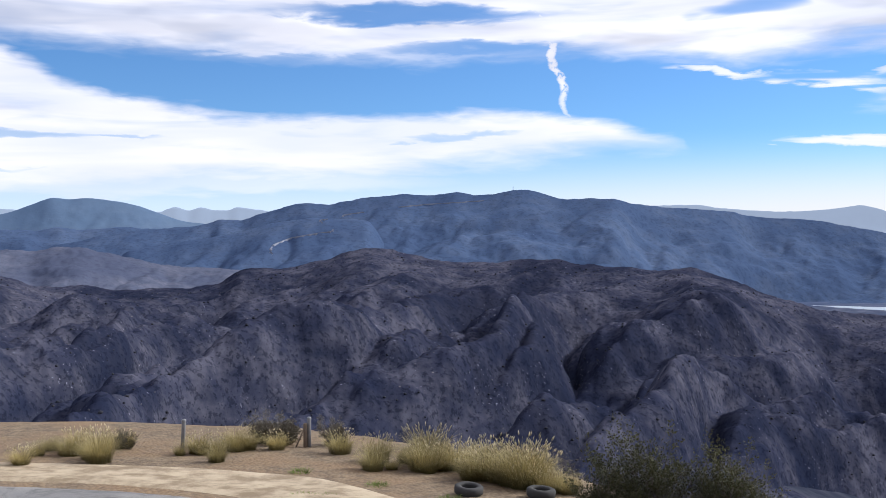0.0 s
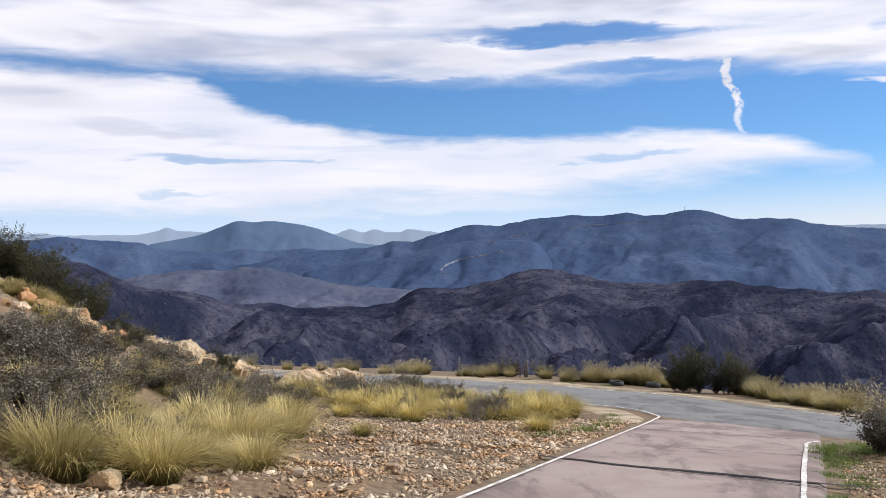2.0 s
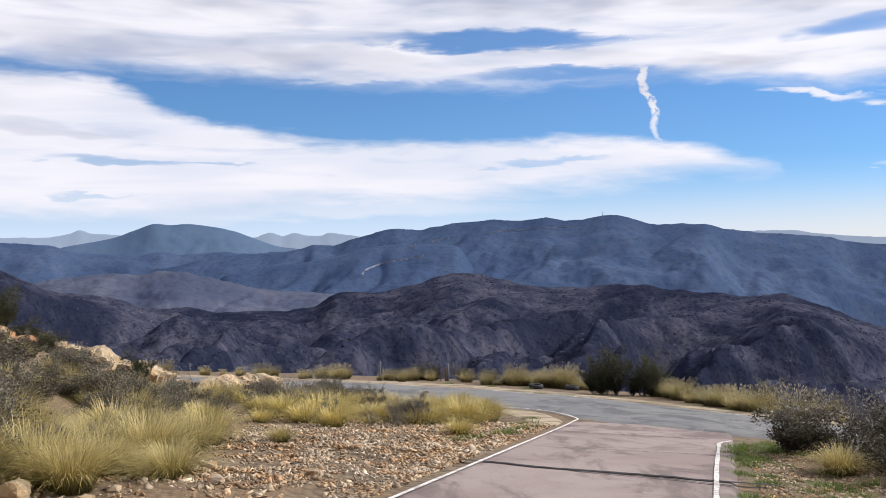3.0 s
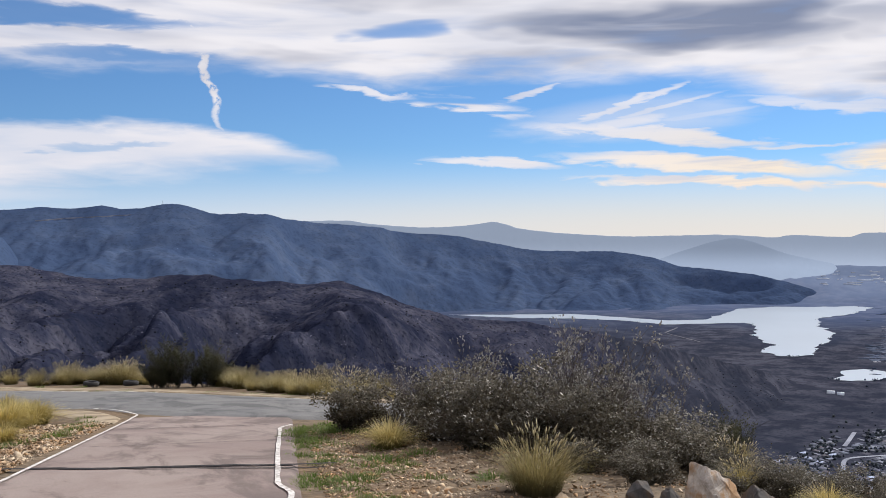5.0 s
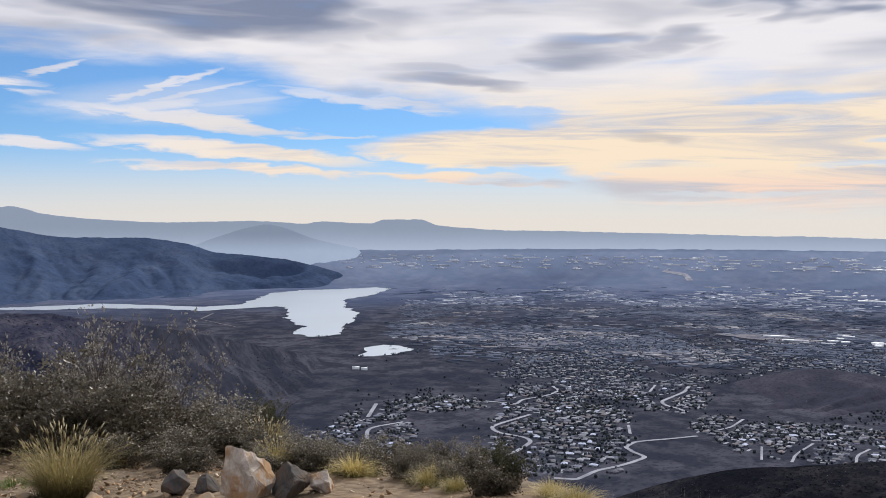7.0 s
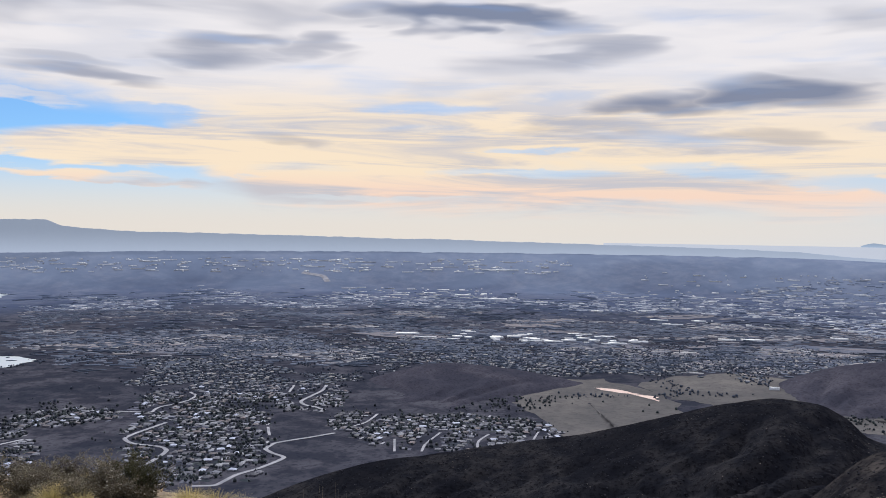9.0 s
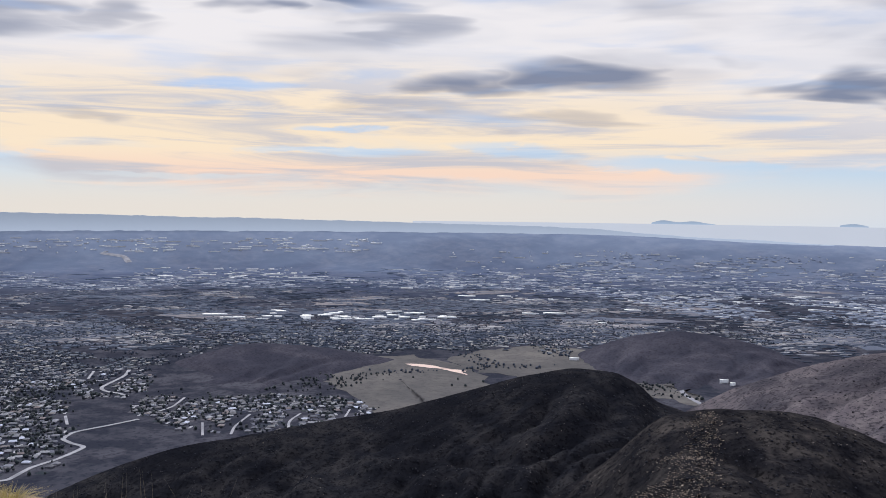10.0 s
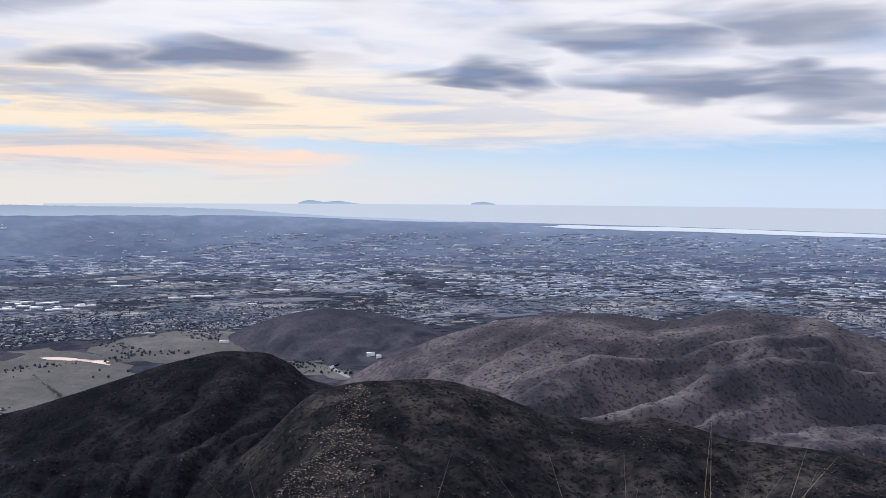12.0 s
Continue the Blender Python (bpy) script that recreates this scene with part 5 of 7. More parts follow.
# --- shrubs
for x, y, s in ((-5.76, 13.15, 0.95), (-6.19, 15.6, 1.0), (-6.27, 17.6, 1.0), (-6.32, 20.38, 1.0), (-6.77, 25.1, 1.0), (-5.4, 19.0, 0.9), (-6.11, 29.5, 1.0), (-3.51, 28.6, 0.95), (-1.77, 30.7, 0.9), (-5.23, 12.43, 0.9), (-7.9, 20.81, 1.0), (-7.2, 18.3, 1.0), (-6.9, 14.8, 1.0), (-7.6, 16.4, 1.0),
                (-5.9, 22.2, 0.95), (-5.0, 24.3, 0.85), (-7.3, 23.2, 0.9), (-8.4, 18.4, 1.0), (-8.0, 25.6, 0.9), (-6.6, 11.6, 1.0), (-7.6, 13.2, 1.1), (-8.8, 15.6, 1.0), (-4.4, 20.4, 0.7), (-3.9, 21.8, 0.75), (-0.6, 29.2, 0.8)):
    shrub(x, y, s * (0.72 if y > 17 else 0.85), "grey", 0.78)
for x, y, s, t in ((7.12, 15.92, 0.95, 0.9), (8.0, 13.9, 0.95, 1.0), (7.55, 12.3, 0.85, 0.95), (7.6, 11.3, 0.8, 0.85), (7.7, 11.0, 0.9, 1.0), (8.16, 10.9, 0.9, 1.0), (8.6, 10.4, 0.8, 0.9), (8.7, 9.6, 0.7, 0.8), (8.46, 15.02, 1.0, 1.0), (8.28, 12.77, 1.1, 1.1), (9.2, 12.6, 1.0, 1.0), (9.4, 14.2, 1.0, 1.0),
                   (8.0, 14.2, 1.0, 1.0), (7.6, 12.0, 0.9, 1.05), (7.4, 9.9, 0.55, 0.8), (7.9, 9.2, 0.6, 0.7), (8.1, 7.9, 0.45, 0.7), (7.8, 7.1, 0.4, 0.7), (7.5, 6.2, 0.38, 0.7), (8.2, 8.6, 0.6, 0.8), (7.1, 8.3, 0.42, 0.8), (8.0, 6.5, 0.4, 0.7), (9.0, 11.3, 0.9, 0.9), (7.2, 7.3, 0.38, 0.7)):
    shrub(x, y, s, "grey", t * 0.88)
for x, y, s in ((8.0, 13.2, 1.25), (8.7, 12.0, 1.3), (8.4, 11.6, 1.2), (7.9, 15.4, 1.15), (9.3, 11.9, 1.2), (7.75, 16.6, 0.9), (-4.2, 31.0, 0.9), (-2.6, 29.6, 0.9), (-5.6, 27.3, 1.0)):
    shrub(x, y, s, "bare")
for x, y, s in ((8.7, 40.2, 0.7), (9.1, 40.1, 1.05), (9.5, 39.9, 0.8), (8.9, 39.8, 0.5), (10.2, 39.8, 0.5), (10.6, 39.7, 0.95), (11.0, 39.6, 0.75), (11.4, 39.5, 0.5), (10.8, 39.3, 0.5), (9.5, 9.6, 0.42), (9.3, 9.2, 0.38), (-7.0, 27.6, 0.6), (7.6, 4.6, 0.22), (7.45, 4.35, 0.2), (4.75, 0.95, 0.12)):
    shrub(x, y, s, "green")
# low spreading bushes on the top of the bank
for x, y, s in ((-13.6, 27.2, 1.0), (-12.9, 26.6, 1.1), (-12.3, 27.0, 1.05), (-11.7, 26.7, 0.95), (-11.1, 26.9, 0.75), (-13.2, 27.8, 1.1), (-12.0, 27.5, 0.9), (-10.8, 27.6, 0.95), (-11.3, 27.9, 1.0), (-12.6, 27.6, 1.15), (-10.5, 27.1, 0.75), (-9.9, 27.3, 0.6), (-9.4, 27.5, 0.5)):
    shrub(x, y, s, "green", 0.66)

LOW = np.random.RandomState(61)
# low growth along the brow, where the slope breaks off
for _ in range(26):
    a = LOW.uniform(44, 59)
    r = float(brow(a)) + LOW.uniform(-1.1, 0.5)
    shrub(r * math.sin(radians(a)), r * math.cos(radians(a)), LOW.uniform(0.14, 0.3), "grey", LOW.uniform(0.7, 1.0))
for _ in range(16):
    a = LOW.uniform(46, 66)
    r = float(brow(a)) + LOW.uniform(-1.6, 0.2)
    tuft(r * math.sin(radians(a)), r * math.cos(radians(a)), LOW.uniform(0.18, 0.34))
# sparse growth on the sandy shoulder beyond the road
for _ in range(26):
    k = LOW.uniform()
    tuft(10.7 - 8.5 * k + LOW.normal(0, 0.3), 29 + 17.5 * k + LOW.normal(0, 0.5), LOW.uniform(0.5, 1.0), "weed")
for _ in range(9):
    k = LOW.uniform()
    shrub(11.6 + LOW.uniform(0, 1.2), 39 - 13 * k, LOW.uniform(0.45, 0.8), "grey" if k > 0.4 else "bare")
for x, y, s in ((2.6, 54.3, 0.8), (2.0, 54.6, 0.7), (4.2, 54.0, 0.7), (-2.2, 53.4, 0.5)):
    shrub(x, y, s, "grey")

# dark twiggy growth between the bunch grass and on the stony bank
for _ in range(26):
    x = LOW.uniform(-4.6, 0.6)
    shrub(x, 23.5 - 0.9 * x + LOW.uniform(-3.5, 3.0), LOW.uniform(0.35, 0.65), "bare" if LOW.uniform() < 0.5 else "grey", LOW.uniform(0.8, 1.2))
for _ in range(10):
    shrub(LOW.uniform(-4.6, -2.4), LOW.uniform(12.5, 19.0), LOW.uniform(0.2, 0.45), "grey")
for x, y, s in ((-4.5, 11.0, 0.5), (-4.85, 11.7, 0.6), (-4.3, 12.0, 0.5), (-5.1, 11.1, 0.6), (-4.0, 12.9, 0.4)):
    shrub(x, y, s, "grey")
# mixed growth that fills the bank between the larger shrubs
FILL = np.random.RandomState(83)
for _ in range(46):
    x, y = FILL.uniform(-8.6, -4.2), FILL.uniform(13.5, 27.5)
    shrub(x, y, FILL.uniform(0.35, 0.66), "bare" if FILL.uniform() < 0.55 else "grey", FILL.uniform(0.8, 1.15))
for _ in range(34):
    x, y = FILL.uniform(-7.4, -3.4), FILL.uniform(12.5, 26.0)
    tuft(x, y, FILL.uniform(0.5, 0.95))
for _ in range(34):
    x = FILL.uniform(-11.6, -8.0)
    tuft(x, 13.4 - 1.0 * x + FILL.normal(0, 0.8), FILL.uniform(0.45, 0.8))
for x, y, s in ((8.7, 12.4, 1.45), (9.3, 11.4, 1.4), (9.7, 12.6, 1.35), (8.3, 11.8, 1.3), (9.9, 11.0, 1.2), (7.7, 13.6, 1.25)):
    shrub(x, y, s, "bare", 1.25)
for _ in range(34):
    u, v = FILL.uniform(9.0, 18.0), -0.5 - abs(FILL.normal(0, 0.8))
    x, y = along_road(u, v)
    tuft(x, y, FILL.uniform(0.35, 1.0), "weed")
# a broken ledge of tan rock along the bank's foot, and the rust-orange cut above it
for i in range(16):
    k = i / 15
    rock("rock", -9.2 + 5.6 * k + LOW.normal(0, 0.25), 28.2 + 2.6 * k + LOW.normal(0, 0.25), LOW.uniform(0.4, 0.8), M_LEDGE, "pale tan rock in a broken ledge", 500 + i, 0.6, 0.8, turn=i * 0.9)
for i in range(40):
    k = (i % 14) / 13
    rock("rock", -10.9 + 1.5 * k + LOW.normal(0, 0.25), 23.9 + 1.4 * k + LOW.normal(0, 0.35), LOW.uniform(0.12, 0.36), M_RUST, "rust-orange rock on the cut bank", 540 + i, 0.7, 0.6, turn=i * 1.1)

# --- posts, old tyres and a dead branch at the road's far edge
M_STEEL = material("weathered_galvanised_steel", lambda n, p: n.mix(n.noise(p, 6, 4), (0.09, 0.09, 0.10), (0.24, 0.24, 0.25)), 0.55, 0.5)
M_WOOD = material("weathered_post_wood", lambda n, p: n.mix(n.noise(n.vmath("MULTIPLY", p, (8, 8, 1)), 5, 4), (0.10, 0.075, 0.055), (0.20, 0.155, 0.12)))
M_RUBBER = material("dusty_tyre_rubber", lambda n, p: n.mix(n.noise(p, 4, 4), (0.018, 0.018, 0.019), (0.055, 0.052, 0.05)), 0.85, 0.3)


def lathe(name, profile, mat, n=20):
    """A turned shape from (radius, height) pairs."""
    a = np.linspace(0, 2 * math.pi, n, endpoint=False)
    r, z = np.array([p[0] for p in profile]), np.array([p[1] for p in profile])
    X_, Y_ = r[:, None] * np.cos(a)[None], r[:, None] * np.sin(a)[None]
    ob = grid_mesh(name, X_[:, ::-1], Y_[:, ::-1], np.repeat(z[:, None], n, 1), [mat], closed=True)
    return ob


def marker_post(x, y, tall, lean, wooden):
    top = tagged(new("marker_post"), "grey steel marker post " + ("beside a dark wooden stake" if wooden else "leaning at the road edge"), "post", "posts")
    pipe = lathe("pipe", [(0.0, -0.3), (0.06, -0.3), (0.06, tall - 0.02), (0.055, tall), (0.0, tall)], M_STEEL)
    cap = lathe("cap", [(0.07, tall - 0.05), (0.072, tall), (0.05, tall + 0.035), (0.0, tall + 0.045)], M_STEEL)
    for o in (pipe, cap):
        o.parent = top
    if wooden:
        stake = lathe("stake", [(0.0, -0.3), (0.07, -0.3), (0.065, tall * 0.8), (0.05, tall * 0.84), (0.0, tall * 0.84)], M_WOOD, 9)
        stake.parent = top
        stake.location = (-0.12, -0.03, 0)
        brace = lathe("brace", [(0.0, -0.2), (0.025, -0.2), (0.025, tall * 0.8), (0.0, tall * 0.8)], M_WOOD, 7)
        brace.parent = top
        brace.location = (-0.42, 0.0, 0)
        brace.rotation_euler = (0, 0.42, 0)
    top.location = (x, y, float(ground_z(x, y)))
    top.rotation_euler = (0, lean, 0)
    return top


marker_post(-0.38, 52.6, 0.95, 0.06, False)
marker_post(3.4, 53.6, 0.92, 0.0, True)


def tyre(x, y, turn):
    ring = [(0.18, 0.04), (0.2, 0.0), (0.28, -0.01), (0.33, 0.03), (0.335, 0.1), (0.33, 0.17), (0.28, 0.2), (0.2, 0.19), (0.18, 0.15), (0.21, 0.1), (0.18, 0.04)]
    top = tagged(new("old_tyre"), "worn black tyre lying on the dusty road edge", "tyre", "old tyres")
    ob = lathe("carcass", ring, M_RUBBER, 28)
    ob.parent = top
    rim = lathe("bead", [(0.165, 0.03), (0.185, 0.015), (0.195, 0.04), (0.17, 0.06), (0.165, 0.03)], M_RUBBER, 24)
    rim.parent = top
    top.location = (x, y, float(ground_z(x, y)) + 0.02)
    top.rotation_euler = (0.06, 0.05, turn)


tyre(6.9, 44.6, 0.3)
tyre(8.5, 44.2, 1.1)
BR = np.random.RandomState(5)
v, f, tt, dd = twigs(BR, 2, 1.5, 0.5, 0.04, 3, 0.2, 0.35)
dead = tagged(new("dead_branch", plain_mesh("dead_branch", v, f, [M_TWIG])), "dead twisted branch standing in the dry grass", "branch")
stand(dead, -1.0, 28.0, 1.0, 2.2)

# ---------------------------------------------------------------- the town on the plain


def spot(turn, rise):
    """Where a line of sight, in degrees, comes down on the plain."""
    a, tn = radians(turn), math.tan(radians(rise))
    r = np.arange(800, 4880, 4.0)
    z = ground_z(r * math.sin(a), r * math.cos(a)) - (EYE + r * tn)
    k = int(np.argmax(z >= 0)) if (z >= 0).any() else len(r) - 1
    return r[k] * math.sin(a), r[k] * math.cos(a)


def island_tint(name, tones, rough=0.85, spec=0.2, whole=False):
    """A material whose separate pieces (or whole objects) differ in tone."""

    def build(n, p):
        v = n.add("ShaderNodeObjectInfo").outputs["Random"] if whole else n.add("ShaderNodeNewGeometry").outputs["Random Per Island"]
        ramp = n.add("ShaderNodeValToRGB", {0: v})
        ramp.color_ramp.interpolation = "CONSTANT"
        while len(ramp.color_ramp.elements) < len(tones):
            ramp.color_ramp.elements.new(0.5)
        for i, t in enumerate(tones):
            ramp.color_ramp.elements[i].position = i / len(tones)
            ramp.color_ramp.elements[i].color = (*t, 1)
        return n.mix(n.step(n.noise(p, 0.8, 3), 0.3, 0.7, 0.0, 0.35), ramp.outputs[0], (0.075, 0.08, 0.10))

    return material(name, build, rough, spec)


# town tones lean to blue: haze put into the base colours
ROOFS = [(0.22, 0.235, 0.29), (0.09, 0.096, 0.12), (0.06045, 0.065, 0.09525), (0.1116, 0.09, 0.108), (0.1023, 0.112, 0.1588), (0.04464, 0.05, 0.07874), (0.1581, 0.175, 0.2413), (0.093, 0.084, 0.1041), (0.0651, 0.074, 0.1143), (0.4092, 0.46, 0.6223), (0.1209, 0.128, 0.1753)]
WALLS = [(0.55, 0.58, 0.66), (0.22, 0.23, 0.28), (0.279, 0.295, 0.381), (0.1581, 0.16, 0.2032), (0.5766, 0.62, 0.8001), (0.1116, 0.12, 0.1651), (0.2046, 0.195, 0.2286), (0.093, 0.1, 0.1397)]
M_ROOF, M_WALL = island_tint("house_roof", ROOFS), island_tint("stucco_wall", WALLS)
M_ROOF_ONE, M_WALL_ONE = island_tint("house_roof", ROOFS, whole=True), island_tint("stucco_wall", WALLS, whole=True)
# copies for farther off, bluer still, with more haze in the colour
M_FAR_TOWN = island_tint("haze_tinted_house", [(0.118, 0.135, 0.172), (0.146, 0.158, 0.193), (0.101, 0.120, 0.160), (0.190, 0.199, 0.221), (0.129, 0.143, 0.176), (0.325, 0.321, 0.328)], 0.95, 0.0)
M_FAR_TREE = island_tint("haze_tinted_tree_leaves", [(0.068, 0.083, 0.117), (0.079, 0.095, 0.131), (0.059, 0.074, 0.108)], 0.95, 0.0)
M_SHED = island_tint("white_sheet_roof", [(0.684, 0.73, 0.81), (0.57, 0.61, 0.6804), (0.741, 0.78, 0.8424), (0.399, 0.42, 0.4752)], 0.5, 0.4)
M_TREE = island_tint("town_tree_leaves", [(0.0322, 0.0432, 0.0512), (0.046, 0.06, 0.064), (0.0253, 0.0336, 0.0448), (0.0575, 0.0672, 0.072)], 0.9, 0.1)
M_STREET = material("pale_concrete", lambda n, p: n.mix(n.step(n.noise(p, 0.05, 4), 0.3, 0.7), (0.17, 0.18, 0.225), (0.29, 0.30, 0.36)))

M_TRACK = material("pale_dirt_track", lambda n, p: n.mix(n.noise(p, 0.05, 4), (0.13, 0.125, 0.145), (0.2, 0.19, 0.2)))

# (turn, rise, half width, half height) of the built-up stretches, in degrees of view
QUARTERS = [(51.4, -12.6, 2.5, 1.55), (49.6, -12.9, 2.2, 0.9), (55.2, -10.85, 3.2, 0.42), (63.0, -12.7, 4.4, 2.3), (61.6, -10.6, 2.6, 1.0), (68.9, -10.2, 2.2, 1.0), (65.5, -9.6, 3.4, 0.9), (77.3, -12.2, 6.6, 1.1), (71.6, -11.6, 1.6, 0.6), (60.8, -8.4, 2.4, 0.9),
            (65.5, -8.0, 6.5, 1.3), (70, -7.2, 11, 1.5), (79, -7.6, 9, 0.8), (57.5, -5.9, 5.4, 1.1), (72, -5.2, 14, 1.3), (84, -7.7, 9, 1.0), (96, -6.9, 13, 1.4), (88, -5.3, 16, 1.5), (104, -5.6, 16, 1.8), (116, -5.6, 18, 1.6), (130, -5.6, 12, 1.8)]

# fields and bare ground left open between them
CLEARINGS = [(56.4, -12.4, 2.1, 0.95), (54.5, -8.9, 5.0, 0.9), (68.2, -11.7, 1.6, 0.75), (70.3, -13.5, 2.2, 0.9), (76.8, -9.9, 5.6, 1.15), (83, -10.0, 2.0, 0.7), (88, -9.6, 8, 1.0)]


def built_up(a, e):
    d = np.full(a.shape, 9.0)
    for qa, qe, w, h in QUARTERS:
        d = np.minimum(d, np.hypot((a - qa) / w, (e - qe) / h))
    for qa, qe, w, h in CLEARINGS:
        d = np.maximum(d, 2.0 - np.hypot((a - qa) / w, (e - qe) / h))
    return d


def town_plan():
    """Places and directions of houses in rows along winding streets."""
    rng = np.random.RandomState(11)
    gx, gy = np.meshgrid(np.arange(200, 4450, 11.5), np.arange(-3000, 3400, 11.5))
    x, y = gx.ravel(), gy.ravel()
    r = np.hypot(x, y)
    keep = (r > 1050) & (r < 2450)
    x, y = x[keep], y[keep]
    # bend the rows
    bx, by = 90 * fbm(x / 420, y / 420, 2, 71), 90 * fbm(x / 420, y / 420, 2, 72)
    row = (y + by) % 36.0
    x2, y2 = x + rng.uniform(-3, 3, x.size), y + rng.uniform(-3, 3, x.size)
    r = np.hypot(x2, y2)
    a = np.degrees(np.arctan2(x2, y2))
    e = np.degrees(np.arctan2(-291.6, r))
    edge = built_up(a, e) + np.where(e < -9.3, 0.15, 0.45) * fbm(x2 / 260, y2 / 260, 4, 75)
    dry = (fbm(x2 / 500, y2 / 500, 3, 77) < 0.42) | (e < -9.3)
    ok = (edge < 1.0) & dry & (a > 44) & (a < 137)
    ok &= rng.uniform(size=x2.size) < 1 - 0.75 * smooth(r, 1900, 2450)
    ang = np.arctan2(by - 90 * fbm((x - 8) / 420, y / 420, 2, 72), 8.0) + rng.choice([0, math.pi / 2], x.size)
    return x2[ok], y2[ok], ang[ok], row[ok], rng


STREETS = [
    [(58.1, -10.68), (60.0, -10.79), (60.4, -10.57), (61.8, -10.30), (62.4, -10.05), (62.1, -9.76)],
    [(60.8, -11.42), (59.1, -11.93), (58.6, -12.16), (59.1, -12.50), (60.3, -12.69), (60.8, -12.97), (59.7, -13.62), (58.9, -13.95), (57.9, -14.29)],
    [(70.4, -12.27), (69.0, -12.47), (66.8, -12.83), (66.4, -13.05), (66.7, -13.32), (67.4, -13.65), (66.2, -14.10), (64.6, -14.53), (63.6, -14.99), (62.2, -14.98)],
    [(69.9, -9.51), (69.5, -9.92), (68.5, -10.37), (68.6, -10.62), (69.3, -10.81), (69.8, -10.96)],
    [(53.3, -11.88), (51.5, -12.20), (51.1, -12.92), (50.8, -13.43)],
    [(51.7, -10.82), (51.2, -11.59)],
    [(53.9, -13.74), (57.0, -13.86)],
    [(68.0, -9.52), (67.7, -9.93)],
    [(72.9, -11.21), (72.3, -11.63), (71.5, -11.89)],
    [(66.5, -11.87), (66.6, -12.35)],
    [(73.9, -12.63), (73.9, -13.32)],
    [(76.6, -12.25), (75.8, -12.87), (75.5, -13.35)],
    [(79.5, -12.29), (78.9, -12.68), (78.8, -13.14)],
    [(82.4, -12.07), (82.1, -12.54)],
]
TX, TY, TANG, TROW, rng = town_plan()
clear = np.ones(TX.size, bool)
for line in STREETS:
    P = np.array([spot(*p) for p in line])
    k = np.linspace(0, len(P) - 1, 60)
    px, py = curve(k, np.arange(len(P)), P[:, 0]), curve(k, np.arange(len(P)), P[:, 1])
    clear &= np.min(np.hypot(TX[:, None] - px, TY[:, None] - py), axis=1) > 13
TX, TY, TANG, TROW = TX[clear], TY[clear], TANG[clear], TROW[clear]
street = (TROW < 9)
HX, HY, HA = TX[~street], TY[~street], TANG[~street]
pick = rng.uniform(size=HX.size) < 0.62
HX, HY, HA = HX[pick], HY[pick], HA[pick]
HZ = ground_z(HX, HY)

HOUSE_WALL_V = np.array([(sx, sy, z) for z in (-1.5, 0.55) for sx, sy in ((-.5, -.5), (.5, -.5), (.5, .5), (-.5, .5))])
HOUSE_WALL_F = np.array([(0, 1, 5, 4), (1, 2, 6, 5), (2, 3, 7, 6), (3, 0, 4, 7)])
HOUSE_ROOF_V = np.array([(-.56, -.58, .5), (.56, -.58, .5), (.56, .58, .5), (-.56, .58, .5), (-.28, 0, 0.92), (.3, 0, 0.92)])
HOUSE_ROOF_F = np.array([(0, 1, 5, 4), (2, 3, 4, 5), (1, 2, 5, 5), (3, 0, 4, 4)])


def many(base, faces, x, y, z, ang, sx, sy, sz):
    """Copies of one small shape, turned and sized, as arrays."""
    c, s = np.cos(ang)[:, None], np.sin(ang)[:, None]
    bx, by, bz = base[:, 0] * sx[:, None], base[:, 1] * sy[:, None], base[:, 2] * sz[:, None]
    v = np.stack([x[:, None] + bx * c - by * s, y[:, None] + bx * s + by * c, z[:, None] + bz], -1).reshape(-1, 3)
    f = (faces[None] + (np.arange(len(x)) * len(base))[:, None, None]).reshape(-1, faces.shape[1])
    return v, f


def tri(faces):
    """Quads to triangles, dropping empty ones."""
    a, b = faces[:, [0, 1, 2]], faces[:, [0, 2, 3]]
    f = np.concatenate([a, b])
    return f[(f[:, 0] != f[:, 1]) & (f[:, 1] != f[:, 2]) & (f[:, 0] != f[:, 2])]


HR = np.hypot(HX, HY)
W = rng.uniform(6, 10.5, HX.size)
D = rng.uniform(5, 7.5, HX.size)
H = rng.uniform(2.4, 4.0, HX.size)
order = np.argsort(HR)
shrink = 1 - 0.35 * smooth(HR, 1500, 3600)
W, D, H = W * shrink, D * shrink, H * shrink
near_h, far_h = order[:280], order[280:]
WALL_ME = plain_mesh("wall", HOUSE_WALL_V, tri(HOUSE_WALL_F), [M_WALL_ONE])
ROOF_ME = plain_mesh("roof", HOUSE_ROOF_V, tri(HOUSE_ROOF_F), [M_ROOF_ONE])
for i in near_h:
    house = tagged(new("house"), "small stucco house with a pitched roof in the suburb", "house", "suburb houses")
    house.matrix_world = Matrix.Translation((HX[i], HY[i], HZ[i])) @ Matrix.Rotation(HA[i], 4, "Z")
    for nm, me in (("wall", WALL_ME), ("roof", ROOF_ME)):
        part_ob = new(nm, me)
        part_ob.parent = house
        part_ob.scale = (W[i], D[i], H[i])
v1, f1 = many(HOUSE_WALL_V, tri(HOUSE_WALL_F), HX[far_h], HY[far_h], HZ[far_h], HA[far_h], W[far_h], D[far_h], H[far_h])
v2, f2 = many(HOUSE_ROOF_V, tri(HOUSE_ROOF_F), HX[far_h], HY[far_h], HZ[far_h], HA[far_h], W[far_h], D[far_h], H[far_h])
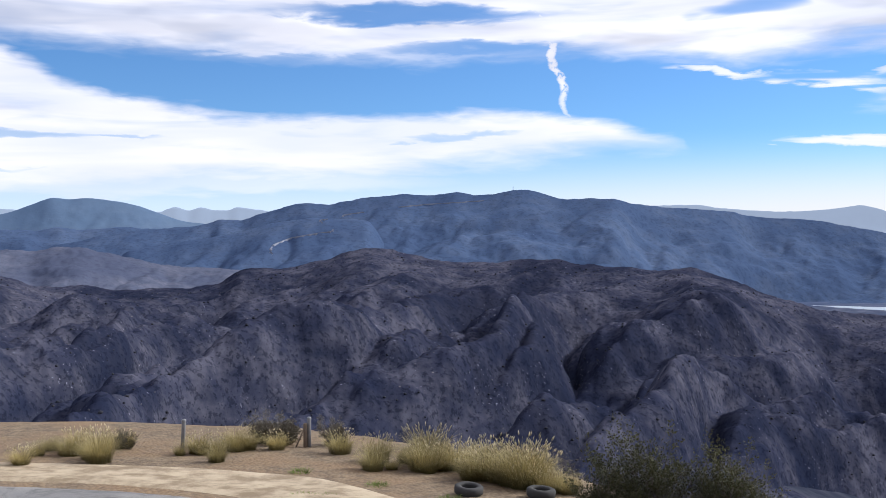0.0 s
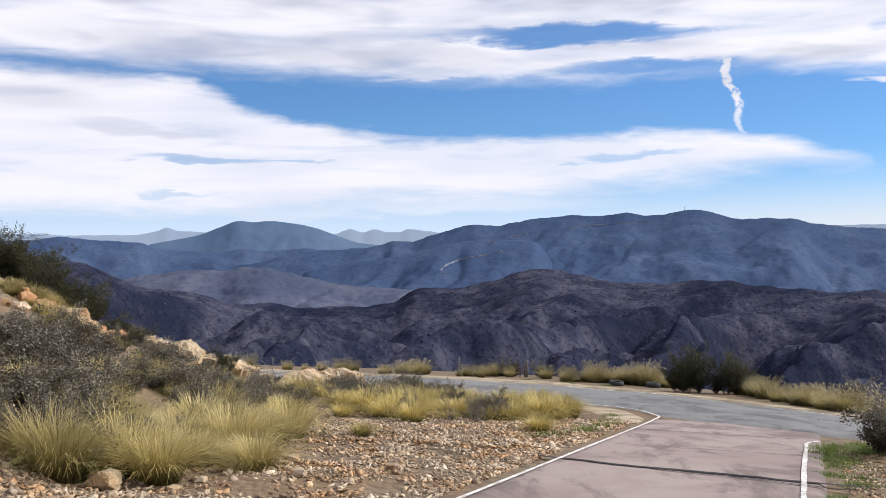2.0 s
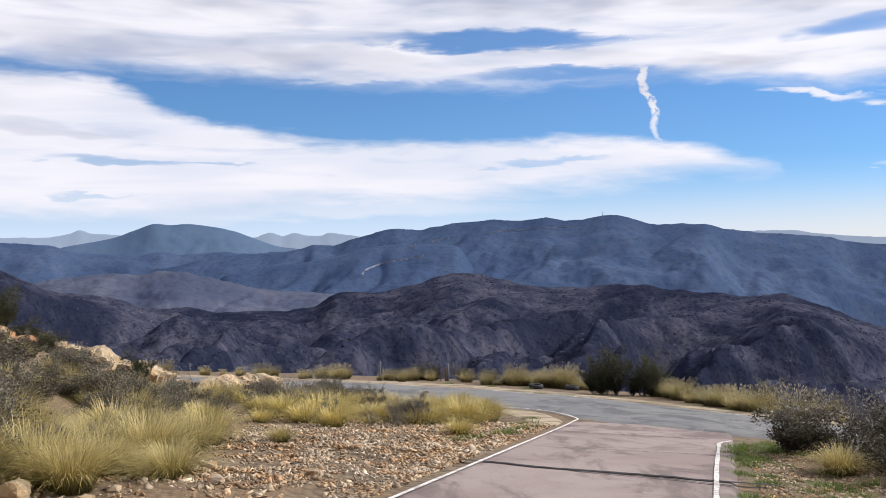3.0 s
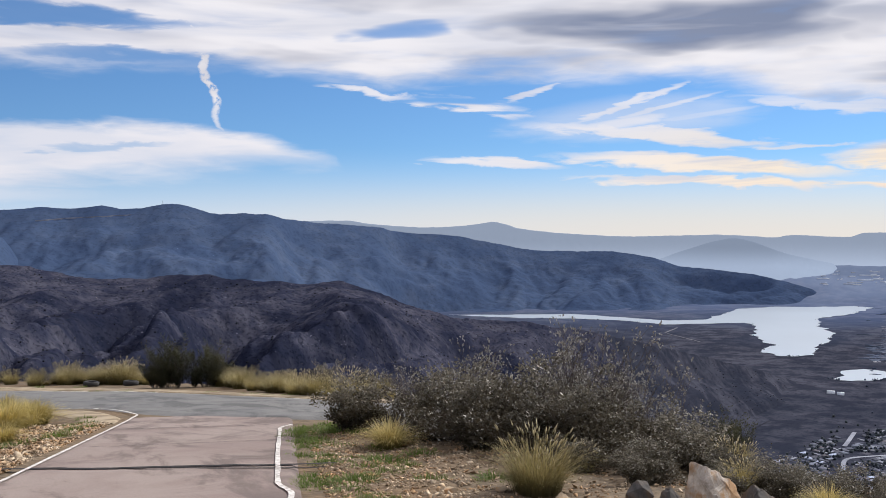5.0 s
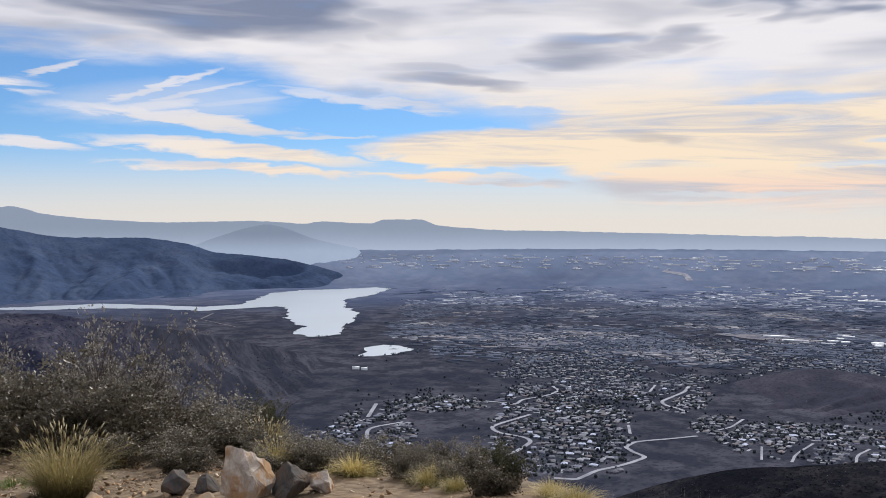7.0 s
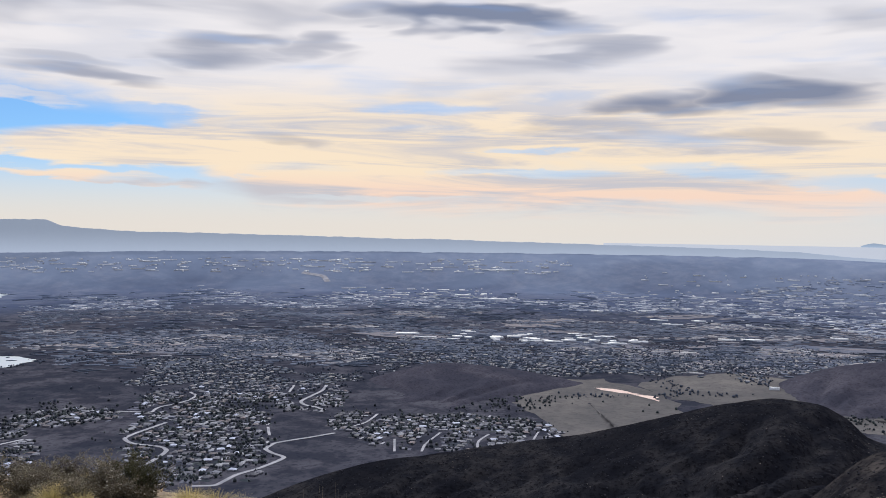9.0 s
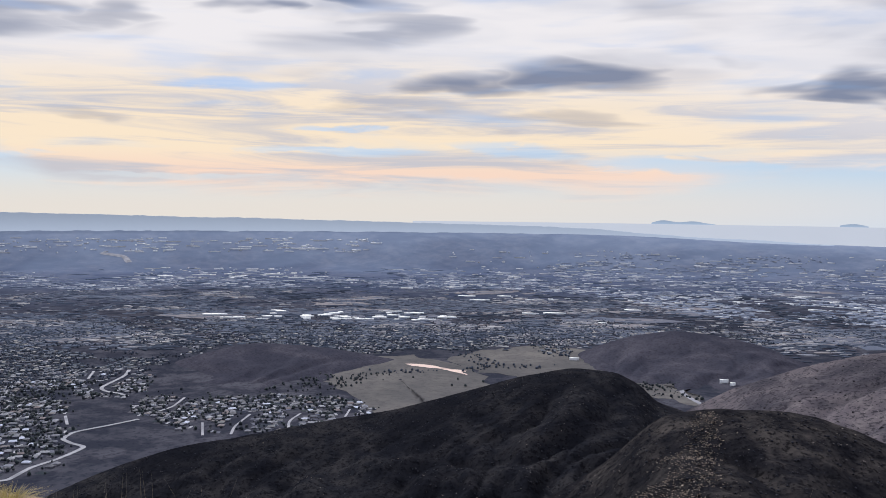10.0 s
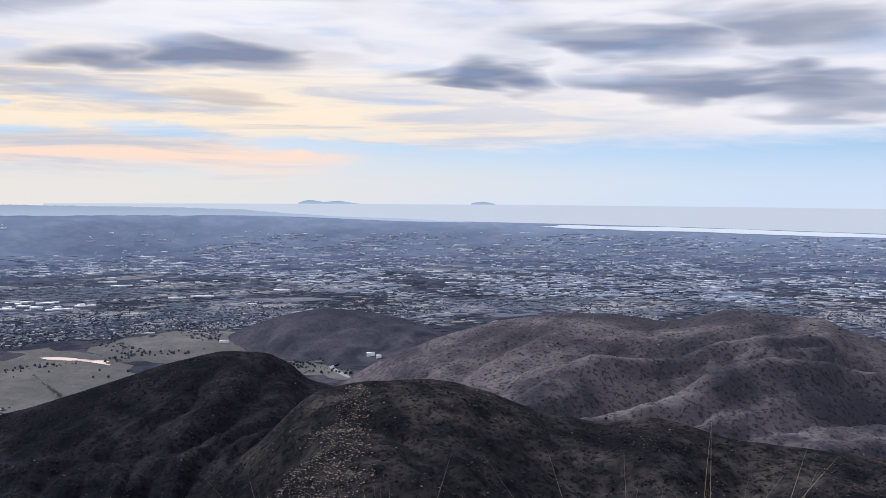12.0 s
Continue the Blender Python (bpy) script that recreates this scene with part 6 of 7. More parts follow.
# past 1750 m houses take the copy with painted haze
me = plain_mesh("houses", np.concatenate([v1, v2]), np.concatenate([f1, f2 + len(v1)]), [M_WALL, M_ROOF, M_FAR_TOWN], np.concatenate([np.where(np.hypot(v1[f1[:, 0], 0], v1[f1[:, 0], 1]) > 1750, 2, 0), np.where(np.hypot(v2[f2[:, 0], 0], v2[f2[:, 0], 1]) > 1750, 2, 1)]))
tagged(new("houses", me), "countless pale houses of the town in rows", "houses", kind="stuff")

# yards round the nearer houses: lawns, drives and bare soil
M_YARD = island_tint("house_yard", [(0.04185, 0.05, 0.06985), (0.07905, 0.083, 0.1143), (0.0279, 0.037, 0.04826), (0.1302, 0.138, 0.1841), (0.06045, 0.062, 0.08128), (0.05115, 0.062, 0.06985), (0.093, 0.092, 0.1143), (0.03534, 0.04, 0.06096)], 0.95, 0.0)
yards = np.nonzero(np.hypot(TX, TY) < 2600)[0]
YX, YY = TX[yards] + rng.uniform(-4, 4, yards.size), TY[yards] + rng.uniform(-4, 4, yards.size)
yard_v = np.array([(-.5, -.5, 0.12), (.5, -.45, 0.12), (.55, .5, 0.12), (-.5, .45, 0.12)])
v, f = many(yard_v, np.array([(0, 1, 2, 3)]), YX, YY, ground_z(YX, YY) + rng.uniform(0, 0.1, YX.size), TANG[yards], rng.uniform(6, 15, YX.size), rng.uniform(5, 13, YX.size), np.ones(YX.size))
tagged(new("yards", plain_mesh("yards", v, f, [M_YARD])), "patchwork of lawns, drives and bare yards between houses", "yards", kind="stuff")

# street surface between the rows
SX, SY, SA = TX[street], TY[street], TANG[street]
flat_v = np.array([(-.5, -.5, 0.25), (.5, -.5, 0.25), (.5, .5, 0.25), (-.5, .5, 0.25)])
some = rng.uniform(size=SX.size) < 0.55
SX, SY, SA = SX[some], SY[some], SA[some]
v, f = many(flat_v, np.array([(0, 1, 2, 3)]), SX, SY, ground_z(SX, SY), SA, np.full(SX.size, 12.5), np.full(SX.size, 3.6), np.full(SX.size, 1.0))
tagged(new("streets", plain_mesh("streets", v, f, [M_STREET])), "pale concrete streets between the houses", "street", kind="stuff")

# trees of the town: lumpy crowns on short trunks
ico = bmesh.new()
bmesh.ops.create_icosphere(ico, subdivisions=1, radius=1.0)
CROWN_V = np.array([v.co[:] for v in ico.verts])
CROWN_F = np.array([[v.index for v in f.verts] for f in ico.faces])
ico.free()
CROWN_V = CROWN_V * (1 + 0.22 * np.random.RandomState(5).uniform(-1, 1, (len(CROWN_V), 1)))
n_tree = 9500
tr = rng.randint(0, TX.size, n_tree)
TRX, TRY = TX[tr] + rng.uniform(-12, 12, n_tree), TY[tr] + rng.uniform(-12, 12, n_tree)
# loose trees and brush round the fields and on the open plain
oa, oe = np.radians(rng.uniform(50, 104, 900)), np.radians(-rng.uniform(7.4, 12.5, 900))
orr = -291.6 / np.tan(oe)
OX, OY = orr * np.sin(oa), orr * np.cos(oa)
loose = fbm(OX / 150, OY / 150, 3, 85) > 0.15
loose &= (np.degrees(oa) < 79) | (rng.uniform(size=900) < 0.3)
# belts of trees along the dry creeks
cr = rng.uniform(1500, 2500, 16000)
ca = np.radians(rng.uniform(54, 136, 16000))
CX, CY = cr * np.sin(ca), cr * np.cos(ca)
creek = np.abs(fbm(CX / 600, CY / 600, 3, 81)) < 0.10
# and a fringe of them round the reservoir
LX, LY = [], []
for wob in [o for o in bpy.data.objects if o.name.startswith("water")][:2]:
    co = np.array([q.co[:2] for q in wob.data.vertices])
    for _ in range(2):
        keep_ = fbm(co[:, 0] / 90, co[:, 1] / 90, 2, 83) > 0.22
        LX.append(co[keep_, 0] + rng.normal(0, 6, keep_.sum()))
        LY.append(co[keep_, 1] + rng.normal(0, 6, keep_.sum()))
TRX, TRY = np.concatenate([TRX, CX[creek], OX[loose]] + LX), np.concatenate([TRY, CY[creek], OY[loose]] + LY)
ts = rng.uniform(0.9, 2.6, TRX.size) * (1 - 0.4 * smooth(np.hypot(TRX, TRY), 1500, 3400))
v, f = many(CROWN_V, CROWN_F, TRX, TRY, ground_z(TRX, TRY) + ts * 0.9, rng.uniform(0, 6, TRX.size), ts, ts * rng.uniform(0.8, 1.2, TRX.size), ts * rng.uniform(0.8, 1.3, TRX.size))
# past 1650 m crowns take the copy with painted haze
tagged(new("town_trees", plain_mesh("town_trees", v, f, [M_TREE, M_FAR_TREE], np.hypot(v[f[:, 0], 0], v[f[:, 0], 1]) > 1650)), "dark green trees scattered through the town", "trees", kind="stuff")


# farther out the rows of roofs, the belts of trees and the fields run together into long streaks
def far_place(a, e):
    """Distances at which lines of sight, in degrees, come down on the plain."""
    r = np.arange(1200, 4880, 10.0)
    out = np.zeros(a.size)
    bins = np.round(a).astype(int)
    for b in np.unique(bins):
        t = radians(float(b))
        el = np.degrees(np.arctan2(ground_z(r * math.sin(t), r * math.cos(t)) - EYE, r))
        m = bins == b
        out[m] = np.interp(e[m], np.maximum.accumulate(el), r)
    return out


def streaks(count, seed, low_a, high_a, low_e, high_e, wide, deep, want, grow=1.0):
    """Places, directions and sizes of flat blocks lying across the view; want(a, e, x, y) says how likely each is."""
    rs = np.random.RandomState(seed)
    a = rs.uniform(low_a, high_a, count)
    e = -(low_e + (high_e - low_e) * rs.uniform(0, 1, count) ** grow)
    r = far_place(a, e)
    x, y = r * np.sin(np.radians(a)), r * np.cos(np.radians(a))
    ok = rs.uniform(size=count) < want(a, e, x, y)
    a, e, r, x, y = a[ok], e[ok], r[ok], x[ok], y[ok]
    n = a.size
    turn = -np.radians(a) + 0.9 * fbm(x / 380, y / 380, 3, seed) + rs.normal(0, 0.12, n)
    w = wide[0] + (wide[1] - wide[0]) * rs.uniform(0, 1, n) ** 2.2
    d = rs.uniform(deep[0], deep[1], n)
    return x, y, turn, w * (0.55 + r / 5000), d, r, rs


TOWN_TOP = ([45, 54, 60, 75, 82, 90, 100, 137], [-5.2, -4.7, -4.2, -4.05, -4.3, -3.9, -2.9, -2.75])


def in_town(a, e, x, y):
    edge_ = smooth(curve(a, *TOWN_TOP) - e + 0.5 * fbm(x / 400, y / 400, 3, 121), -0.2, 0.25)
    edge_ = edge_ * smooth(a, 51, 55) * smooth(np.hypot(x, y), 1900, 2350)
    for qa, qe, w, h in CLEARINGS:
        edge_ = edge_ * (np.hypot((a - qa) / w, (e - qe) / h) > 1)
    edge_ = edge_ * (np.hypot((a - 52.4) / 2.6, (e + 7.7) / 0.7) > 1) * (np.hypot((a - 49.5) / 3.6, (e + 5.3) / 1.7) > 1)
    quarter = smooth(fbm(x / 330, y / 330, 4, 123), -0.35, 0.15)
    return edge_ * (0.12 + 0.88 * quarter) * (1 - 0.55 * smooth(e, -4.6, -3.4))


def in_belts(a, e, x, y):
    belt = 1 - smooth(np.abs(fbm(x / 700, y / 420, 3, 125)), 0.04, 0.16)
    return np.clip(belt + 0.08, 0, 1) * smooth(a, 52, 55) * smooth(np.hypot(x, y), 1700, 2200) * (1 - smooth(e, -4.6, -3.8))


# bluish tones hold painted haze; the palest stand in for roof sheen
M_ROWS = island_tint("far_roof_row", [(0.161, 0.178, 0.237), (0.214, 0.224, 0.275), (0.119, 0.140, 0.203), (0.296, 0.299, 0.341), (0.179, 0.184, 0.225), (0.250, 0.236, 0.259), (0.137, 0.161, 0.220), (0.380, 0.386, 0.422)], 0.9, 0.1)
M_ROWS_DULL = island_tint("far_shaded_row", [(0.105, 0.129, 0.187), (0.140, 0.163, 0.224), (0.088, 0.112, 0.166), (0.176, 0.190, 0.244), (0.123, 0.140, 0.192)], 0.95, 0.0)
M_ROWS_HAZY = island_tint("painted_haze_roof_row", [(0.196, 0.241, 0.356), (0.241, 0.287, 0.397), (0.167, 0.213, 0.328), (0.322, 0.356, 0.448), (0.218, 0.259, 0.362), (0.575, 0.609, 0.690)], 0.9, 0.1)
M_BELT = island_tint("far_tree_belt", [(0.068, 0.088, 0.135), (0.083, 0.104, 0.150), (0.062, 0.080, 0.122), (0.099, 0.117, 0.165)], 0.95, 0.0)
M_BELT_HAZY = island_tint("painted_haze_tree_belt", [(0.13, 0.17, 0.265), (0.15, 0.19, 0.28), (0.12, 0.16, 0.25)], 0.95, 0.0)
ROW_V = np.array([(-.5, -.5, -1.0), (.5, -.5, -1.0), (.5, .5, -1.0), (-.5, .5, -1.0), (-.5, -.5, 0.7), (.5, -.5, 0.7), (.5, .5, 0.7), (-.5, .5, 0.7), (-.45, 0, 1.0), (.45, 0, 1.0)])
ROW_F = np.array([(0, 1, 5, 4), (1, 2, 6, 5), (2, 3, 7, 6), (3, 0, 4, 7), (4, 5, 9, 8), (6, 7, 8, 9), (5, 6, 9, 9), (7, 4, 8, 8)])
x, y, turn, w, d, r, rs = streaks(44000, 131, 51, 137, 2.7, 8.4, (6, 34), (7, 17), in_town)
v, f = many(ROW_V, tri(ROW_F), x, y, ground_z(x, y), turn, w, d, rs.uniform(0.8, 1.9, x.size))
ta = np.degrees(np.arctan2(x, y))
# more bright and hazy rows westward imitate the brighter air there
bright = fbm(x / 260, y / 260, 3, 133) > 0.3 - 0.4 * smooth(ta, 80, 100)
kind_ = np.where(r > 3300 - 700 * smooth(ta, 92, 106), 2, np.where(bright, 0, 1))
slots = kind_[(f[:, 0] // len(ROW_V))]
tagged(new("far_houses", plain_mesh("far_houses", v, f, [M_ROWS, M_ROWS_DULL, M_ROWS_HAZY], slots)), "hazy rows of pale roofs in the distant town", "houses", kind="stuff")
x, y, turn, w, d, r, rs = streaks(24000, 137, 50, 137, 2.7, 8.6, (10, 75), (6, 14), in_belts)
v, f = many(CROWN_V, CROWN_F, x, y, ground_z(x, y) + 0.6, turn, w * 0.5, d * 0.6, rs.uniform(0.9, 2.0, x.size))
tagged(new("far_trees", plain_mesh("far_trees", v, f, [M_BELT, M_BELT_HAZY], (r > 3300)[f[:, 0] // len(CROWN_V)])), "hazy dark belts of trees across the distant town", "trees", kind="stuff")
# bare fields and earthworks between them
M_FAR_FIELD = island_tint("far_bare_field", [(0.175, 0.18, 0.225), (0.205, 0.20, 0.23), (0.145, 0.155, 0.205), (0.235, 0.225, 0.25), (0.12, 0.14, 0.20)], 0.95, 0.0)
disc = np.linspace(0, 2 * math.pi, 9)[:-1]
LOBE_V = np.stack([0.5 * np.cos(disc) * (1 + 0.25 * np.cos(3 * disc)), 0.5 * np.sin(disc) * (1 + 0.2 * np.sin(2 * disc + 1)), 0 * disc + 1.0], -1)
LOBE_F = np.array([(0, k, k + 1) for k in range(1, 7)])
x, y, turn, w, d, r, rs = streaks(900, 141, 48, 136, 2.3, 7.6, (40, 260), (30, 150), lambda a, e, x, y: smooth(fbm(x / 600, y / 600, 3, 143), 0.0, 0.3) * smooth(a, 50, 56) * np.where(e > -4.6, 0.0, 0.5))
v, f = many(LOBE_V, LOBE_F, x, y, 0 * x, turn, w, d, rs.uniform(0.5, 1.0, x.size))
v[:, 2] += ground_z(v[:, 0], v[:, 1])
tagged(new("far_fields", plain_mesh("far_fields", v, f, [M_FAR_FIELD])), "pale bare fields between the distant quarters", "fields", kind="stuff")


def shed(turn, rise, wide, deep, high=8.0, ang=0.0, mat=None):
    x, y = spot(turn, rise)
    a = np.array([-radians(turn) + ang])
    one = np.ones(1)
    z = np.array([float(ground_z(x, y))])
    box_v = np.array([(sx, sy, zz) for zz in (-0.4, 1.0) for sx, sy in ((-.5, -.5), (.5, -.5), (.5, .5), (-.5, .5))] + [(-.5, 0, 1.12), (.5, 0, 1.12)])
    box_f = np.array([(0, 1, 5, 4), (1, 2, 6, 5), (2, 3, 7, 6), (3, 0, 4, 7), (4, 5, 9, 8), (6, 7, 8, 9), (5, 6, 9, 9), (7, 4, 8, 8)])
    v, f = many(box_v, tri(box_f), np.array([x]), np.array([y]), z, a, one * wide, one * deep, one * high)
    return tagged(new("warehouse", plain_mesh("warehouse", v, f, [mat or M_SHED])), "large white flat-roofed building in the town", "building", "white buildings")


for turn, rise, wide, deep in ((74.6, -6.55, 62, 16), (75.6, -6.75, 60, 14), (93.0, -6.45, 44, 16), (94.4, -6.4, 60, 18), (98.9, -6.1, 44, 20), (90.0, -5.7, 60, 18), (85.7, -5.05, 40, 14), (97.2, -6.9, 22, 10), (79.6, -4.45, 110, 26), (77.8, -4.25, 60, 20), (82.5, -4.6, 44, 16), (80.0, -2.75, 170, 20),
                               (91.5, -5.45, 36, 12), (88.4, -4.95, 44, 12), (94.6, -5.1, 26, 10), (101.5, -5.6, 24, 10), (104, -4.9, 60, 14), (107.5, -4.6, 44, 12), (112, -4.1, 50, 10), (119.5, -3.7, 44, 10)):
    shed(turn, rise, wide, deep, 3.0)
yard = np.random.RandomState(37)
for _ in range(46):
    k = yard.uniform()
    shed(77.0 + 11.5 * k, -6.35 - 0.5 * yard.uniform() - 0.1 * k, yard.uniform(12, 36), yard.uniform(9, 20), yard.uniform(2.0, 3.4), yard.uniform(-0.2, 0.2))
# wide pale roofs and glasshouses far out on the plain
far_rng = np.random.RandomState(23)
fa = np.concatenate([far_rng.uniform(50, 84, 330), far_rng.uniform(71, 81, 70), far_rng.uniform(88, 135, 420)])
fe = np.concatenate([-2.15 - 0.8 * far_rng.uniform(0, 1, 330) ** 1.2, far_rng.uniform(-4.5, -3.85, 70), -2.7 - 3.0 * far_rng.uniform(0, 1, 420) ** 1.2])
FX, FY = np.array([spot(a_, e_) for a_, e_ in zip(fa, fe)]).T
fw, fd = 6 + 60 * far_rng.uniform(0, 1, fa.size) ** 3, far_rng.uniform(5, 14, fa.size)
box_v = np.array([(sx, sy, zz) for zz in (-1.0, 1.0) for sx, sy in ((-.5, -.5), (.5, -.5), (.5, .5), (-.5, .5))])
box_f = np.array([(0, 1, 5, 4), (1, 2, 6, 5), (2, 3, 7, 6), (3, 0, 4, 7), (4, 5, 6, 7)])
v, f = many(box_v, box_f, FX, FY, ground_z(FX, FY), -np.radians(fa), fw, fd, np.full(fa.size, 2.5))
tagged(new("far_roofs", plain_mesh("far_roofs", v, f, [M_SHED])), "distant pale roofs and glasshouses on the plain", "buildings", kind="stuff")


def country_road(points, wide, label="pale winding road through the suburb", lift=0.5, mat=None):
    P = np.array([spot(*p) for p in points])
    k = np.arange(len(P))
    t = np.linspace(0, len(P) - 1, (len(P) - 1) * 14 + 1)
    x, y = curve(t, k, P[:, 0]), curve(t, k, P[:, 1])
    dx, dy = np.gradient(x), np.gradient(y)
    ln = np.hypot(dx, dy) + 1e-9
    off = np.array([-0.5, 0.5])[None] * wide
    X_, Y_ = x[:, None] - dy[:, None] / ln[:, None] * off, y[:, None] + dx[:, None] / ln[:, None] * off
    ob = grid_mesh("country_road", X_, Y_, ground_z(X_, Y_) + lift, [mat or M_STREET])
    return tagged(ob, label, "road", kind="structure")


for line, wide in zip(STREETS, (5.5, 6, 6, 6, 5.5, 6, 5, 4.5, 4, 4, 3, 3.5, 3.5, 3)):
    country_road(line, wide)
country_road([(101.7, -10.3), (101.9, -10.7), (103.0, -11.3)], 8, "pale lane in the valley behind the dark hill")
country_road([(68.4, -3.0), (69.5, -3.18), (69.9, -3.54)], 26, "pale highway on the far plain", 1.5)
country_road([(40.2, -10.36), (41.4, -10.16), (43.4, -10.37), (44.9, -10.41), (46.4, -10.01)], 5, "dirt track across the dry plain", 2.0, M_TRACK)
country_road([(41.6, -5.79), (42.3, -5.49)], 5, "dirt track on the shore", 2.0, M_TRACK)
country_road([(41.7, -5.84), (43.6, -6.29)], 3.5, "dirt track on the shore", 2.0, M_TRACK)

M_FIELD = scrub_hill("mown_field", (0.118, 0.115, 0.122), (0.082, 0.083, 0.092), (0.155, 0.149, 0.15), 12.0, 0.9, 0.3)
M_SOIL = material("bare_orange_soil", lambda n, p: n.mix(n.noise(p, 0.03, 3), (0.55, 0.42, 0.39), (0.66, 0.53, 0.49)))


def field(corners, mat, label):
    P = np.array([spot(*c) for c in corners])
    k = len(P)
    ring = np.concatenate([P, P[:1]])
    t = np.linspace(0, k, k * 8 + 1)[:-1]
    x, y = np.interp(t, np.arange(k + 1), ring[:, 0]), np.interp(t, np.arange(k + 1), ring[:, 1])
    x, y = x + 16 * fbm(x / 50, y / 50, 4, 91), y + 16 * fbm(x / 50, y / 50, 4, 92)
    cx, cy = x.mean(), y.mean()
    s = np.linspace(0.02, 1, 8)[:, None]
    X_, Y_ = cx + (x - cx)[None] * s, cy + (y - cy)[None] * s
    ob = grid_mesh("field", X_, Y_, ground_z(X_, Y_) + 0.35, [mat], closed=True)
    return tagged(ob, label, "field", kind="structure")


field([(79.6, -9.7), (82.5, -9.15), (86, -8.95), (89.5, -9.6), (91, -10.8), (88.0, -12.0), (84.4, -12.6), (82.4, -11.3)], M_FIELD, "pale dry field beside the town")
field([(88.0, -9.2), (90.2, -8.6), (93.5, -8.25), (96.6, -8.4), (97.0, -9.7), (93, -10.2), (90.2, -9.9)], M_FIELD, "pale dry field beside the town")
field([(98.0, -9.6), (101.9, -9.4), (102.9, -11.3), (99.9, -11.0)], M_FIELD, "pale dry field behind the dark hill")
strip = field([(85.7, -9.55), (86.2, -9.5), (89.2, -9.85), (89.1, -10.0)], M_SOIL, "narrow strip of bare orange soil")
strip.location.z += 0.4
for da, de, w in ((95.6, -9.05, 18), (50.5, -8.8, 14), (51.0, -8.85, 12)):
    shed(da, de, w, 9, 4.5)

# brush on the nearer hills, and pale rocks along their backs
M_BRUSH = island_tint("hillside_brush", [(0.0225, 0.02262, 0.02945), (0.0285, 0.02808, 0.03515), (0.01875, 0.0195, 0.0266), (0.03375, 0.03276, 0.0399)], 0.95, 0.0)
M_BRUSH_PALE = island_tint("dry_hillside_brush", [(0.045, 0.04056, 0.0475), (0.05625, 0.04992, 0.057), (0.0375, 0.03432, 0.0418)], 0.95, 0.0)
M_PALE_ROCK = island_tint("pale_hillside_rock", [(0.20, 0.175, 0.16), (0.28, 0.25, 0.235), (0.15, 0.13, 0.12)], 0.95, 0.0)
M_SPINE_ROCK = island_tint("tan_hillside_rock", [(0.33, 0.27, 0.22), (0.46, 0.39, 0.33), (0.22, 0.18, 0.15), (0.15, 0.125, 0.105)], 0.95, 0.0)
br = np.random.RandomState(29)


def on_hill(which, count, low, high, base, faces, name, mat, label, squash=0.75, ridge=None, spine=None):
    x, y, z, S, g = (q.ravel() for q in HILLS[which])
    ok = (S > 0.02) & (S < 0.9)
    if ridge is not None:
        ok &= g > ridge
    if spine is not None:
        a_ = np.degrees(np.arctan2(x, y))
        e_ = np.degrees(np.arctan2(z - EYE, np.hypot(x, y)))
        ok &= np.abs(a_ - np.interp(e_, spine[0], spine[1])) < np.interp(e_, spine[0], spine[2]) * (0.7 + 0.6 * fbm(x / 14, y / 14, 3, 151))
    pick = br.choice(np.nonzero(ok)[0], count)
    s = br.uniform(low, high, count)
    j = br.normal(0, 1.2, (2, count))
    v, f = many(base, faces, x[pick] + j[0], y[pick] + j[1], z[pick] + s * 0.25 * squash, br.uniform(0, 6, count), s, s * br.uniform(0.7, 1.3, count), s * squash)
    tagged(new(name, plain_mesh(name, v, f, [mat])), label, "brush" if "brush" in name else "rocks", kind="stuff")


pebble_v, pebble_f = PEBBLES[0]
on_hill(6, 4200, 0.4, 1.3, CROWN_V, CROWN_F, "hillside_brush", M_BRUSH, "dark round brush scattered over the ridge")
on_hill(6, 1700, 0.4, 1.4, pebble_v, pebble_f, "hillside_rocks", M_PALE_ROCK, "pale rocks scattered over the ridge")
for which in (8, 9):
    on_hill(which, 3800, 0.2, 0.6, CROWN_V, CROWN_F, "hillside_brush", M_BRUSH, "dark brush covering the spur")
    on_hill(which, 900, 0.2, 0.8, pebble_v, pebble_f, "hillside_rocks", M_PALE_ROCK, "pale rocks along the back of the spur", 0.7, 0.3)
on_hill(9, 8000, 0.25, 0.8, pebble_v, pebble_f, "hillside_rocks", M_SPINE_ROCK, "dense tan rocks down the spine of the spur", 0.6, None, ([-19, -17.2, -15.4, -13.5, -12.2], [100.0, 101.4, 102.2, 102.9, 103.2], [3.4, 3.0, 2.2, 1.3, 0.8]))
on_hill(10, 900, 0.7, 1.8, CROWN_V, CROWN_F, "hillside_brush", M_BRUSH_PALE, "dark brush dotted over the brown hill", 0.6)


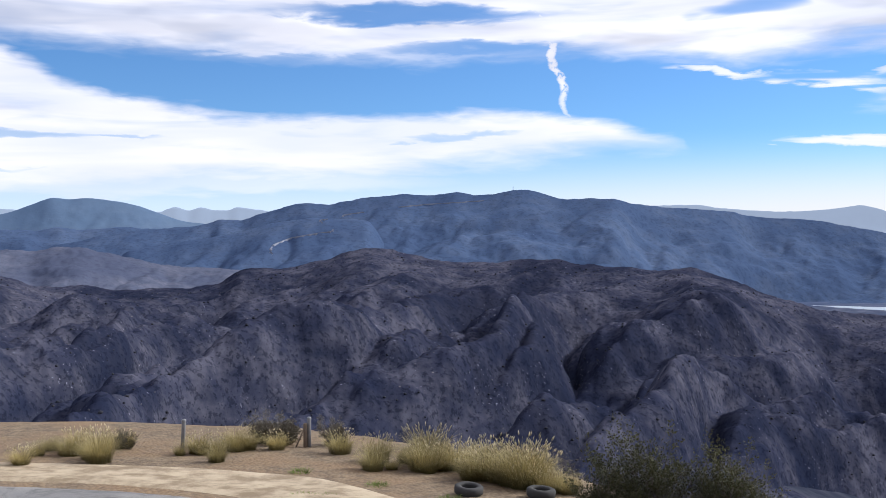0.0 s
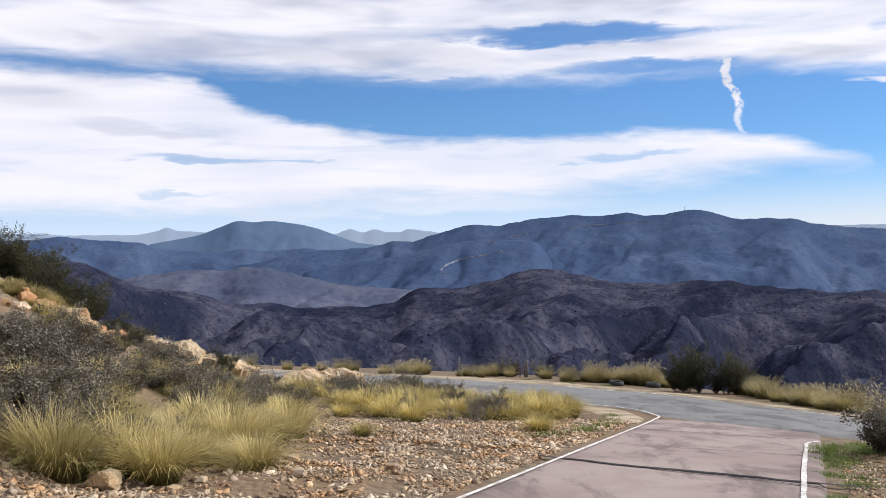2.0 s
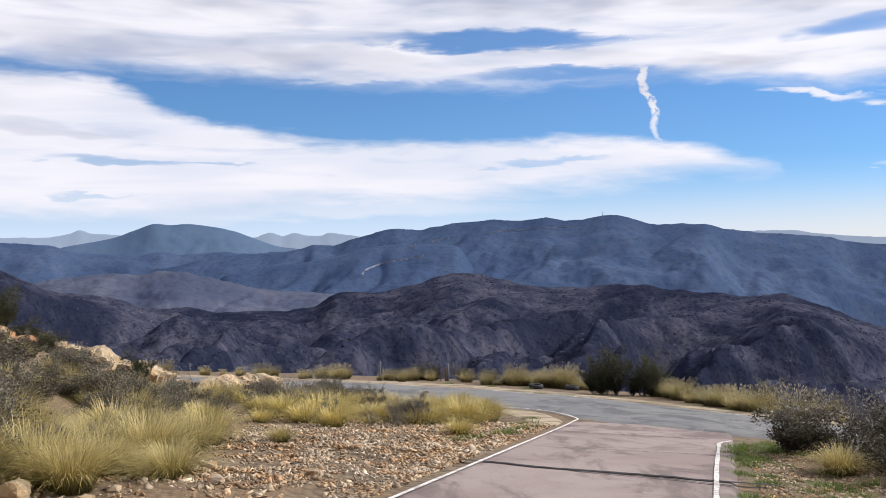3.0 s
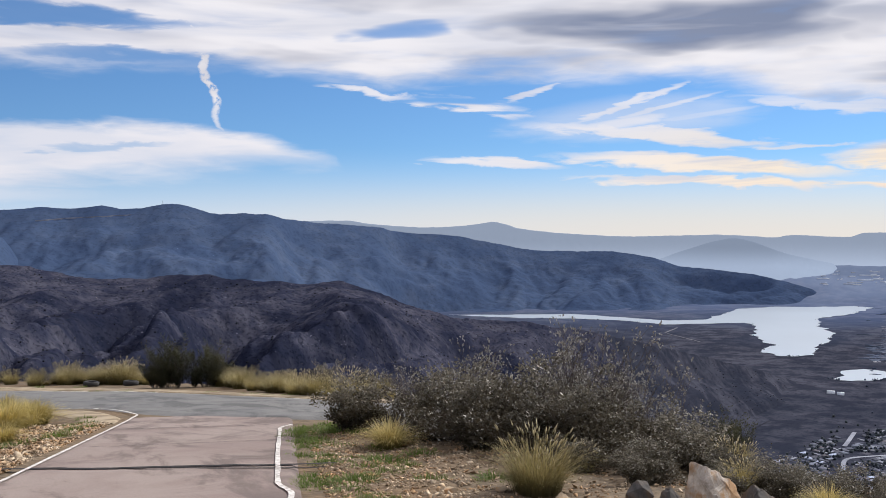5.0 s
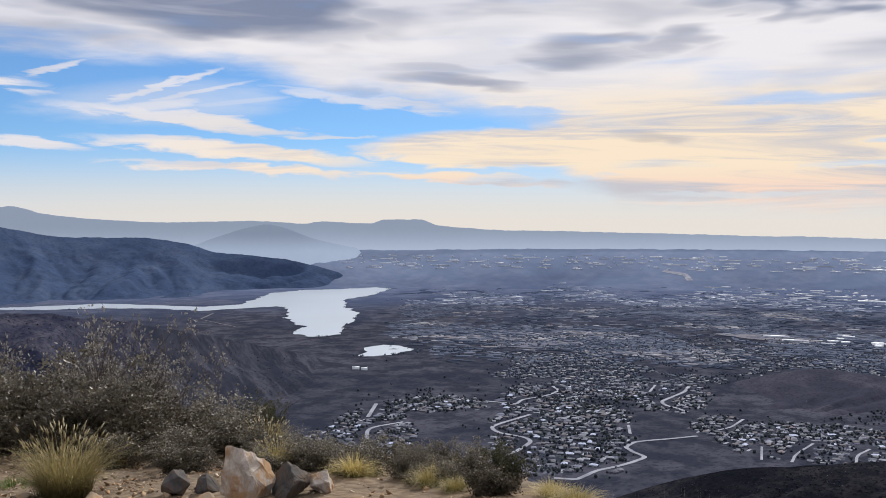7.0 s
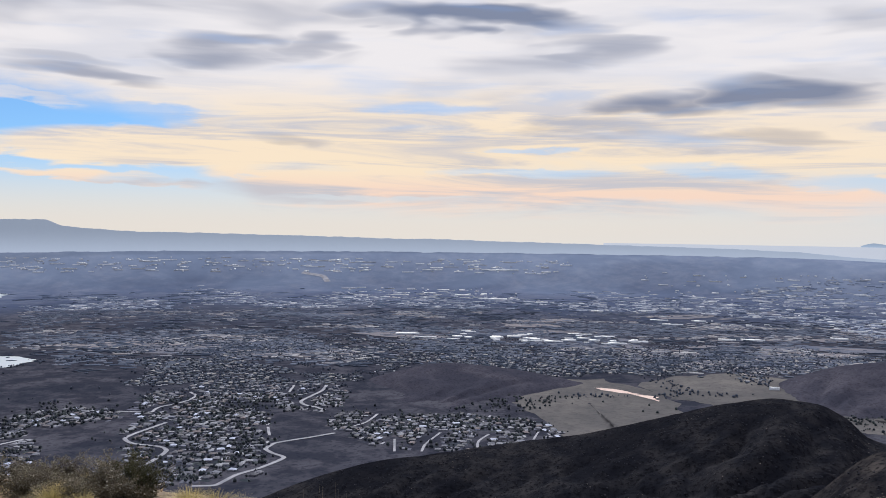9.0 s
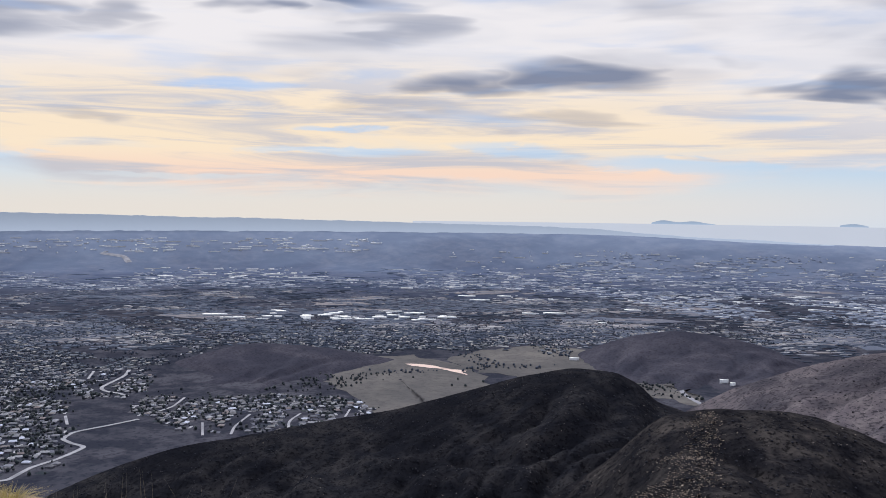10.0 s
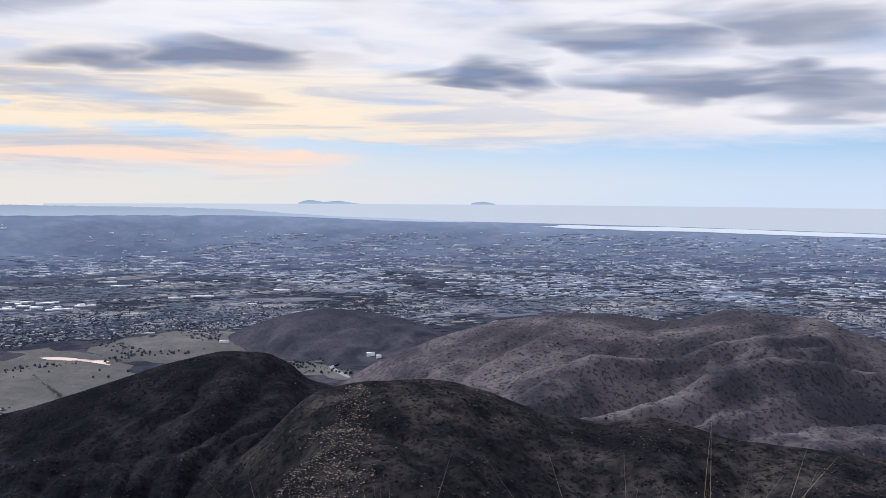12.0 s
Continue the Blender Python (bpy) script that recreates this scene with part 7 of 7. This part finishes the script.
def slope_road(which, points, wide=7.0):
    """A dirt road cut into a hillside, through places given as turn and rise."""
    x, y, z, S, g = HILLS[which]
    turns_ = np.degrees(np.arctan2(x[len(x) // 2], y[len(y) // 2]))
    way = []
    t = np.linspace(0, len(points) - 1, (len(points) - 1) * 10 + 1)
    ta = np.interp(t, np.arange(len(points)), [p[0] for p in points]) + 0.03 * fbm(t * 0.9, t * 0, 3, 111)
    te = np.interp(t, np.arange(len(points)), [p[1] for p in points]) + 0.02 * fbm(t * 0.9, t * 0 + 5, 3, 112)
    for a_, e_ in zip(ta, te):
        c = int(np.argmin(np.abs(turns_ - a_)))
        col = np.degrees(np.arctan2(z[:, c] - EYE, np.hypot(x[:, c], y[:, c])))
        ok = np.nonzero((S[:, c] >= 0) & (col >= e_))[0]
        k = ok.max() if len(ok) else int(np.argmax(col))
        r = np.hypot(x[k, c], y[k, c])
        way.append((r * math.sin(radians(a_)), r * math.cos(radians(a_)), EYE + r * math.tan(radians(e_))))
    P = np.array(way)
    d = np.gradient(P, axis=0)
    up = np.stack([P[:, 0], P[:, 1], 0 * P[:, 0]], -1)
    up = up / np.linalg.norm(up, axis=1, keepdims=True)
    side = np.cross(d, up)
    side = side / (np.linalg.norm(side, axis=1, keepdims=True) + 1e-9) * wide * 0.5
    P = P - up * 6.0
    Q = np.stack([P - side, P + side], 1)
    ob = grid_mesh("dirt_road", Q[..., 0], Q[..., 1], Q[..., 2], [M_STREET])
    return tagged(ob, "pale dirt road winding up the far slope", "road", kind="structure")


def hill_shed(which, turn, rise, wide, high):
    """A white building standing on a hillside."""
    x, y, z, S, g = HILLS[which]
    c = int(np.argmin(np.abs(np.degrees(np.arctan2(x[-1], y[-1])) - turn)))
    el = np.degrees(np.arctan2(z[:, c] - EYE, np.hypot(x[:, c], y[:, c])))
    k = int(np.argmin(np.where(S[:, c] >= 0, np.abs(el - rise), 99)))
    ob = shed(turn, rise, wide, 9, high)
    ob.data.transform(Matrix.Translation(Vector((x[k, c], y[k, c], z[k, c])) - Vector((*spot(turn, rise), float(ground_z(*spot(turn, rise)))))))
    return ob


hill_shed(11, 104.1, -9.95, 14, 5)
hill_shed(11, 104.55, -10.05, 9, 4)
slope_road(4, [(-1.3, -2.0), (-1.4, -1.75), (-1.2, -1.45), (-0.1, -1.05), (1.1, -0.85), (2.1, -0.72), (2.25, -0.6)])
slope_road(4, [(1.6, -0.22), (1.45, -0.05), (1.9, 0.02)], 6)
slope_road(0, [(2.75, 0.15), (2.85, 0.25), (4.0, 0.42)], 6)
slope_road(0, [(6.0, 0.7), (7.5, 0.85), (9.5, 0.95), (11.0, 1.05)], 5)


# a radio mast on the main peak
mast = tagged(new("radio_mast"), "thin grey radio mast on the far peak", "mast")
mx, my = 3500 * math.sin(radians(12.7)), 3500 * math.cos(radians(12.7))
mast.location = (mx, my, EYE + 3500 * math.tan(radians(1.6)))
for nm, prof, loc in (("pole", [(0.0, -6), (0.9, -6), (0.5, 17), (0.0, 17)], (0, 0, 0)), ("antenna", [(0.0, 14), (1.6, 14), (1.6, 15.2), (0.0, 15.2)], (0, 0, 0)), ("hut", [(0.0, -5), (4.0, -5), (4.0, 2.5), (0.0, 3.4)], (9, 0, 0))):
    ob = lathe(nm, prof, M_STEEL, 8)
    ob.parent = mast
    ob.location = loc
